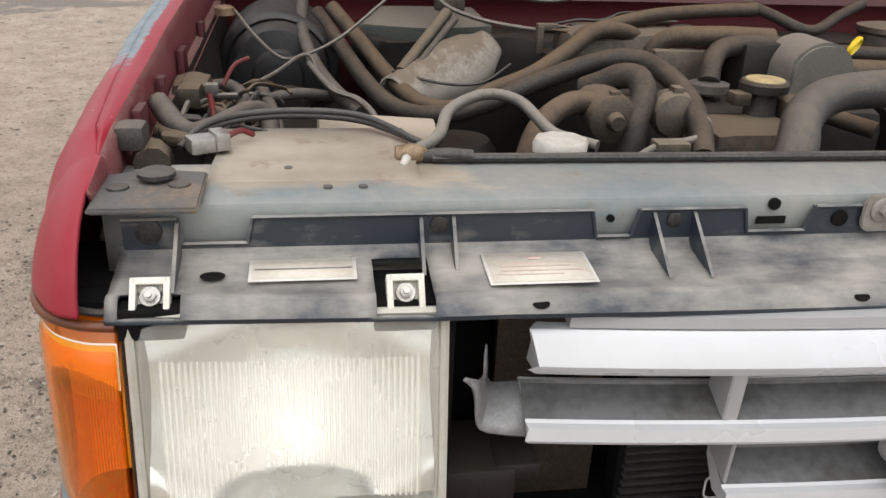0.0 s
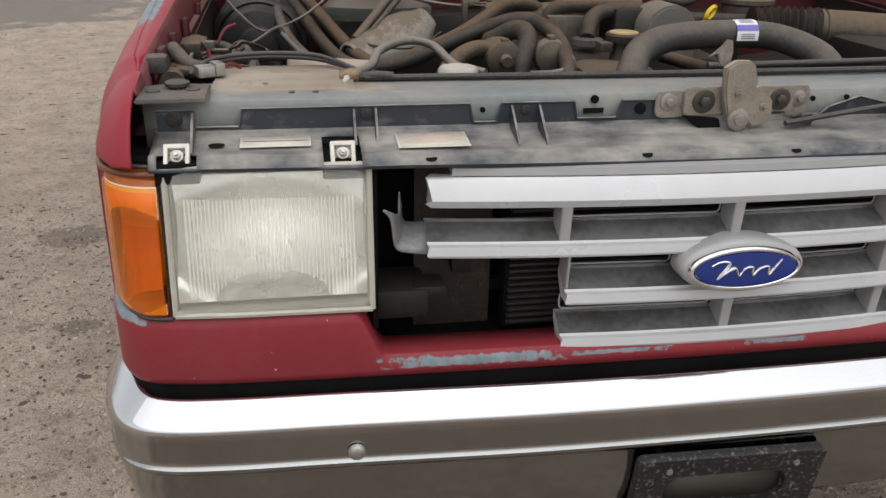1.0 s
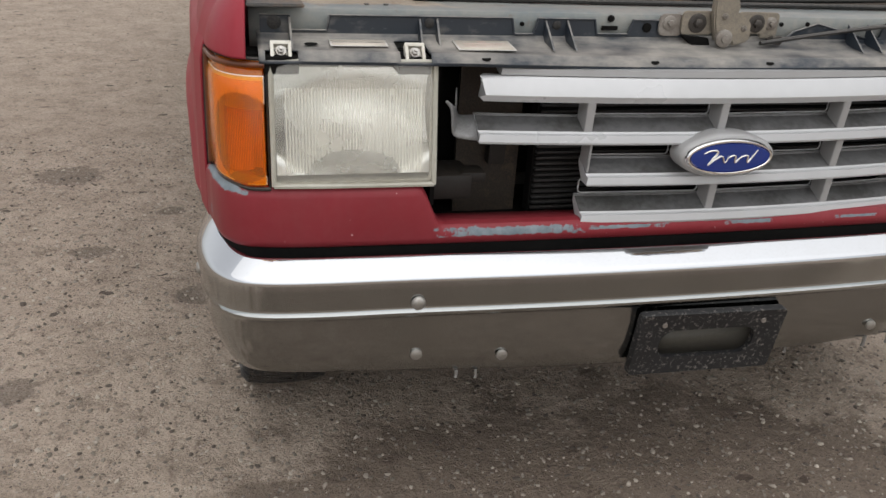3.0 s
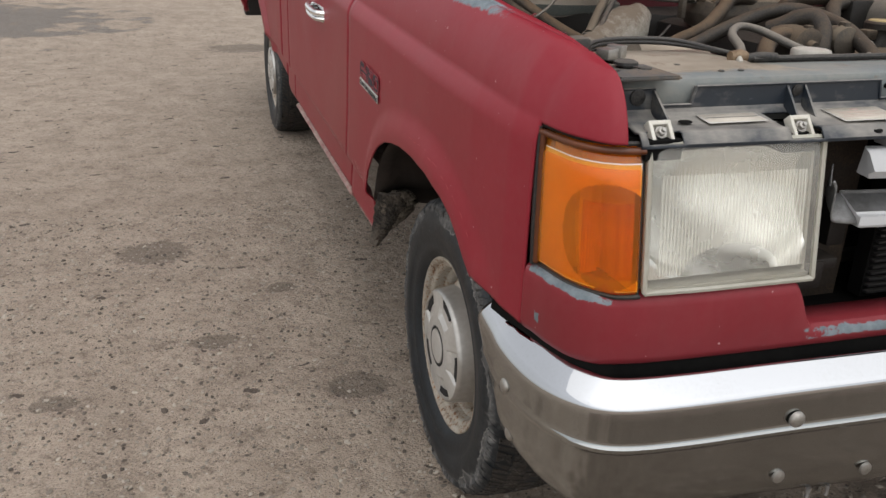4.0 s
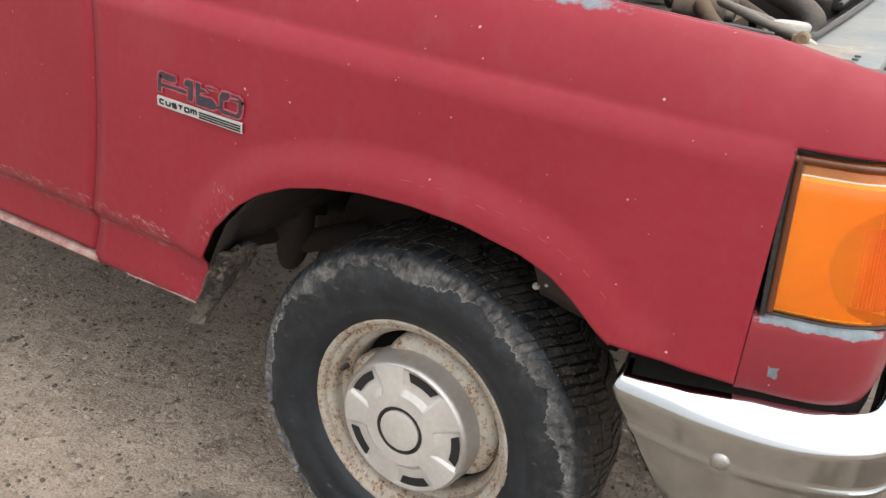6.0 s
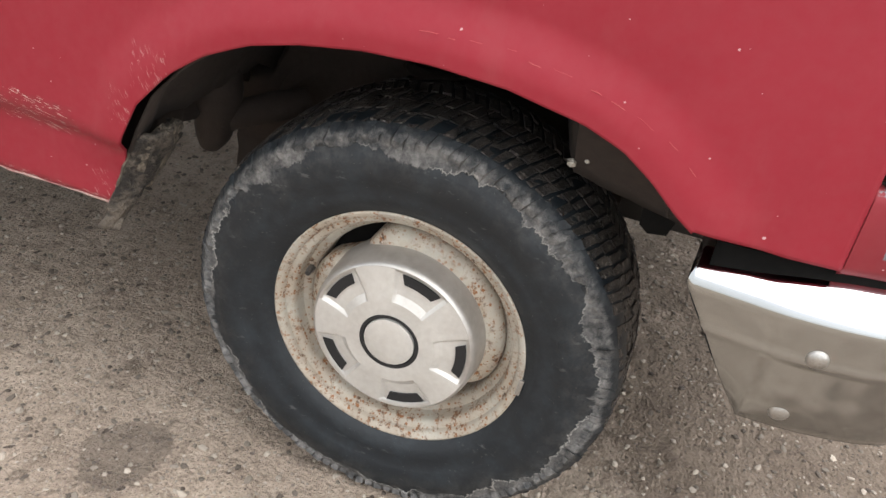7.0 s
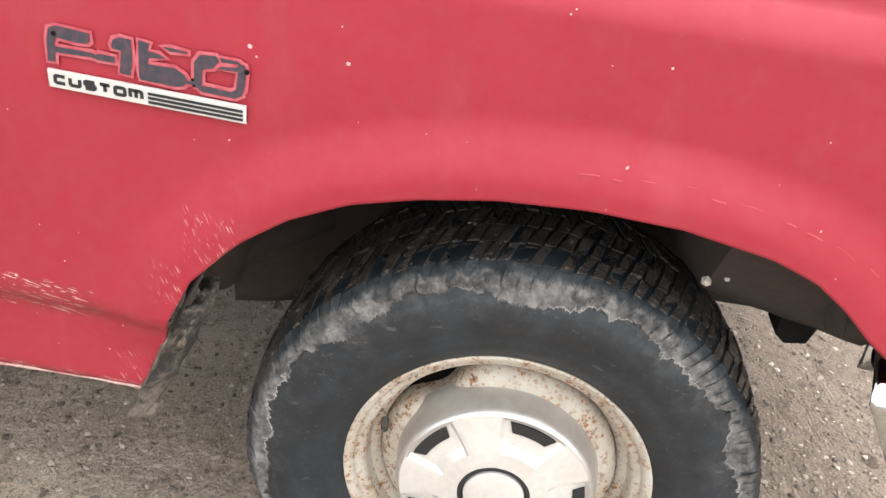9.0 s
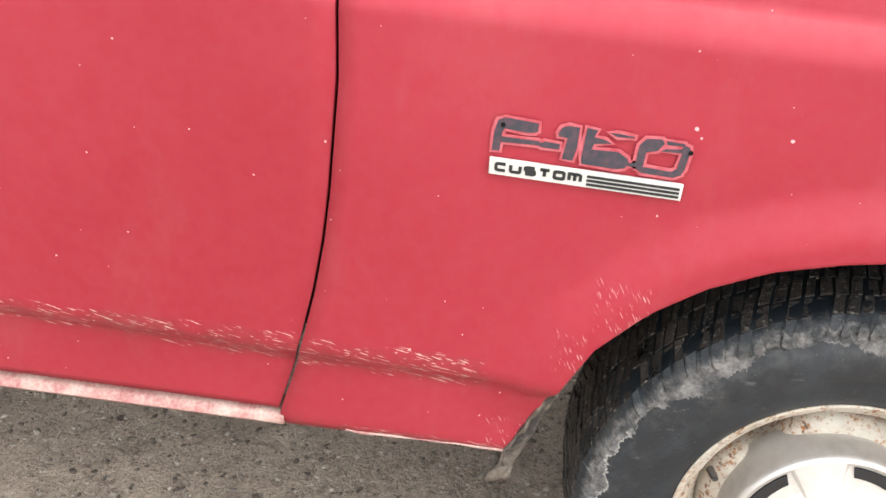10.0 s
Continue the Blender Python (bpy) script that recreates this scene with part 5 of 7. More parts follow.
def turn_signal(s):
    z0, z1 = 0.770, 0.982
    plan = smooth_line([(s * x, lamp_y(x), 0) for x in (0.850, 0.88, 0.91, 0.93, 0.938, 0.943, 0.9455)], 20)
    bm = bmesh.new()
    rows = []
    for i, p in enumerate(plan):
        ahead = (plan[min(i + 1, len(plan) - 1)] - plan[max(i - 1, 0)]).normalized()
        out = Vector((ahead.y, -ahead.x, 0)) if s > 0 else Vector((-ahead.y, ahead.x, 0))
        if out.y > 0.01 or out.x * s < -0.01:
            out = -out
        e = 0.006 if i in (0, len(plan) - 1) else 0.0
        rows.append([tuple(p - out * (d + e) + Vector((0, 0, z))) for d, z in ((0.014, z0), (0.004, z0 + 0.004), (0.0, z0 + 0.012), (0.0, 0.86), (0.0, z1 - 0.05), (0.001, z1 - 0.035), (0.005, z1 - 0.026), (0.008, z1 - 0.008), (0.012, z1 - 0.002), (0.02, z1))])
    grid(bm, rows)
    lamp = solid(part("turn_signal", bm, "lens_amber", truck, "wraparound amber turn signal lens", 45), 0.0025)
    # pale inner shell close behind the lens, cut away in a circle over the bowl
    bm = bmesh.new()
    rows = []
    for i, p in enumerate(plan):
        ahead = (plan[min(i + 1, len(plan) - 1)] - plan[max(i - 1, 0)]).normalized()
        inw = Vector((-ahead.y, ahead.x, 0))
        if inw.x * s > 0.0:
            inw = -inw
        rows.append([tuple(p + inw * 0.005 + Vector((0, 0, z0 + 0.006 + (z1 - z0 - 0.03) * k / 72))) for k in range(73)])
    grid(bm, rows)
    run = [0.0]
    for a, b in zip(plan, plan[1:]):
        run.append(run[-1] + (b - a).length)
    gone = []
    for f in bm.faces:
        c = f.calc_center_median()
        along_y = min(range(len(plan)), key=lambda k: (plan[k].x - c.x) ** 2 + (plan[k].y - c.y) ** 2)
        if ((run[along_y] - 0.046) / 0.076) ** 2 + ((c.z - 0.852) / 0.076) ** 2 < 1:
            gone.append(f)
    bmesh.ops.delete(bm, geom=gone, context="FACES")
    part("inner_shell", bm, "amber_bowl", lamp, "pale inner shell", 60)
    # ribs on the inside of the front part
    bm = bmesh.new()
    rows = []
    n = 26 * 4
    for i in range(n + 1):
        x = 0.854 + 0.062 * i / n
        rows.append([(s * x, lamp_y(x) + 0.012 - 0.002 * abs(math.sin(math.pi * i / 4)), z) for z in (z0 + 0.02, 0.84, 0.90)])
    grid(bm, rows)
    part("ribbed_insert", bm, "lens_amber", lamp, "vertical ribs inside amber lens", 60)
    # bowl
    bm = bmesh.new()
    rows = []
    for i in range(15):
        a = math.pi * 0.5 * i / 14
        rows.append([(s * (0.868 + 0.043 * math.sin(a)), 0.170 + 0.05 * math.cos(a) - 0.02 * (abs(v) ** 2), 0.872 + 0.098 * v) for v in [-1 + 2 * k / 12 for k in range(13)]])
    grid(bm, rows)
    grid(bm, [[(s * 0.850, 0.125, z0), (s * 0.850, 0.125, z1)], [(s * 0.852, 0.22, z0), (s * 0.852, 0.22, z1)], [(s * 0.925, 0.228, z0), (s * 0.925, 0.228, z1)]])
    part("bowl", bm, "bowl_grey", lamp, "dull grey lamp bowl", 80)
    # dark sealed edge of the lens along its top and its rear end
    bm = bmesh.new()
    tube(bm, [(p.x * 0.9975, p.y, z1 - 0.006) for p in plan[::10]], 0.0050, 8, 2)
    tube(bm, [(s * 0.9435, 0.2325, z0 + 0.004), (s * 0.9435, 0.2325, 0.87), (s * 0.9425, 0.2325, z1 - 0.012), (s * 0.940, 0.229, z1 - 0.006)], 0.0050, 8, 3)
    part("sealed_edge", bm, "amber_edge", lamp, "dark amber sealed lens edge", 60)
    # gasket
    bm = bmesh.new()
    for zz in (z0 - 0.003, z1 + 0.002):
        tube(bm, [(p.x * 0.992, p.y + 0.008, zz) for p in plan[::10]], 0.0035, 6, 3)
    tube(bm, [(s * 0.946, 0.240, z0 - 0.002), (s * 0.947, 0.241, 0.87), (s * 0.944, 0.241, z1 + 0.002)], 0.0042, 6, 3)
    tube(bm, [(s * 0.844, 0.118, z0 - 0.002), (s * 0.844, 0.116, 0.87), (s * 0.844, 0.118, z1 + 0.002)], 0.0024, 6, 3)
    part("gasket", bm, "rubber_black", lamp, "black rubber gasket")
    lean_lamp(lamp)


turn_signal(-1)
turn_signal(1)
# Near-black sheets round the lamps paint in the dark of the corner gaps
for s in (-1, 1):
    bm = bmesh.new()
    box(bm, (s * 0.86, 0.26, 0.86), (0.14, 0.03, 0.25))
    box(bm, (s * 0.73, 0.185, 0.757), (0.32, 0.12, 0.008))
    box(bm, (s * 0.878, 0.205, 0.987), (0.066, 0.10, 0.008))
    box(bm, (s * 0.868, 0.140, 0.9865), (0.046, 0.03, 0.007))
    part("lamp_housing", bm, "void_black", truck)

# letters on the far side of the lower panel
bm = bmesh.new()
word_strokes(bm, "EFI", 0.033, 0.034, 0.006, 0.0098, lambda u, v, d: (0.672 + u, 0.0565 + 0.09 * u - d, 0.718 + v), 0.006)
part("letter_badge", bm, "badge_worn", truck, "dull silver raised letters EFI", 30)

# ---- header panel over the lamps and the grille ----
bm = bmesh.new()
xs = [-0.856 + 0.0107 * i for i in range(161)]


def floor_y(x):
    return 0.086 + 0.014 * max(0.0, (abs(x) - 0.55) / 0.3)


rows = []
for x in xs:
    y0 = floor_y(x)
    sag = 0.006 * max(0.0, 1 - (x / 0.5) ** 2)
    rows.append([(x, y0 + 0.012, 0.976 - sag), (x, y0, 0.979 - sag), (x, y0 - 0.001, 0.984 - sag), (x, y0 + 0.010, 0.998 - sag), (x, y0 + 0.017, 1.000 - sag), (x, y0 + 0.024, 0.998 - sag * 0.7), (x, 0.168, 1.006), (x, 0.177, 1.012), (x, 0.181, 1.020)])
grid(bm, rows)
tabs = [f for f in bm.faces if floor_y(f.calc_center_median().x) + 0.003 < f.calc_center_median().y < 0.142 and f.calc_center_median().z > 0.985 and min(abs(abs(f.calc_center_median().x) - t) for t in (0.819, 0.593)) < 0.026]
bmesh.ops.delete(bm, geom=tabs, context="FACES")
header = solid(part("header_panel", bm, "header", truck, "dusty dark grey plastic header panel", 40), 0.004)
WALL = [(-0.85, 1.046), (-0.80, 1.046), (-0.797, 1.021), (-0.737, 1.021), (-0.731, 1.047), (-0.40, 1.0475), (-0.394, 1.019), (-0.358, 1.019), (-0.350, 1.0475), (-0.238, 1.0475), (-0.232, 1.021), (-0.168, 1.021), (-0.160, 1.0475),
        (-0.105, 1.0475), (-0.097, 1.026), (-0.05, 1.022), (-0.03, 1.012), (0.0, 1.010)]
wall = WALL + [(0.17, 1.012), (0.19, 1.03), (0.24, 1.046)] + [(-x, z) for x, z in reversed(WALL[:8]) if -x > 0.25]
bm = bmesh.new()
prism(bm, [(x, z) for x, z in wall] + [(0.85, 1.006), (-0.85, 1.006)], 0.179, 0.184, "y")
part("wall", bm, "header", header, "", 30)
bm = bmesh.new()
for (a, b), (c, d) in zip(wall, wall[1:]):
    tube(bm, [(a, 0.178, b), ((a + c) / 2, 0.178, (b + d) / 2), (c, 0.178, d)], 0.0022, 5, 1)
part("wall_bead", bm, "header", header)
for x in (-0.572, -0.540, -0.335, -0.292, 0.315, 0.36, 0.60, 0.635, -0.80):
    bm = bmesh.new()
    tip = 0.118 if x not in (-0.572, -0.540) else 0.140
    prism(bm, [(0.180, 1.046), (0.180, 1.008), (tip, 1.000)], x - 0.0018, x + 0.0018, "x")
    part("gusset", bm, "header", header)
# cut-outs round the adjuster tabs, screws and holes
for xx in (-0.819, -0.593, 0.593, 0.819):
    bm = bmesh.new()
    # Near-black block: the cut-out's inner shade is put into its colour
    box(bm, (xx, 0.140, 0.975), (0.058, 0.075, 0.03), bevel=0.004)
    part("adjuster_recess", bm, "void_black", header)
# Black holes here are flat discs with the shade of their depth painted on
for x, y, z, r in ((-0.767, 0.141, 1.0045, 0.0085), (-0.148, 0.091, 0.9860, 0.0062), (-0.47, 0.091, 0.9905, 0.0062), (0.09, 0.091, 0.9855, 0.0062), (0.40, 0.091, 0.989, 0.0062), (0.767, 0.141, 1.0045, 0.0085)):
    bm = bmesh.new()
    turned(bm, [(0, r), (0.0005, r), (0.0007, r * 0.9)], 16, (0, 0, 0), "z")
    o = part("hole", bm, "void_black", header, raised=False)
    o.matrix_basis = raised_at(Matrix.LocRotScale((x, y, z), Euler((radians(8 if y > 0.1 else 38), 0, 0)), (1.35, 0.8, 1)))
for x, z, m, r in ((-0.378, 1.036, "void_black", 0.004), (-0.203, 1.0485, "void_black", 0.0065), (-0.131, 1.034, "void_black", 0.009), (-0.554, 1.036, "rubber_black", 0.009), (-0.826, 1.034, "rubber_black", 0.012), (-0.313, 1.036, "rubber_black", 0.008), (0.158, 1.044, "void_black", 0.0042), (0.217, 1.045, "void_black", 0.0042)):
    bm = bmesh.new()
    turned(bm, [(0.001, r), (-0.0025, r), (-0.003, r * 0.85)], 16, (x, 0.179 if m != "void_black" or x > -0.2 else 0.186, z), "y")
    part("panel_clip" if m == "rubber_black" else "hole", bm, m, header)
bm = bmesh.new()
prism(bm, [(-0.220, 1.027), (-0.188, 1.027), (-0.188, 1.035), (-0.220, 1.035)], 0.1835, 0.1855, "y")
part("slot", bm, "void_black", header)
# labels on the header
def label_plate(x0, x1, y0, y1, stripes, red):
    def zf(y):
        return 0.9995 + 0.006 * (y - 0.11) / 0.058 + 0.0022
    bm = bmesh.new()
    grid(bm, [[(x, y, zf(y)) for y in (y0, (y0 + y1) / 2, y1)] for x in (x0, (x0 + x1) / 2, x1)])
    lab = solid(part("label", bm, "label_rim", header, "dusty paper label with a pale rim"), 0.0006, 1)
    bm = bmesh.new()
    e = 0.003
    grid(bm, [[(x, y, zf(y) + 0.001) for y in (y0 + e, y1 - e)] for x in (x0 + e, x1 - e)])
    solid(part("printed_face", bm, "label", lab), 0.0004, 1)
    for a, b, c, d in stripes:
        bm = bmesh.new()
        grid(bm, [[(x, y, zf(y) + 0.0018) for y in (c, d)] for x in (a, b)])
        solid(part("printed_bar", bm, red, lab), 0.0003, 1)


label_plate(-0.735, -0.636, 0.128, 0.166, [(-0.73, -0.64, 0.1465, 0.148)], "header")
label_plate(-0.514, -0.409, 0.110, 0.167, [(-0.47, -0.455, 0.152, 0.157), (-0.50, -0.42, 0.1445, 0.1465), (-0.50, -0.43, 0.139, 0.1405), (-0.50, -0.42, 0.131, 0.1325), (-0.505, -0.44, 0.124, 0.1255)], "label_red")

# ---- steel support behind the header ----
bm = bmesh.new()
rows = [[(x, 0.187, 0.99), (x, 0.188, 1.05), (x, 0.191, 1.056), (x, 0.20, 1.0585), (x, 0.245, 1.0585), (x, 0.26, 1.0555), (x, 0.31, 1.0565), (x, 0.322, 1.052), (x, 0.324, 1.0)] for x in [-0.868 + 0.062 * i for i in range(29)]]
grid(bm, rows)
support = solid(part("radiator_support", bm, "grey_metal", truck, "dusty blue-grey steel radiator support", 40), 0.003)
bm = bmesh.new()
grid(bm, [[(x, y, 1.0600 - 0.001 * ((y - 0.21) / 0.2) - 0.010 * max(0.0, (0.262 - y) / 0.03) ** 2 + 0.0025 * math.exp(-((y - 0.30) / 0.012) ** 2)) for y in (0.232, 0.243, 0.254, 0.264, 0.28, 0.29, 0.30, 0.31, 0.32, 0.36, 0.44)] for x in [-0.779 + 0.0215 * i for i in range(11)]])
shelf = solid(part("shelf_panel", bm, "grey_metal", truck, "beige dust-covered sheet metal shelf"), 0.004)
for x, y in ((-0.66, 0.225), (-0.625, 0.225), (-0.70, 0.285)):
    bm = bmesh.new()
    turned(bm, [(1.0590, 0.0045), (1.0612, 0.0045), (1.0606, 0.003)], 12, (x, y, 0), "z")
    part("hole", bm, "rust_plate", shelf)
bm = bmesh.new()
prism(bm, [(-0.872, 0.150), (-0.776, 0.150), (-0.778, 0.252), (-0.83, 0.262), (-0.876, 0.245)], 1.0625, 1.0685, "z", 0.002)
corner = part("corner_plate", bm, "rust_plate", truck, "rusty dark corner plate")
for x, y in ((-0.855, 0.205), (-0.800, 0.212)):
    bm = bmesh.new()
    turned(bm, [(1.0675, 0.011), (1.0705, 0.010), (1.0690, 0.005)], 14, (x, y, 0), "z")
    part("bolt", bm, "rubber_black", corner)
bm = bmesh.new()
turned(bm, [(1.066, 0.012), (1.072, 0.012), (1.073, 0.0185), (1.077, 0.018), (1.0795, 0.013), (1.078, 0.005)], 20, (-0.823, 0.228, 0), "z")
part("hood_rest", bm, "rubber_black", corner, "black rubber hood rest")
bm = bmesh.new()
prism(bm, [(0.872, 0.150), (0.776, 0.150), (0.778, 0.252), (0.83, 0.262), (0.876, 0.245)], 1.0625, 1.0685, "z", 0.002)
part("corner_plate", bm, "rust_plate", truck)
bm = bmesh.new()
box(bm, (-0.860, 0.315, 1.088), (0.032, 0.038, 0.028), bevel=0.009)
part("fender_stop", bm, "rubber_grey", truck, "grey rubber block on the inner fender")
bm = bmesh.new()
tube(bm, [(-0.545, 0.306, 1.0625), (-0.35, 0.303, 1.0628), (0.0, 0.30, 1.063), (0.4, 0.302, 1.064), (0.84, 0.31, 1.064)], 0.0055, 8)
part("rubber_seal", bm, "rubber_black", truck, "black rubber seal strip")

# hood latch: two stepped mounting plates, the cast body with its roller, and the hook's tail behind
bm = bmesh.new()
prism(bm, rounded(-0.109, -0.058, 1.020, 1.061, 0.012), 0.172, 0.177, "y", 0.0012)
latch = part("hood_latch", bm, "steel_dirty", truck, "dusty steel hood latch", 40)
for x0, x1, z0, z1, y in ((-0.066, 0.002, 1.024, 1.068, 0.166), (0.052, 0.118, 1.027, 1.068, 0.166), (0.108, 0.147, 1.017, 1.067, 0.172)):
    bm = bmesh.new()
    prism(bm, rounded(x0, x1, z0, z1, 0.009), y, y + 0.005, "y", 0.0012)
    part("mounting_plate", bm, "latch", latch, "dusty mounting plate", 40)
bm = bmesh.new()
prism(bm, [(-0.003, 1.106), (0.004, 1.110), (0.026, 1.110), (0.034, 1.104), (0.043, 1.078), (0.041, 1.070), (0.050, 1.063), (0.066, 1.056), (0.072, 1.048), (0.075, 1.022), (0.068, 1.014), (0.042, 1.007), (0.034, 1.015), (0.002, 1.016), (-0.008, 1.05), (-0.012, 1.078), (-0.012, 1.100)], 0.148, 0.164, "y", 0.003)
part("latch_body", bm, "latch", latch, "tan dusty latch body", 40)
bm = bmesh.new()
turned(bm, [(0.150, 0.017), (0.143, 0.017), (0.1415, 0.014), (0.1415, 0.008), (0.138, 0.007)], 24, (0.016, 0, 1.021), "y")
part("roller", bm, "steel_dirty", latch, "dull steel roller")
bm = bmesh.new()
prism(bm, [(-0.012, 1.098), (0.004, 1.100), (0.006, 1.122), (0.003, 1.137), (-0.006, 1.139), (-0.014, 1.128), (-0.032, 1.113), (-0.018, 1.118)], 0.172, 0.177, "y", 0.001)
part("latch_hook", bm, "steel_dirty", latch)
bm = bmesh.new()
# Near-black block fills the gap, its shade painted as colour
prism(bm, [(-0.062, 1.022), (-0.028, 1.020), (-0.006, 1.018), (0.0, 1.003), (-0.034, 1.001)], 0.162, 0.176, "y", 0.001)
part("latch_gap", bm, "void_black", latch)
for x, z, r, y in ((-0.089, 1.045, 0.0135, 0.171), (-0.034, 1.046, 0.0185, 0.165), (0.093, 1.047, 0.0175, 0.165), (0.129, 1.046, 0.0125, 0.171), (0.012, 1.062, 0.006, 0.147), (0.056, 1.040, 0.006, 0.147)):
    bm = bmesh.new()
    turned(bm, [(0.004, r), (-0.0012, r), (-0.0022, r * 0.88), (-0.0022, r * 0.55)], 20, (x, y, z), "y")
    turned(bm, [(0, r * 0.46), (-0.008, r * 0.46), (-0.009, r * 0.38)], 6, (x, y, z), "y")
    part("bolt", bm, "bolt_dark" if r > 0.015 else "steel_dirty", latch)
bm = bmesh.new()
prism(bm, [(0.118, 1.020), (0.130, 1.026), (0.133, 1.021), (0.150, 1.024), (0.156, 1.014), (0.150, 1.006), (0.120, 1.010)], 0.158, 0.164, "y", 0.001)
part("bent_tab", bm, "bolt_dark", latch)
bm = bmesh.new()
tube(bm, [(0.10, 0.15, 1.012), (0.25, 0.16, 1.03), (0.40, 0.168, 1.045), (0.55, 0.172, 1.047), (0.70, 0.18, 1.055), (0.80, 0.26, 1.085)], 0.0045, 7)
part("latch_cable", bm, "wire_black", truck, "black latch release cable")

# ---- engine bay ----
bm = bmesh.new()
# Unseen floor sheet, added to keep the bay dark from below
box(bm, (0, 0.82, 0.70), (1.1, 1.1, 0.02))
for s in (-1, 1):
    grid(bm, [[(s * 0.852, y, 1.06 + 0.04 * (y - 0.3)), (s * 0.845, y, 0.98), (s * 0.80, y, 0.93), (s * 0.60, y, 0.90), (s * 0.58, y, 0.70)] for y in [0.33 + 0.1 * i for i in range(11)]])
part("inner_fender", bm, "engine_dark", truck, "", 50)
bm = bmesh.new()
grid(bm, [[(x, 1.30 + 0.015 * math.sin(x * 9), 0.70), (x, 1.30 + 0.01 * math.sin(x * 14), 0.95), (x, 1.30, 1.06), (x, 1.295, 1.09), (x, 1.28, 1.105), (x, 1.285, 1.118), (x, 1.34, 1.135), (x, 1.42, 1.165)] for x in [-0.87 + 0.058 * i for i in range(31)]])
solid(part("firewall", bm, "red_dusty", truck, "dusty dark red firewall"), 0.004)
for s, y0, y1 in ((-1, 0.36, 0.40), (-1, 0.52, 0.54), (-1, 0.70, 0.74), (-1, 0.95, 0.98), (1, 0.5, 0.54), (1, 0.8, 0.84)):
    bm = bmesh.new()
    box(bm, (s * 0.862, (y0 + y1) / 2, 1.052), (0.01, y1 - y0, 0.1), bevel=0.002)
    part("inner_flange", bm, "red_dusty", truck)


def hose(name, points, r, material, label="", n=10, ribs=0, parent=None, steps=6, wobble=0.04):
    bm = bmesh.new()
    tube(bm, points, r, n, steps, ribs, wobble)
    return part(name, bm, material, parent or truck, label, 60)


# blower housing on the firewall
bm = bmesh.new()
turned(bm, [(1.28, 0.118), (1.12, 0.118), (1.105, 0.112), (1.10, 0.103), (1.105, 0.098), (1.085, 0.094), (1.075, 0.085), (1.07, 0.05), (1.06, 0.045), (1.055, 0.02)], 40, (-0.738, 0, 0.985), "y")
turned(bm, [(1.2, 0.018), (1.1, 0.018), (1.09, 0.012)], 14, (-0.70, 0, 0.92), "y")
blower = part("blower_housing", bm, "black_plastic", truck, "round black heater blower housing")
bm = bmesh.new()
turned(bm, [(1.09, 0.04), (1.02, 0.04), (1.01, 0.032)], 24, (-0.72, 0, 0.93), "y")
part("motor", bm, "engine_dark", blower)
bm = bmesh.new()
turned(bm, [(1.099, 0.018), (1.112, 0.018), (1.115, 0.014)], 14, (-0.83, 1.06, 0), "z")
part("canister_cap", bm, "brass", truck, "pale brass-coloured cap")

hose("heater_hose", [(-0.661, 1.2, 1.084), (-0.624, 1.1, 1.045), (-0.577, 0.95, 1.0), (-0.538, 0.8, 0.991), (-0.481, 0.72, 1.0), (-0.412, 0.7, 1.021), (-0.341, 0.7, 1.052), (-0.27, 0.7, 1.079), (-0.214, 0.68, 1.099), (-0.17, 0.65, 1.099), (-0.154, 0.55, 1.079), (-0.158, 0.47, 1.047), (-0.172, 0.42, 1.023)], 0.0155, "rubber", "dusty black heater hose")
hose("heater_hose", [(-0.632, 1.2, 1.095), (-0.579, 1.1, 1.045), (-0.533, 0.98, 1.004), (-0.494, 0.85, 0.988), (-0.44, 0.8, 0.99), (-0.375, 0.8, 1.02), (-0.308, 0.8, 1.049), (-0.237, 0.85, 1.078), (-0.174, 0.9, 1.104), (-0.10, 0.93, 1.095), (-0.05, 0.97, 1.05)], 0.0155, "rubber_brown", "dusty brown heater hose")
hose("fuel_pipe", [(-0.20, 0.93, 1.085), (-0.174, 0.93, 1.10), (-0.062, 0.96, 1.122), (0.069, 1.0, 1.128), (0.173, 1.0, 1.132)], 0.013, "rubber_brown", "brown dusty pipe")
hose("vacuum_hose", [(-0.69, 1.15, 1.113), (-0.691, 1.1, 1.066), (-0.673, 1.0, 1.031), (-0.64, 0.9, 1.002), (-0.595, 0.8, 0.982)], 0.0125, "rubber_grey", "grey dusty hose")
hose("vacuum_hose", [(-0.80, 0.9, 0.97), (-0.76, 0.85, 0.99), (-0.70, 0.86, 1.0), (-0.64, 0.9, 0.985)], 0.010, "rubber_grey")
hose("wire", [(-0.816, 1.1, 1.102), (-0.774, 1.0, 1.072), (-0.728, 0.95, 1.043), (-0.683, 0.93, 1.053), (-0.627, 0.95, 1.077), (-0.574, 1.0, 1.109), (-0.528, 1.05, 1.139)], 0.0032, "wire_grey", "thin grey vacuum line", 6)
hose("wire", [(-0.795, 0.8, 1.014), (-0.736, 0.88, 1.031), (-0.683, 0.92, 1.055), (-0.66, 0.9, 1.02), (-0.62, 0.86, 1.0), (-0.585, 0.8, 0.985)], 0.0035, "wire_grey", "", 6)
hose("wire", [(-0.68, 0.92, 1.04), (-0.64, 0.85, 1.01), (-0.60, 0.8, 1.005), (-0.575, 0.76, 0.985), (-0.58, 0.74, 0.96)], 0.0055, "wire_grey", "", 6)
bm = bmesh.new()
tube(bm, [(-0.668, 0.475, 1.038), (-0.60, 0.478, 1.034), (-0.522, 0.482, 1.028)], 0.030, 20, 3)
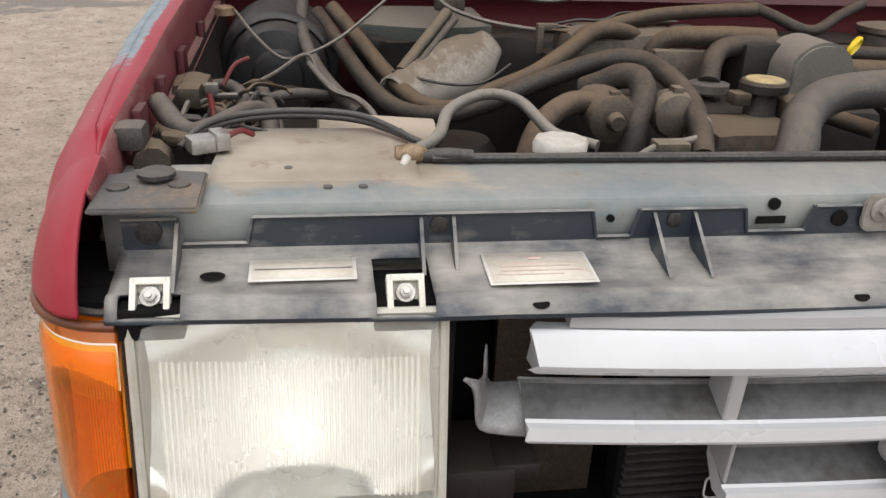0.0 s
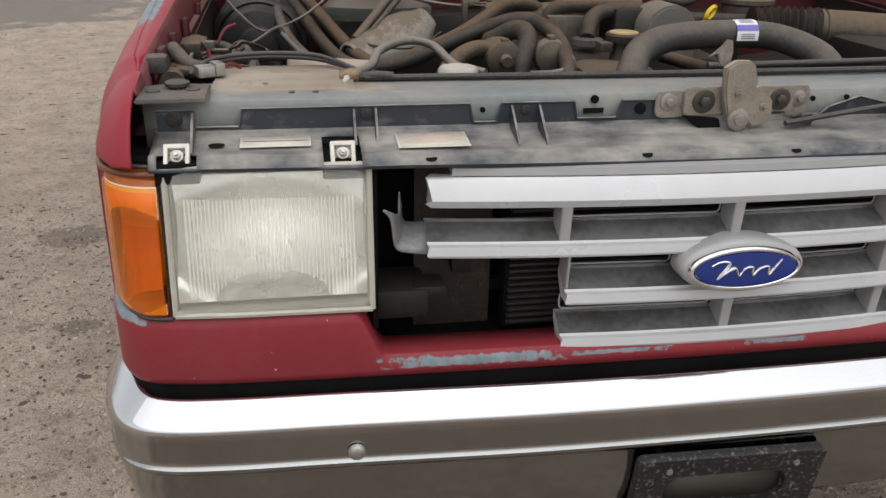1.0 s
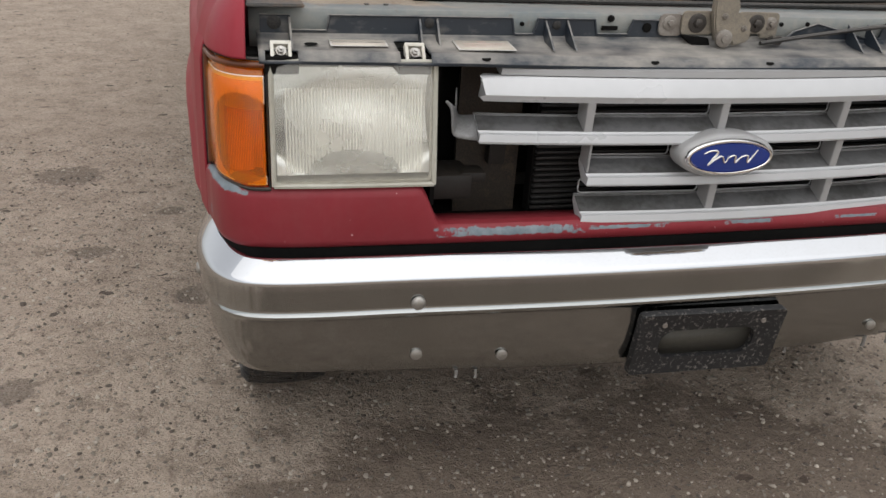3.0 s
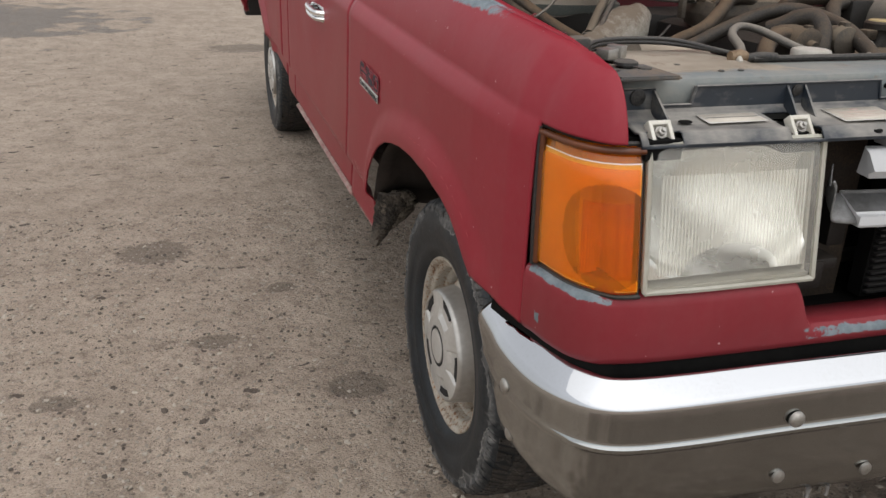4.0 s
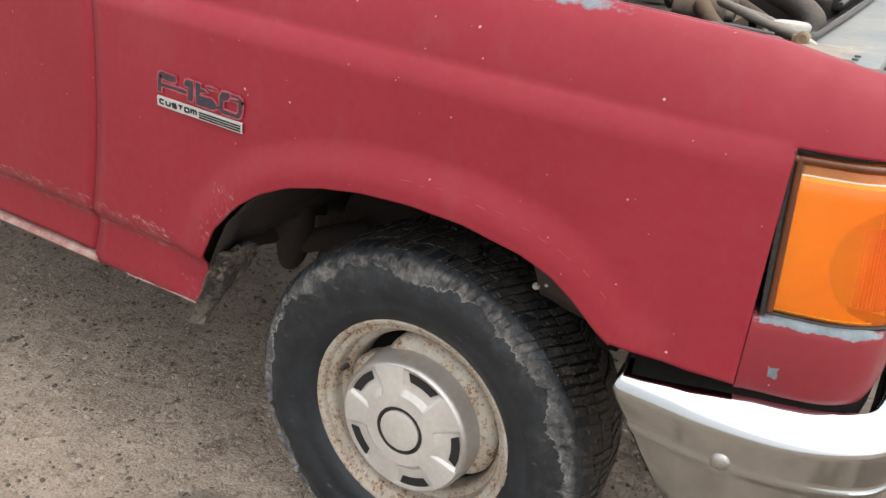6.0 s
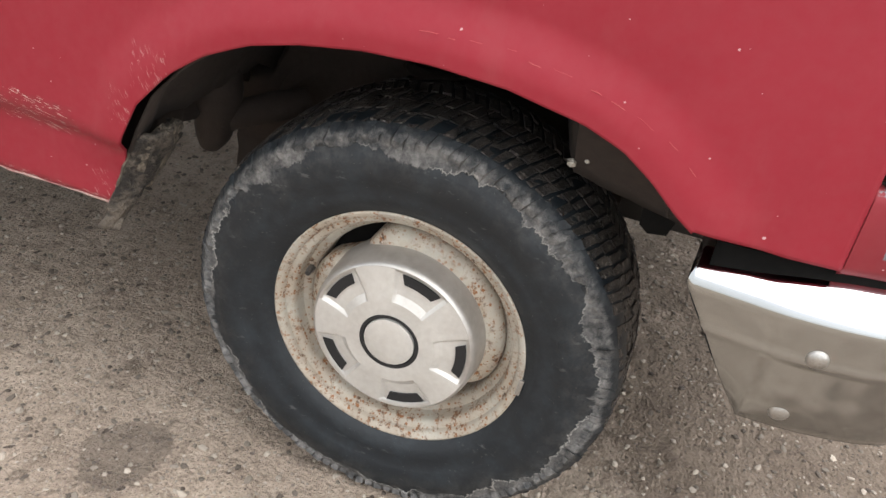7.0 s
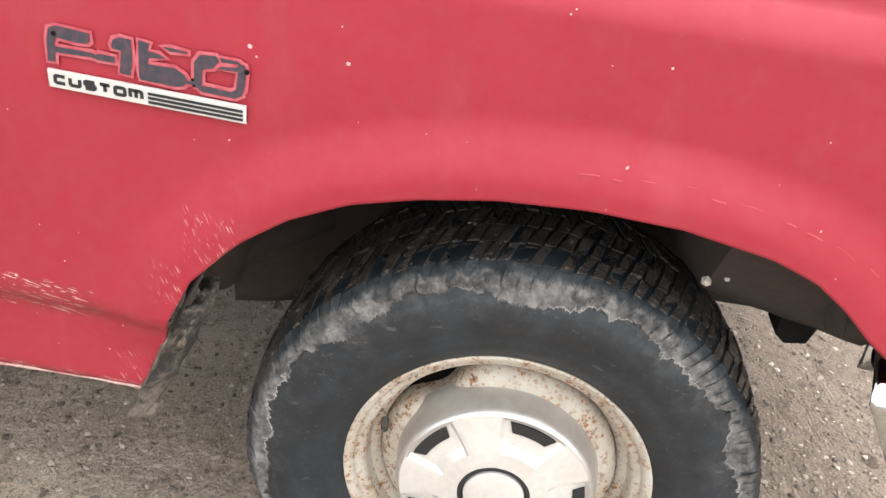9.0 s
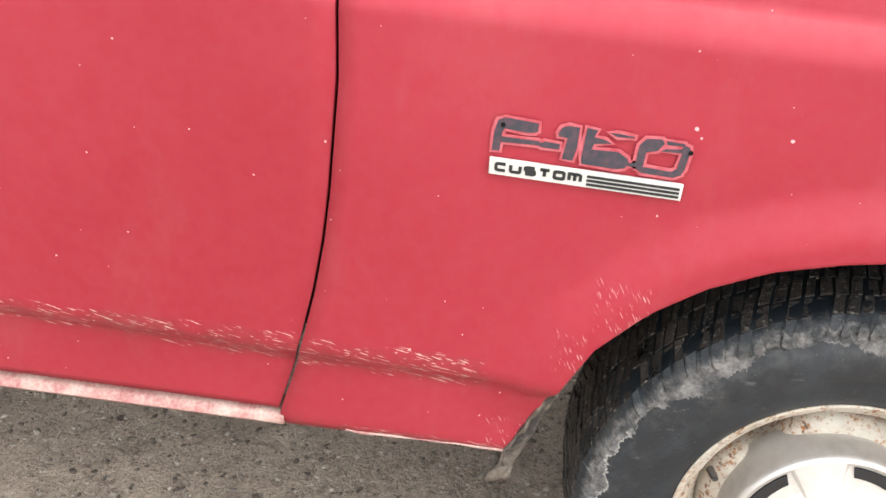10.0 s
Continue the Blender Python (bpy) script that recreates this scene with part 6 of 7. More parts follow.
can = part("vacuum_canister", bm, "shelf_metal", truck, "beige dusty cylinder lying on its side")
bm = bmesh.new()
tube(bm, [(-0.524, 0.482, 1.028), (-0.515, 0.482, 1.028)], 0.024, 18, 0)
part("end_cap", bm, "engine_dark", can)
for k, off in enumerate((0.0, 0.006)):
    hose("battery_cable", [(-0.82, 0.36, 1.060), (-0.798, 0.40, 1.068 + off), (-0.752, 0.44, 1.071 + off), (-0.683, 0.45, 1.072 + off), (-0.612, 0.43, 1.070 + off), (-0.551, 0.36, 1.064)], 0.0042, "wire_black", "black battery cable", 7)
hose("battery_cable", [(-0.569, 0.31, 1.066), (-0.531, 0.36, 1.072), (-0.509, 0.42, 1.087), (-0.458, 0.47, 1.094), (-0.412, 0.47, 1.086), (-0.387, 0.40, 1.066), (-0.36, 0.39, 1.058), (-0.335, 0.37, 1.055)], 0.0075, "wire_grey", "thick grey ground cable")
bm = bmesh.new()
turned(bm, [(-0.585, 0.009), (-0.575, 0.011), (-0.565, 0.012), (-0.555, 0.009)], 12, (0, 0.312, 1.066), "x")
box(bm, (-0.565, 0.318, 1.066), (0.03, 0.02, 0.012), bevel=0.003)
nutp = part("cable_terminal", bm, "brass", truck, "corroded brass cable terminal")
hose("terminal_tail", [(-0.573, 0.305, 1.064), (-0.576, 0.296, 1.062), (-0.580, 0.288, 1.060)], [0.006, 0.005, 0.003], "cap_white", "", 7, parent=nutp)
hose("seal_end", [(-0.555, 0.312, 1.062), (-0.53, 0.308, 1.066), (-0.50, 0.306, 1.064)], 0.0078, "rubber_black")
bm = bmesh.new()
box(bm, (-0.787, 0.342, 1.071), (0.045, 0.026, 0.018), Matrix.Rotation(radians(25), 4, "Z"), 0.004)
box(bm, (-0.775, 0.345, 1.074), (0.016, 0.03, 0.02), Matrix.Rotation(radians(25), 4, "Z"), 0.003)
conn = part("connector", bm, "steel", truck, "grey metal cable connector")
hose("red_cable", [(-0.772, 0.352, 1.072), (-0.755, 0.375, 1.075), (-0.742, 0.39, 1.066)], 0.0034, "wire_red", "", 7, parent=conn)
# starter relay, wires and bracket at the inner fender
bm = bmesh.new()
box(bm, (-0.842, 0.66, 1.04), (0.055, 0.09, 0.07), bevel=0.022)
box(bm, (-0.838, 0.60, 1.06), (0.03, 0.04, 0.03), bevel=0.005)
relay = part("starter_relay", bm, "cast", truck, "tan dusty starter relay")
hose("red_wire", [(-0.800, 0.66, 1.06), (-0.785, 0.68, 1.085), (-0.765, 0.70, 1.092)], 0.0032, "wire_red", "", 6, parent=relay)
hose("red_wire", [(-0.812, 0.60, 1.06), (-0.805, 0.56, 1.05), (-0.80, 0.53, 1.03)], 0.0042, "wire_red", "", 6, parent=relay)
bm = bmesh.new()
box(bm, (-0.81, 0.61, 1.068), (0.018, 0.016, 0.014), bevel=0.003)
part("blue_plug", bm, "wire_grey", relay)
hose("wiring_loom", [(-0.858, 0.47, 1.085), (-0.834, 0.43, 1.068), (-0.812, 0.42, 1.06), (-0.792, 0.48, 1.052), (-0.76, 0.56, 1.05), (-0.735, 0.58, 1.035), (-0.73, 0.53, 1.0)], 0.013, "rubber_grey", "taped grey wiring loom", wobble=0.2)
hose("wiring_loom", [(-0.85, 0.44, 1.055), (-0.82, 0.40, 1.055), (-0.79, 0.40, 1.052), (-0.76, 0.43, 1.05)], 0.012, "cast", "", wobble=0.25)
hose("wiring_loom", [(-0.845, 0.36, 1.04), (-0.845, 0.33, 1.06), (-0.84, 0.30, 1.06)], 0.02, "cast", "", wobble=0.2)
hose("wiring_loom", [(-0.84, 0.72, 1.04), (-0.80, 0.70, 1.05), (-0.775, 0.66, 1.045), (-0.77, 0.60, 1.02)], 0.011, "rubber_grey", wobble=0.15)
hose("wiring_loom", [(-0.77, 0.9, 1.0), (-0.755, 0.78, 1.03), (-0.735, 0.68, 1.02), (-0.72, 0.62, 0.99)], 0.010, "rubber_grey", wobble=0.1)
# loose wires tangled between the loom, the relay and the blower, and over the intake
tangle = random.Random(21)
for k in range(13):
    x, y, z = tangle.uniform(-0.85, -0.80), tangle.uniform(0.36, 0.72), tangle.uniform(1.015, 1.05)
    line = []
    for step in range(6):
        line.append((x, y, z))
        x, y, z = min(x + tangle.uniform(0.0, 0.035), -0.70), y + tangle.uniform(-0.045, 0.07), min(1.065, max(0.98, z + tangle.uniform(-0.022, 0.018)))
    hose("loose_wire", line, tangle.choice((0.0022, 0.003, 0.0042)), tangle.choice(("wire_black", "rubber", "wire_grey", "rubber_brown")), "", 6, wobble=0.1)
for k in range(6):
    x, y, z = tangle.uniform(-0.24, -0.16), tangle.uniform(0.95, 1.0), tangle.uniform(1.09, 1.105)
    line = []
    for step in range(6):
        line.append((x, y, z))
        x, y, z = x + tangle.uniform(0.03, 0.07), y + tangle.uniform(-0.02, 0.03), min(1.14, z + tangle.uniform(-0.006, 0.014))
    hose("loose_wire", line, tangle.choice((0.002, 0.0028)), tangle.choice(("wire_black", "wire_grey", "rubber_brown")), "", 6, wobble=0.1)
for x, y, z, turn in ((-0.825, 0.50, 1.052, 20), (-0.80, 0.57, 1.045, -35), (-0.775, 0.49, 1.04, 60), (-0.835, 0.40, 1.058, 10), (-0.76, 0.66, 1.03, 30)):
    bm = bmesh.new()
    box(bm, (0, 0, 0), (0.024, 0.016, 0.014), bevel=0.004)
    box(bm, (0.014, 0, 0), (0.012, 0.010, 0.009), bevel=0.003)
    plug = part("wire_plug", bm, "rubber_black" if turn > 15 else "cast", truck, raised=False)
    plug.matrix_basis = raised_at(pose(x, y, z, turn * 0.5, 10, turn))
# coolant bottle and the grey panel behind it
bm = bmesh.new()
tube(bm, [(-0.53, 0.93, 0.975), (-0.47, 0.97, 0.99), (-0.41, 1.0, 1.01), (-0.365, 1.02, 1.035), (-0.335, 1.03, 1.06)], [0.045, 0.058, 0.058, 0.045, 0.028], 20, 6, wobble=0.22, ends=False)
solid(part("coolant_bottle", bm, "white_dusty", truck, "dusty cracked white coolant bottle", 50), 0.004)
bm = bmesh.new()
grid(bm, [[(-0.60 + 0.3 * u, 1.24 - 0.05 * math.sin(u * 3), 0.96), (-0.58 + 0.28 * u, 1.22 - 0.05 * math.sin(u * 3), 1.06), (-0.54 + 0.2 * u, 1.24, 1.09)] for u in [i / 8 for i in range(9)]])
solid(part("heat_shield", bm, "heater_grey", truck, "grey dusty heater box cover"), 0.005)
hose("hood_spring", [(-0.515, 0.95, 1.02), (-0.47, 1.0, 1.062), (-0.419, 1.05, 1.112)], 0.011, "cast_light", "pale dusty rod", 8)
hose("hood_spring", [(-0.505, 0.93, 1.01), (-0.455, 0.99, 1.055), (-0.405, 1.04, 1.10)], 0.007, "rubber_grey", "", 8)
hose("wire", [(-0.44, 1.1, 1.14), (-0.41, 1.08, 1.115), (-0.34, 1.05, 1.095), (-0.25, 1.0, 1.088), (-0.19, 0.98, 1.09)], 0.005, "wire_grey", "", 6)
hose("wire", [(-0.27, 1.2, 1.14), (-0.22, 1.2, 1.118), (-0.15, 1.2, 1.118), (-0.08, 1.2, 1.14)], 0.004, "wire_grey", "", 6)
hose("wire", [(-0.53, 0.95, 1.02), (-0.45, 0.9, 1.01), (-0.38, 0.88, 1.015), (-0.32, 0.92, 1.04)], 0.003, "wire_black", "", 6)
bm = bmesh.new()
box(bm, (-0.255, 0.98, 1.075), (0.012, 0.02, 0.05), bevel=0.002)
box(bm, (-0.24, 0.985, 1.097), (0.04, 0.02, 0.012), bevel=0.002)
part("bracket", bm, "cast_light", truck)
bm = bmesh.new()
box(bm, (-0.40, 1.15, 1.115), (0.06, 0.03, 0.03), bevel=0.006)
part("wire_clip", bm, "cast", truck)

# engine block, covers and pipes
# Added dark sheet: stands for the bay's deep shade and hides red firewall
bm = bmesh.new()
grid(bm, [[(x, 1.17 + 0.02 * noise.noise((x * 7, k, 1.0)), 0.70 + 0.34 * k / 8 + 0.015 * noise.noise((x * 9, 0, k))) for k in range(9)] + [(x, 1.28, 1.045)] for x in [-0.56 + 0.04 * i for i in range(29)]])
solid(part("firewall_pad", bm, "engine_dark", truck, "added near-black sheet hiding the lower red firewall", 60), 0.006)
for x, y, z, r in ((-0.42, 0.86, 0.90, 0.07), (-0.55, 0.70, 0.90, 0.05), (-0.33, 0.66, 0.92, 0.05)):
    bm = bmesh.new()
    turned(bm, [(z - 0.12, r), (z, r), (z + 0.02, r * 0.8), (z + 0.024, r * 0.3)], 20, (x, y, 0), "z")
    part("pulley_housing", bm, "engine_dark", truck)
bm = bmesh.new()
box(bm, (0.02, 0.92, 0.91), (0.46, 0.56, 0.24), bevel=0.04)
engine = part("engine", bm, "engine_dark", truck, "dust-caked engine block")
bm = bmesh.new()
box(bm, (-0.10, 0.98, 1.062), (0.24, 0.14, 0.08), bevel=0.037)
box(bm, (-0.05, 0.80, 1.05), (0.12, 0.05, 0.09), bevel=0.008)
part("intake_manifold", bm, "cast_light", engine, "pale dusty cast intake")
bm = bmesh.new()
turned(bm, [(0.50, 0.022), (0.505, 0.034), (0.56, 0.036), (0.60, 0.03)], 18, (-0.268, 0, 1.05), "y")
turned(bm, [(0.485, 0.010), (0.505, 0.014)], 12, (-0.268, 0, 1.05), "y")
box(bm, (-0.268, 0.515, 1.083), (0.014, 0.014, 0.012), bevel=0.002)
box(bm, (-0.235, 0.56, 1.04), (0.05, 0.05, 0.06), bevel=0.01)
part("air_valve", bm, "cast", truck, "dusty tan air control valve")
bm = bmesh.new()
turned(bm, [(0.50, 0.014), (0.505, 0.030), (0.52, 0.034), (0.525, 0.030), (0.545, 0.030), (0.56, 0.02)], 18, (-0.178, 0, 1.055), "y")
box(bm, (-0.178, 0.52, 1.088), (0.014, 0.02, 0.012), bevel=0.002)
part("air_valve", bm, "cast_light", truck, "pale dusty diaphragm valve")
hose("elbow_hose", [(-0.275, 0.62, 1.066), (-0.26, 0.60, 1.078), (-0.239, 0.58, 1.094), (-0.221, 0.555, 1.096), (-0.220, 0.53, 1.075), (-0.235, 0.51, 1.045), (-0.24, 0.50, 1.0), (-0.242, 0.50, 0.96)], 0.0185, "rubber", "dusty black elbow hose", 14)
hose("elbow_hose", [(-0.275, 0.54, 1.062), (-0.305, 0.54, 1.066), (-0.33, 0.53, 1.064), (-0.36, 0.51, 1.052), (-0.385, 0.48, 1.03), (-0.40, 0.46, 0.99)], 0.0165, "rubber_brown", "brown dusty elbow hose", 14)
hose("vacuum_hose", [(-0.165, 0.49, 1.062), (-0.150, 0.475, 1.058), (-0.152, 0.46, 1.045), (-0.185, 0.44, 1.04), (-0.23, 0.43, 1.036), (-0.26, 0.42, 1.025)], 0.0055, "wire_grey", "", 8)
bm = bmesh.new()
box(bm, (-0.215, 0.43, 1.032), (0.045, 0.03, 0.022), bevel=0.003)
part("bracket", bm, "cast_light", truck)
hose("intake_pipe", [(-0.105, 0.82, 1.05), (-0.098, 0.81, 1.09), (-0.075, 0.80, 1.112), (-0.027, 0.79, 1.116), (0.035, 0.79, 1.116), (0.10, 0.79, 1.113)], 0.0175, "rubber_brown", "tan dusty intake pipe", 14)
hose("intake_pipe", [(-0.045, 0.70, 1.06), (-0.035, 0.72, 1.085), (-0.01, 0.745, 1.103), (0.04, 0.76, 1.108), (0.10, 0.77, 1.105)], 0.017, "rubber", "", 14)
bm = bmesh.new()
turned(bm, [(1.045, 0.03), (1.058, 0.032), (1.060, 0.024)], 20, (-0.043, 0.70, 0), "z")
part("pipe_flange", bm, "steel", truck, "bright worn pipe flange")
bm = bmesh.new()
arch = [(0.125 - 0.055 * math.cos(math.pi * k / 14), 1.078 + 0.052 * math.sin(math.pi * k / 14)) for k in range(15)]
prism(bm, [(0.070, 0.99), *arch, (0.182, 1.03), (0.182, 0.99)], 0.66, 0.76, "y", 0.005)
part("plenum", bm, "plenum", truck, "grey dusty intake plenum end")
bm = bmesh.new()
box(bm, (0.06, 0.78, 1.06), (0.07, 0.1, 0.11), bevel=0.008)
part("throttle_body", bm, "engine_dark", truck)
# oil filler
bm = bmesh.new()
turned(bm, [(0.98, 0.028), (1.04, 0.024), (1.062, 0.022), (1.068, 0.024)], 20, (-0.002, 0.605, 0), "z")
filler = part("oil_filler", bm, "rubber_grey", truck, "dusty oil filler neck")
bm = bmesh.new()
turned(bm, [(1.066, 0.020), (1.068, 0.036), (1.080, 0.037), (1.084, 0.034), (1.085, 0.026)], 14, (-0.002, 0.605, 0), "z")
part("filler_cap", bm, "rubber", filler, "dusty ribbed cap")
bm = bmesh.new()
turned(bm, [(1.0845, 0.029), (1.0865, 0.028)], 20, (-0.002, 0.605, 0), "z")
part("cap_face", bm, "oil_cap", filler, "yellowed cap top")
bm = bmesh.new()
box(bm, (-0.035, 0.57, 0.995), (0.16, 0.13, 0.075), bevel=0.034)
box(bm, (0.045, 0.60, 1.045), (0.05, 0.05, 0.03), bevel=0.008)
box(bm, (-0.042, 0.60, 1.058), (0.028, 0.03, 0.02), bevel=0.004)
part("valve_cover", bm, "cast", engine, "tan dusty valve cover")
hose("breather_hose", [(0.02, 0.61, 1.045), (0.06, 0.62, 1.042), (0.11, 0.60, 1.03), (0.16, 0.55, 1.02)], 0.013, "rubber_brown")
# radiator: cap and upper hose
bm = bmesh.new()
turned(bm, [(1.051, 0.025), (1.052, 0.0335), (1.064, 0.0345), (1.068, 0.0315), (1.0695, 0.02)], 8, (-0.384, 0.361, 0), "z")
part("radiator_cap", bm, "cap_white", truck, "chalky white octagonal radiator cap")
bm = bmesh.new()
turned(bm, [(0.98, 0.03), (1.056, 0.03)], 16, (-0.384, 0.361, 0), "z")
box(bm, (0.0, 0.345, 0.96), (1.0, 0.05, 0.12), bevel=0.015)
part("radiator_tank", bm, "engine_dark", truck)
rad = hose("radiator_hose", [(-0.095, 0.36, 1.01), (-0.075, 0.37, 1.045), (-0.045, 0.42, 1.072), (0.005, 0.47, 1.085), (0.07, 0.50, 1.092), (0.193, 0.515, 1.094), (0.27, 0.51, 1.088), (0.315, 0.46, 1.072), (0.330, 0.41, 1.05), (0.333, 0.38, 1.01)], 0.0265, "rubber_grey", "thick grey radiator hose", 18)
for dx, mtl, w in ((0.0, "sticker", 0.05),):
    bm = bmesh.new()
    for k, (a0, a1, mm) in enumerate(((-18, 20, 0), (20, 48, 1), (48, 92, 0))):
        grid(bm, [[(x, 0.512 - 0.0278 * math.cos(radians(a)), 1.0935 + 0.0278 * math.sin(radians(a))) for a in (a0, (a0 + a1) / 2, a1)] for x in (0.178, 0.222)], material=mm)
    part("hose_label", bm, ["sticker", "sticker_blue"], rad, "white and purple printed hose label")
for a in (-8, 0, 8, 60, 70, 78):
    bm = bmesh.new()
    grid(bm, [[(x, 0.512 - 0.0284 * math.cos(radians(b)), 1.0935 + 0.0284 * math.sin(radians(b))) for b in (a - 2, a + 2)] for x in (0.186, 0.214)])
    part("printed_bar", bm, "sticker_ink", rad)
# pipes towards the far side
hose("air_pipe", [(0.17, 0.80, 1.05), (0.3, 0.82, 1.048), (0.45, 0.80, 1.045)], 0.026, "rubber_brown", "brown dusty air pipe", 14)
hose("air_pipe", [(0.16, 0.90, 1.068), (0.3, 0.92, 1.066), (0.5, 0.9, 1.06)], 0.016, "rubber", "", 12)
bm = bmesh.new()
rr = [(-0.012, 0.018), (-0.008, 0.022), (0.0, 0.0225), (0.004, 0.021), (0.0, 0.016), (-0.008, 0.0155), (-0.012, 0.018)]
turned(bm, rr, 20, (0, 0, 0), "y", closed=True)
o = part("dipstick", bm, "yellow", truck, "yellow dipstick ring", raised=False)
o.matrix_basis = raised_at(Matrix.LocRotScale((0.313, 0.877, 1.088), Euler((radians(20), radians(-35), radians(25))), (1.0, 0.6, 0.7)))
hose("dipstick_tube", [(0.303, 0.88, 1.07), (0.30, 0.88, 1.03), (0.295, 0.88, 0.96)], 0.005, "yellow", "", 7)
hose("wiring_loom", [(0.16, 1.02, 1.14), (0.20, 0.98, 1.125), (0.245, 0.95, 1.105), (0.30, 0.98, 1.10), (0.38, 1.05, 1.115), (0.46, 1.1, 1.135)], 0.011, "rubber", "dusty wiring loom", wobble=0.15)
hose("air_duct", [(0.38, 0.80, 1.062), (0.41, 0.795, 1.064), (0.44, 0.79, 1.066), (0.47, 0.78, 1.066), (0.50, 0.77, 1.066), (0.53, 0.765, 1.064)], 0.042, "rubber", "corrugated black air duct", 18, 1, steps=4, wobble=0)
hose("air_duct", [(0.525, 0.765, 1.064), (0.60, 0.74, 1.062), (0.68, 0.70, 1.058), (0.74, 0.66, 1.04)], 0.044, "cast", "tan dusty air duct", 18)
bm = bmesh.new()
turned(bm, [(1.04, 0.06), (1.09, 0.06), (1.095, 0.066), (1.105, 0.066), (1.108, 0.05)], 24, (0.47, 1.0, 0), "z")
part("reservoir", bm, "cast_light", truck, "pale dusty master cylinder reservoir")
bm = bmesh.new()
box(bm, (0.66, 0.62, 1.0), (0.26, 0.30, 0.12), bevel=0.02)
part("air_cleaner", bm, "engine_dark", truck, "black air cleaner box")
hose("support_rod", [(0.05, 0.335, 1.068), (0.3, 0.34, 1.07), (0.52, 0.345, 1.074), (0.60, 0.35, 1.076), (0.60, 0.37, 1.076)], 0.006, "wire_black", "black support rod", 8, steps=3)
bm = bmesh.new()
box(bm, (0.50, 0.36, 1.05), (0.5, 0.03, 0.03), bevel=0.006)
part("fan_shroud", bm, "rubber", truck, "dusty fan shroud edge")

# ---- under the truck ----
bm = bmesh.new()
for s in (-1, 1):
    box(bm, (s * 0.43, 2.6, 0.50), (0.08, 5.0, 0.15))
box(bm, (0, 0.82, 0.36), (1.3, 0.09, 0.09), bevel=0.02)
box(bm, (0, 4.2, 0.36), (1.4, 0.1, 0.1), bevel=0.02)
box(bm, (0, 0.35, 0.52), (0.8, 0.08, 0.1))
box(bm, (0, 2.0, 0.60), (1.8, 1.5, 0.04))
part("chassis_frame", bm, "engine_dark", truck, "dark muddy chassis", raised=False)
hose("exhaust_pipe", [(-0.3, 1.1, 0.42), (-0.32, 1.6, 0.40), (-0.3, 2.4, 0.40)], 0.035, "engine_dark")
hose("coil_spring", [(-0.55 + 0.055 * math.cos(a * 0.9), 0.86 + 0.055 * math.sin(a * 0.9), 0.45 + 0.0042 * a) for a in range(56)], 0.009, "liner", "muddy coil spring", 7, steps=2)


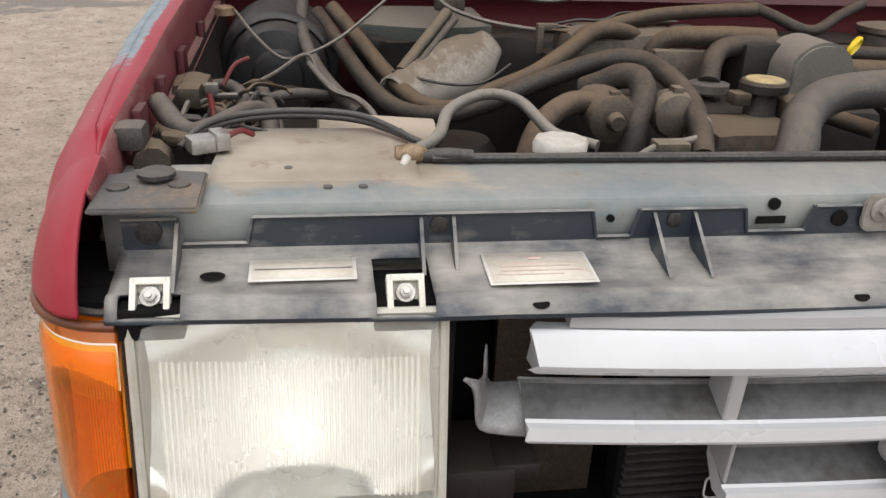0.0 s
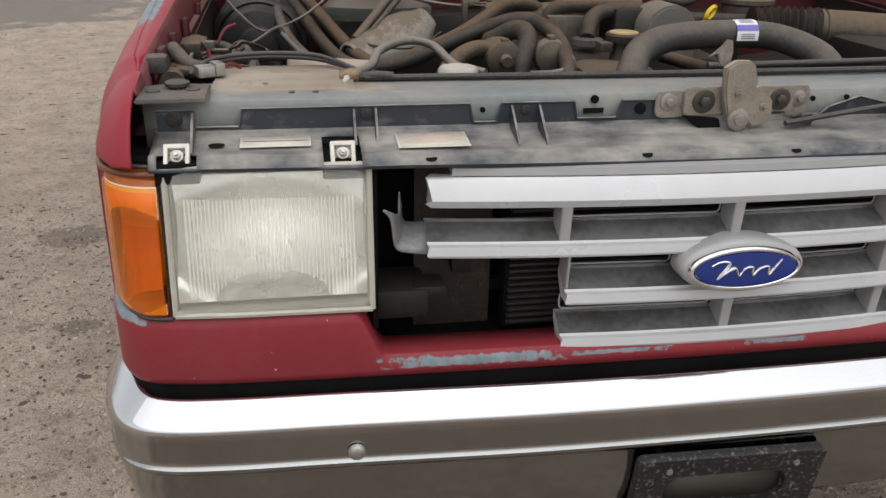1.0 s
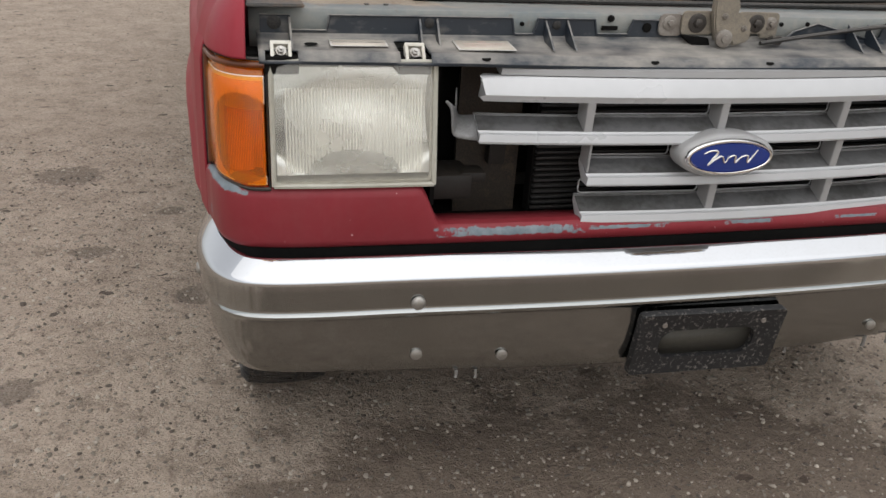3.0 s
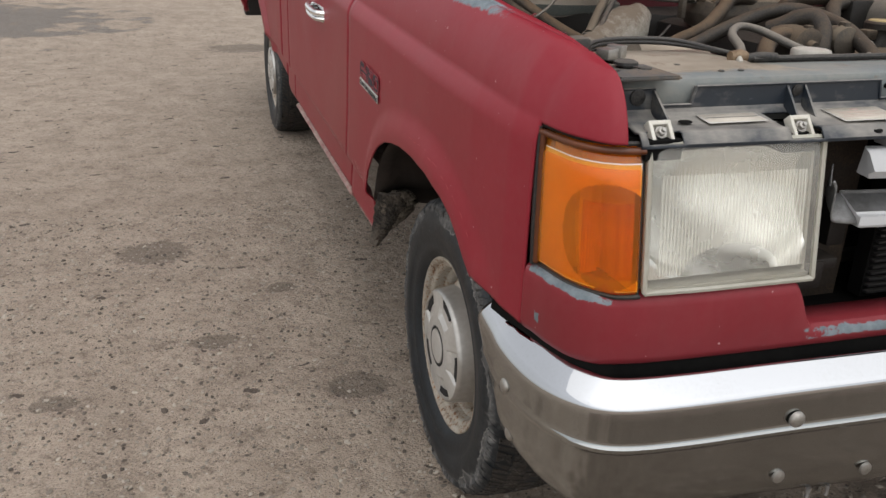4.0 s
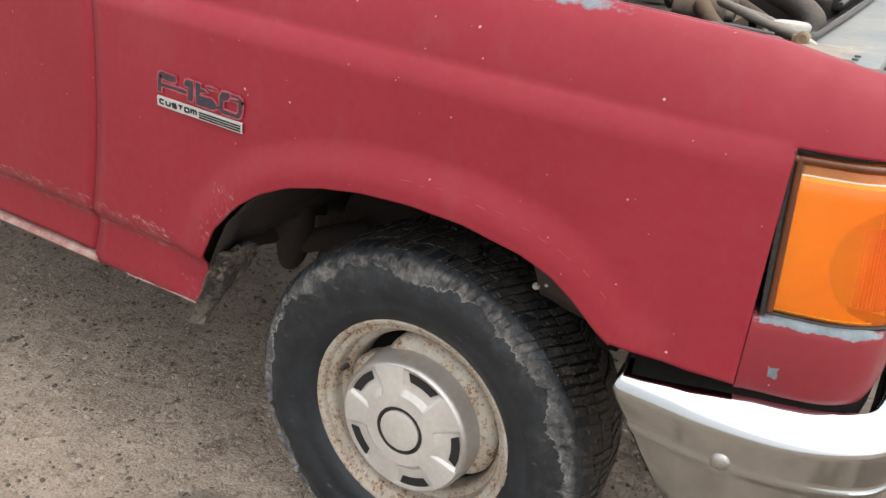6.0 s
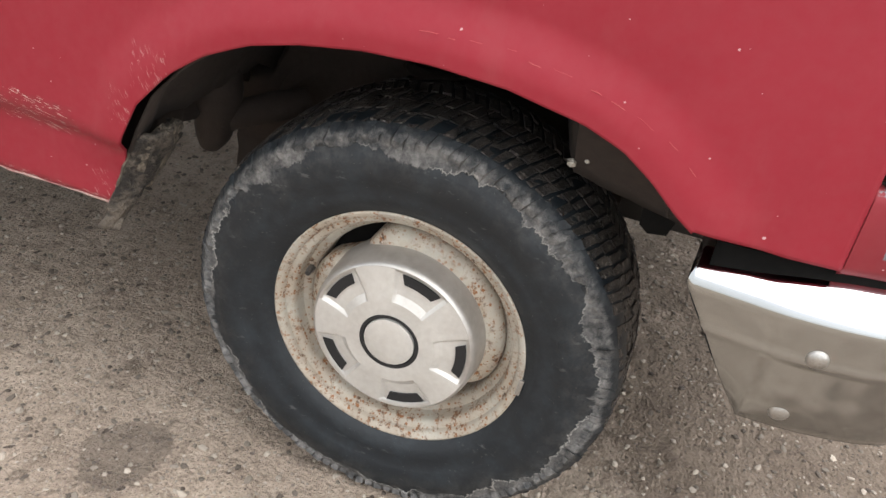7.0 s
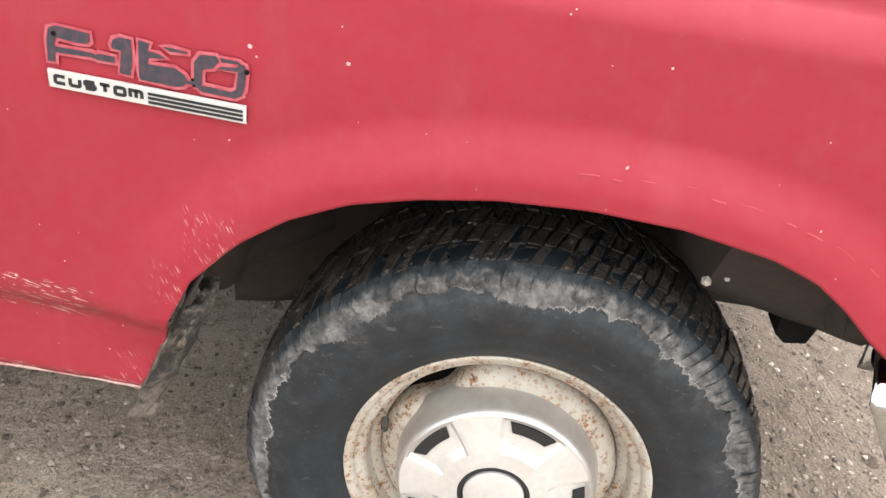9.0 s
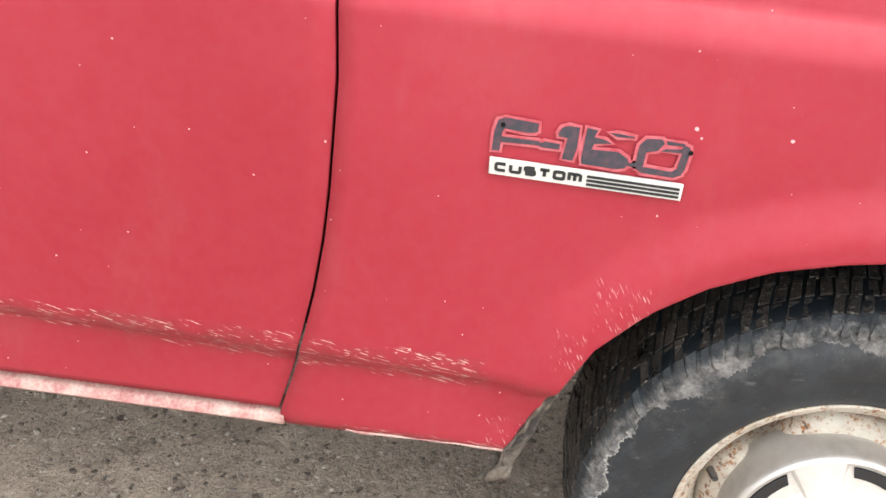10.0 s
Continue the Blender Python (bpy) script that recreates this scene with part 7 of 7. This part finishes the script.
def wheelhouse(s):
    bm = bmesh.new()
    pts = [(y + (0.004 if y < 0.8 else -0.006), z + 0.006) for y, z in ARCH[:-1]]
    across = [(0.978, 0), (0.94, 0.012)] + [(0.92 - 0.02 * k, 0.018) for k in range(16)] + [(0.56, 0)]
    grid(bm, [[(s * x, y, z + d - (0.016 * noise.noise((x * 14, y * 11, 2.0)) + 0.008 * noise.noise((x * 40, y * 34, 7.0)) - 0.008 if 0.57 < x < 0.93 else 0)) for x, d in across] for y, z in pts])
    grid(bm, [[(s * (0.56 + 0.03 * noise.noise((y * 9, k * 0.9, 4.0))), y, z + (lerp([(0.6, 0.50), (0.9, 0.42), (1.2, 0.33)], y) - z) * k / 8) for k in range(9)] for y, z in pts[3:] + [(pts[-1][0] + 0.07, pts[-1][1])]])
    back = pts[-1][0]
    grid(bm, [[(s * (0.56 + 0.38 * u), back + 0.050 + 0.03 * noise.noise((u * 5, k * 0.8, 9.0)), 0.68 - 0.030 * k + 0.012 * noise.noise((u * 7, 3.0, k))) for k in range(6)] for u in [m / 12 for m in range(13)]])
    solid(part("wheel_liner", bm, "liner", truck, "muddy dark wheel arch liner", 60, False), 0.004)
    # ragged lower front edge of the liner
    bm = bmesh.new()
    rng = random.Random(3)
    grid(bm, [[(s * x, 0.445 + 0.02 * math.sin(x * 30), 0.73), (s * x, 0.440, 0.672 + rng.uniform(-0.012, 0.010))] for x in [0.60 + 0.02 * i for i in range(18)]])
    solid(part("liner_edge", bm, "liner", truck, raised=False), 0.005)
    # flat splash panel hanging inside the front of the arch, and a bracket below it
    bm = bmesh.new()
    rows = []
    for i in range(13):
        y = 0.37 + 0.24 * i / 12
        zt, zb = lerp([(q, h) for q, h in ARCH], max(y, 0.409)) + 0.004, 0.536 + 0.223 * y
        rows.append([(s * (0.935 - 0.085 * k / 6 - 4.0 * max(0.0, y - 0.574)), y, zt + (zb - zt) * k / 6 + 0.003 * noise.noise((y * 22, k, 1.0))) for k in range(7)])
    grid(bm, rows)
    solid(part("splash_panel", bm, "liner", truck, "flat brown splash panel inside the arch", 60, False), 0.003)
    bm = bmesh.new()
    prism(bm, [(0.416, 0.652), (0.470, 0.652), (0.468, 0.612), (0.455, 0.602), (0.430, 0.606)], min(s * 0.80, s * 0.845), max(s * 0.80, s * 0.845), "x")
    part("bracket", bm, "void_black", truck, "dark bracket under the splash panel", raised=False)
    # torn mud flap behind the arch: a narrow speckled strip with a lobe of dried mud inside it
    bm = bmesh.new()
    width = [(0, 0.07), (0.25, 0.10), (0.5, 0.075), (0.65, 0.05), (0.85, 0.032), (1, 0.008)]
    rows = []
    for i in range(22):
        f = i / 21
        z, y, w = 0.594 - 0.172 * f, 1.168 + 0.074 * f, lerp(width, f) + 0.008 * noise.noise((i * 0.9, 1, 1))
        rows.append([(s * (0.966 - w * u), y - 0.022 * math.sin(u * math.pi) + 0.006 * noise.noise((u * 4, z * 30, 3)), z + 0.004 * noise.noise((u * 5, i * 0.5, 5))) for u in [k / 12 for k in range(13)]])
    grid(bm, rows)
    solid(part("mud_flap", bm, "mud", truck, "torn dark mud flap speckled with dirt", 60, False), 0.008, 1)
    bm = bmesh.new()
    rows = []
    for i in range(15):
        f = i / 14
        half = 0.046 * lerp([(0, 0.5), (0.12, 0.95), (0.55, 1.0), (0.8, 0.6), (1, 0.12)], f) * (1 + 0.45 * noise.noise((i * 0.9, 2, 8)))
        rows.append([(s * (0.962 - 0.046 - half * 0.1 + half * v), 1.150 + 0.045 * f - 0.008 * (1 - v * v) + 0.005 * noise.noise((v * 5, f * 6, 2)), 0.594 - 0.112 * f + 0.006 * noise.noise((v * 4, f * 4, 6))) for v in [-1 + k / 5 for k in range(11)]])
    grid(bm, rows)
    solid(part("dried_mud", bm, "mud_dry", truck, "tan lobe of dried mud inside the arch", 60, False), 0.010, 1)
    # body mount hanging behind the wheel
    bm = bmesh.new()
    tube(bm, [(s * 0.70, 1.215, 0.62), (s * 0.70, 1.205, 0.56), (s * 0.695, 1.212, 0.50), (s * 0.69, 1.226, 0.452)], [0.05, 0.044, 0.036, 0.018], 14, 5, wobble=0.3)
    tube(bm, [(s * 0.60, 1.08, 0.545), (s * 0.65, 1.14, 0.53), (s * 0.69, 1.19, 0.515)], 0.026, 12, 4, wobble=0.2)
    part("body_mount", bm, "liner", truck, "muddy brown body mount", 50, False)


def worn_edges(s):
    rng = random.Random(11)
    line = [(s * (0.972 - 0.004 * (k % 2)), 1.163 + 0.076 * k / 12 + rng.uniform(-0.002, 0.002), 0.598 - 0.176 * k / 12) for k in range(13)]
    bm = bmesh.new()
    tube(bm, line, [0.0008 + rng.uniform(0, 0.0024) for k in range(13)], 6, 3, wobble=0.4)
    part("flap_edge", bm, "cast_light", truck, "pale worn edge of the torn flap", raised=False)
    bm = bmesh.new()
    tube(bm, [(s * 0.9645, 1.215 + 0.021 * k, 0.4675 + rng.uniform(-0.0015, 0.001)) for k in range(11)], [0.0008 + rng.uniform(0, 0.0018) for k in range(11)], 6, 3, wobble=0.4)
    part("worn_lower_edge", bm, "sill", truck, "pale chipped lower edge", raised=False)


def lip_scratches(s):
    """Broken hairline scratches along the crest of the arch lip."""
    rng = random.Random(21)
    y, n = 0.445, 0
    while y < 0.76:
        length = rng.uniform(0.006, 0.024)
        off, wide = 0.030 + rng.uniform(-0.004, 0.004), rng.uniform(0.00018, 0.0005)
        rows = []
        for k in range(5):
            yy = y + length * k / 4
            z = lerp(ARCH, yy)
            slope = (lerp(ARCH, yy + 0.01) - lerp(ARCH, yy - 0.01)) / 0.02
            up = Vector((-slope, 1.0)).normalized()
            row = []
            for d in (off - wide, off + wide):
                py, pz = yy + up.x * d, z + up.y * d + 0.0002 * math.sin(k * 2.1 + n)
                row.append((s * (side_point(py, pz, lerp(TOP, py), ARCH) + 0.0005), py, pz))
            rows.append(row)
        bm = bmesh.new()
        grid(bm, rows)
        solid(part("scratch", bm, "bare_scratch", truck, "pale hairline scratch on the arch lip"), 0.0003, 1)
        y += length + rng.uniform(0.004, 0.030)
        n += 1


lip_scratches(-1)
worn_edges(-1)
worn_edges(1)
wheelhouse(-1)
wheelhouse(1)
for x, y, z, r in ((-0.80, 0.79, 0.830, 0.006), (-0.865, 0.573, 0.688, 0.007), (-0.872, 0.553, 0.699, 0.0038)):
    bm = bmesh.new()
    bmesh.ops.create_icosphere(bm, subdivisions=1, radius=r)
    bmesh.ops.translate(bm, vec=(x, y, z - 0.006), verts=bm.verts[:])
    part("mud_lump", bm, "cap_white", truck, "pale dried mud lump", raised=False)


# ---- wheels: axis along x, outward is -x ----
def wheel(hub_z=0.343):
    bm = bmesh.new()
    barrel = [(0.09, 0.17), (0.06, 0.165), (0.0, 0.160), (-0.042, 0.163), (-0.050, 0.166), (-0.055, 0.173), (-0.057, 0.177), (-0.062, 0.179), (-0.072, 0.1795), (-0.079, 0.181), (-0.083, 0.185), (-0.084, 0.190), (-0.086, 0.193), (-0.091, 0.1945), (-0.095, 0.1965), (-0.098, 0.2005), (-0.0995, 0.2045), (-0.0985, 0.207), (-0.095, 0.207)]
    turned(bm, barrel, 72, closed=True)
    base = part("wheel", bm, "rim", truck, "cream steel wheel speckled with rust", 35, raised=False)
    bm = bmesh.new()

    def lobed(th):
        return 1.03 - 0.19 * max(0.0, math.cos(2 * (th - 0.84))) ** 5

    rows = []
    for a, r, k in ((-0.02, 0.157, 1), (-0.050, 0.158, 1), (-0.060, 0.154, 1), (-0.066, 0.145, 0.8), (-0.070, 0.135, 0.4), (-0.068, 0.122, 0)):
        rows.append([(a, r * (1 + (lobed(2 * math.pi * i / 72) - 1) * k) * math.cos(2 * math.pi * i / 72), r * (1 + (lobed(2 * math.pi * i / 72) - 1) * k) * math.sin(2 * math.pi * i / 72)) for i in range(72)])
    made = grid(bm, rows, True)
    cap(bm, made[-1])
    cap(bm, made[0])
    part("disc", bm, "rim", base, "rusty cream wheel disc", 50, raised=False)
    # Near-black disc paints the shade seen through the wheel's openings
    bm = bmesh.new()
    turned(bm, [(-0.01, 0.185), (-0.012, 0.1)], 32)
    part("drum", bm, "void_black", base, raised=False)
    # tyre
    prof = [(0.10, 0.205), (0.112, 0.24), (0.118, 0.28), (0.112, 0.318), (0.098, 0.340), (0.075, 0.3462), (0, 0.3485), (-0.075, 0.3462), (-0.098, 0.340), (-0.107, 0.328), (-0.113, 0.312), (-0.1165, 0.299), (-0.1175, 0.297), (-0.1185, 0.279), (-0.1175, 0.262), (-0.1165, 0.260), (-0.112, 0.238), (-0.1125, 0.234), (-0.106, 0.220), (-0.101, 0.212), (-0.096, 0.206)]
    bm = bmesh.new()
    turned(bm, prof, 120, closed=True)

    def squash(b):
        for v in b.verts:
            if v.co.z < -hub_z:
                v.co.x *= 1 + 0.35 * (-hub_z - v.co.z) / 0.03
                v.co.z = -hub_z
    squash(bm)
    tyre = part("tyre", bm, "tyre", base, "dark tyre with grey mud smeared round the shoulder", 50, raised=False)
    bm = bmesh.new()
    rng = random.Random(8)
    pitch = 60
    for i in range(pitch):
        th0 = 2 * math.pi * i / pitch
        for u0, u1, off, w, rr in ((-0.1135, -0.096, 0.0, 0.91, (0.326, 0.3425)), (-0.095, -0.064, 0.3, 0.90, (0.3435, 0.3495)), (-0.060, -0.024, 0.7, 0.91, (0.3497, 0.351)), (-0.020, 0.020, 0.1, 0.91, (0.3512, 0.3512)), (0.024, 0.060, 0.6, 0.91, (0.351, 0.3497)), (0.064, 0.095, 0.2, 0.90, (0.3495, 0.3435)), (0.096, 0.1135, 0.5, 0.91, (0.3425, 0.326))):
            s = 2 * math.pi / pitch
            skew = s * 0.3 * (1 if u0 < 0 else -1)
            for half in (0.0, 0.5):
                a0 = th0 + s * (off + half)
                lift = rng.uniform(-0.0025, 0.001)
                corners = []
                for u, r, sh in ((u0, rr[0], 0.0), (u1, rr[1], skew)):
                    for da in (0, (w * 0.5 - 0.08 - 0.03 * rng.random()) * s):
                        corners.append((u + rng.uniform(-0.0022, 0.0022), r + lift + rng.uniform(-0.0015, 0.001), a0 + da + sh + rng.uniform(-0.05, 0.05) * s))
                order = [0, 1, 3, 2]
                top = [bm.verts.new((corners[k][0], corners[k][1] * math.cos(corners[k][2]), corners[k][1] * math.sin(corners[k][2]))) for k in order]
                low = [bm.verts.new((corners[k][0] * 0.985, (corners[k][1] - 0.013) * math.cos(corners[k][2]), (corners[k][1] - 0.013) * math.sin(corners[k][2]))) for k in order]
                outer = 1 if abs(u0 + u1) / 2 > 0.1 else 0
                bm.faces.new(top).material_index = outer
                for k in range(4):
                    bm.faces.new((top[k], top[(k + 1) % 4], low[(k + 1) % 4], low[k])).material_index = outer
    squash(bm)
    part("tread", bm, ["tread", "tyre"], tyre, "wet gritty tread blocks", 30, raised=False)
    # hub cap
    bm = bmesh.new()
    turned(bm, [(-0.056, 0.140), (-0.062, 0.1395), (-0.098, 0.1345), (-0.110, 0.1335), (-0.117, 0.1315), (-0.1205, 0.1275), (-0.119, 0.123)], 72, closed=True)
    hub = part("hubcap", bm, "hubcap_side", base, "silver hubcap with five dark slots", 40, raised=False)
    hub.location.x = 0.005
    bm = bmesh.new()
    n = 120
    rows = []
    for r, a in ((0.1280, -0.1200), (0.122, -0.1210), (0.099, -0.1230), (0.084, -0.1255), (0.073, -0.1275), (0.055, -0.128), (0.0480, -0.128)):
        row = []
        for i in range(n):
            th = 2 * math.pi * i / n
            ph = ((th * 5 / (2 * math.pi)) % 1.0) - 0.5
            dip = 0.006 * max(0.0, min(1.0, (0.30 - abs(ph)) / 0.05)) if 0.083 < r < 0.123 else 0.0
            row.append((a + dip, r * math.cos(th), r * math.sin(th)))
        rows.append(row)
    made = grid(bm, rows, True)
    part("face", bm, "hubcap", hub, "matt silver face", 25, raised=False)
    slot = bmesh.new()
    arc = [math.radians(-15.5 + 31 * i / 6) for i in range(7)]
    out = [(0.1195 * math.cos(a), 0.1195 * math.sin(a)) for a in arc]
    inn = [(0.1035 * math.cos(a * 0.82), 0.1035 * math.sin(a * 0.82)) for a in reversed(arc)]
    prism(slot, out + inn, -0.1190, -0.1165, "x")
    for k in range(5):
        if k == 0:
            first = part("slot", slot, "badge_ink", hub, raised=False)
            o = first
        else:
            o = new("slot", first.data)
            o.parent = hub
        o.matrix_basis = Matrix.Rotation(2 * math.pi * (k + 0.5) / 5, 4, "X")
    bm = bmesh.new()
    turned(bm, [(-0.124, 0.0488), (-0.1285, 0.0483), (-0.129, 0.0435), (-0.125, 0.0405)], 48, closed=True)
    part("centre_ring", bm, "badge_ink", hub, "black ring", raised=False)
    bm = bmesh.new()
    turned(bm, [(-0.123, 0.0412), (-0.1295, 0.0402), (-0.1305, 0.037), (-0.1315, 0.023), (-0.132, 0.008)], 48)
    part("centre_cap", bm, "hubcap", hub, "plain silver centre cap", raised=False)
    bm = bmesh.new()
    tube(bm, [(-0.07, 0.158, 0.05), (-0.082, 0.157, 0.052), (-0.092, 0.155, 0.053)], [0.006, 0.0055, 0.0045], 8, 3)
    part("valve_stem", bm, "rubber_black", base, raised=False)
    bm = bmesh.new()
    box(bm, (-0.0995, 0.2065 * math.cos(3.25), 0.2065 * math.sin(3.25)), (0.006, 0.008, 0.03), Matrix.Rotation(3.25, 4, "X"), 0.002)
    part("balance_weight", bm, "steel", base, raised=False)
    return base


w0 = wheel()


def wheel_copy(m):
    made = {}
    for o in (w0, *w0.children_recursive):
        made[o] = o.copy()
        scene.collection.objects.link(made[o])
        made[o].parent = made.get(o.parent, truck)
    made[w0].matrix_basis = m
    return made[w0]


SPIN = radians(0)
wheel_copy(pose(0.797, 0.772, 0.343, 0, 0, 180))
wheel_copy(pose(-0.79, 4.1, 0.343, 70, 0, 0))
wheel_copy(pose(0.79, 4.1, 0.343, 0, 0, 180))
w0.matrix_basis = pose(-0.797, 0.772, 0.343, math.degrees(SPIN), 0, 0)

# ---- badge on the fender ----
bm = bmesh.new()
XB = -0.9895


def on_badge(u, v):
    """u along the plate towards the front, v up from its lower edge, in metres."""
    return (1.2755 - u, 0.8535 + v - 0.0434 * u)


grid(bm, [[(XB - d, *on_badge(u, v)) for d, v in ((0, 0.0), (0.003, 0.001), (0.003, 0.018), (0, 0.019))] for u in (0, 0.002, 0.1, 0.195, 0.197)])
badge = solid(part("trim_badge", bm, "badge_white", truck, "silver and black trim plate under dark glue residue", raised=False), 0.0012)


def badge_bar(name, material, pts, lift, thick=0.0008):
    b = bmesh.new()
    prism(b, [on_badge(u, v) for u, v in pts], XB - lift, XB - lift - thick, "x")
    return part(name, b, material, badge, "", 0, False)


for v in (0.0032, 0.0075, 0.0118):
    badge_bar("stripe", "badge_ink", [(0.100, v), (0.194, v), (0.194, v + 0.0026), (0.100, v + 0.0026)], 0.0031)
b = bmesh.new()
word_strokes(b, "CUSTOM", 0.0130, 0.0104, 0.0020, 0.0034, lambda u, v, d: (XB - 0.0030 - d, *on_badge(0.0055 + u, 0.0046 + v)), 0.0006)
part("letters", b, "badge_ink", badge, "black square letters CUSTOM", 0, False)


def residue(pts):
    """A dark remnant of a lost character with its pale halo; outline in millimetres along and up the plate."""
    pts = [(u * 0.965 / 1000, v / 1000) for u, v in pts]
    wide = []
    for (a, b), (c, d), (e, f) in zip(pts[-1:] + pts[:-1], pts, pts[1:] + pts[:1]):
        n0, n1 = Vector((b - d, c - a)).normalized(), Vector((d - f, e - c)).normalized()
        out = (n0 + n1).normalized() if (n0 + n1).length > 0.2 else n0
        wide.append((c + out.x * 0.0034, d + out.y * 0.0034))
    lift = 0.0002 + 0.00004 * (round(pts[0][0] * 1000) % 7)
    badge_bar("residue_halo", "ghost", wide, lift, 0.0002)
    badge_bar("residue", "glue", pts, 0.0008 + lift, 0.0003)


# clockwise outlines: the stem, the arms and the dash, the stroke, then the broken round forms
residue([(1, 26), (2, 47), (5, 59), (12, 62.5), (13, 53), (10, 46), (9, 26.5)])
residue([(12.6, 62.5), (47, 61), (47, 53), (44, 50.5), (33, 49.5), (12.6, 51)])
residue([(10, 42), (48, 42.5), (52, 41), (55, 43), (71, 42.5), (71, 36.5), (53, 36.5), (48, 38), (10, 36)])
residue([(68, 54), (71, 60), (78, 63), (89, 62.5), (89, 42), (86, 27), (75, 27.5), (78, 50), (69, 50.5)])
residue([(96.5, 63.5), (108, 62.5), (105, 55), (117, 53.5), (124, 50.5), (106, 48), (104, 41.5), (95, 25.5), (95, 34)])
residue([(97, 36), (102, 41.5), (132, 43), (142, 37.5), (145, 32), (140, 26.5), (132, 24.5), (96, 25)])
residue([(120, 61.5), (128, 62), (146, 61), (146, 59.5), (128, 58.5)])
residue([(144, 33), (151, 34), (151, 30), (144, 29.5)])
residue([(151, 32), (152, 53), (158, 61), (174, 62.5), (177, 58.5), (171, 50), (160, 47), (159, 31), (162, 30), (152, 28.5)])
residue([(152, 28.5), (161, 31), (189, 30), (195, 34.5), (200, 28), (192, 24), (158, 24.5)])
residue([(178, 61.5), (197, 61), (198, 58.5), (180, 57.5)])
residue([(194, 34.5), (196, 51), (174, 50), (179, 53), (195, 55), (197, 59.5), (203, 58), (204, 52), (202, 34), (199, 28)])
for u, v in ((0.010, 0.0545), (0.1975, 0.0525)):
    b = bmesh.new()
    turned(b, [(XB - 0.0008, 0.0026), (XB - 0.0022, 0.0024)], 10, (0, *on_badge(u, v)), "x")
    part("rivet_hole", b, "void_black", badge, raised=False)
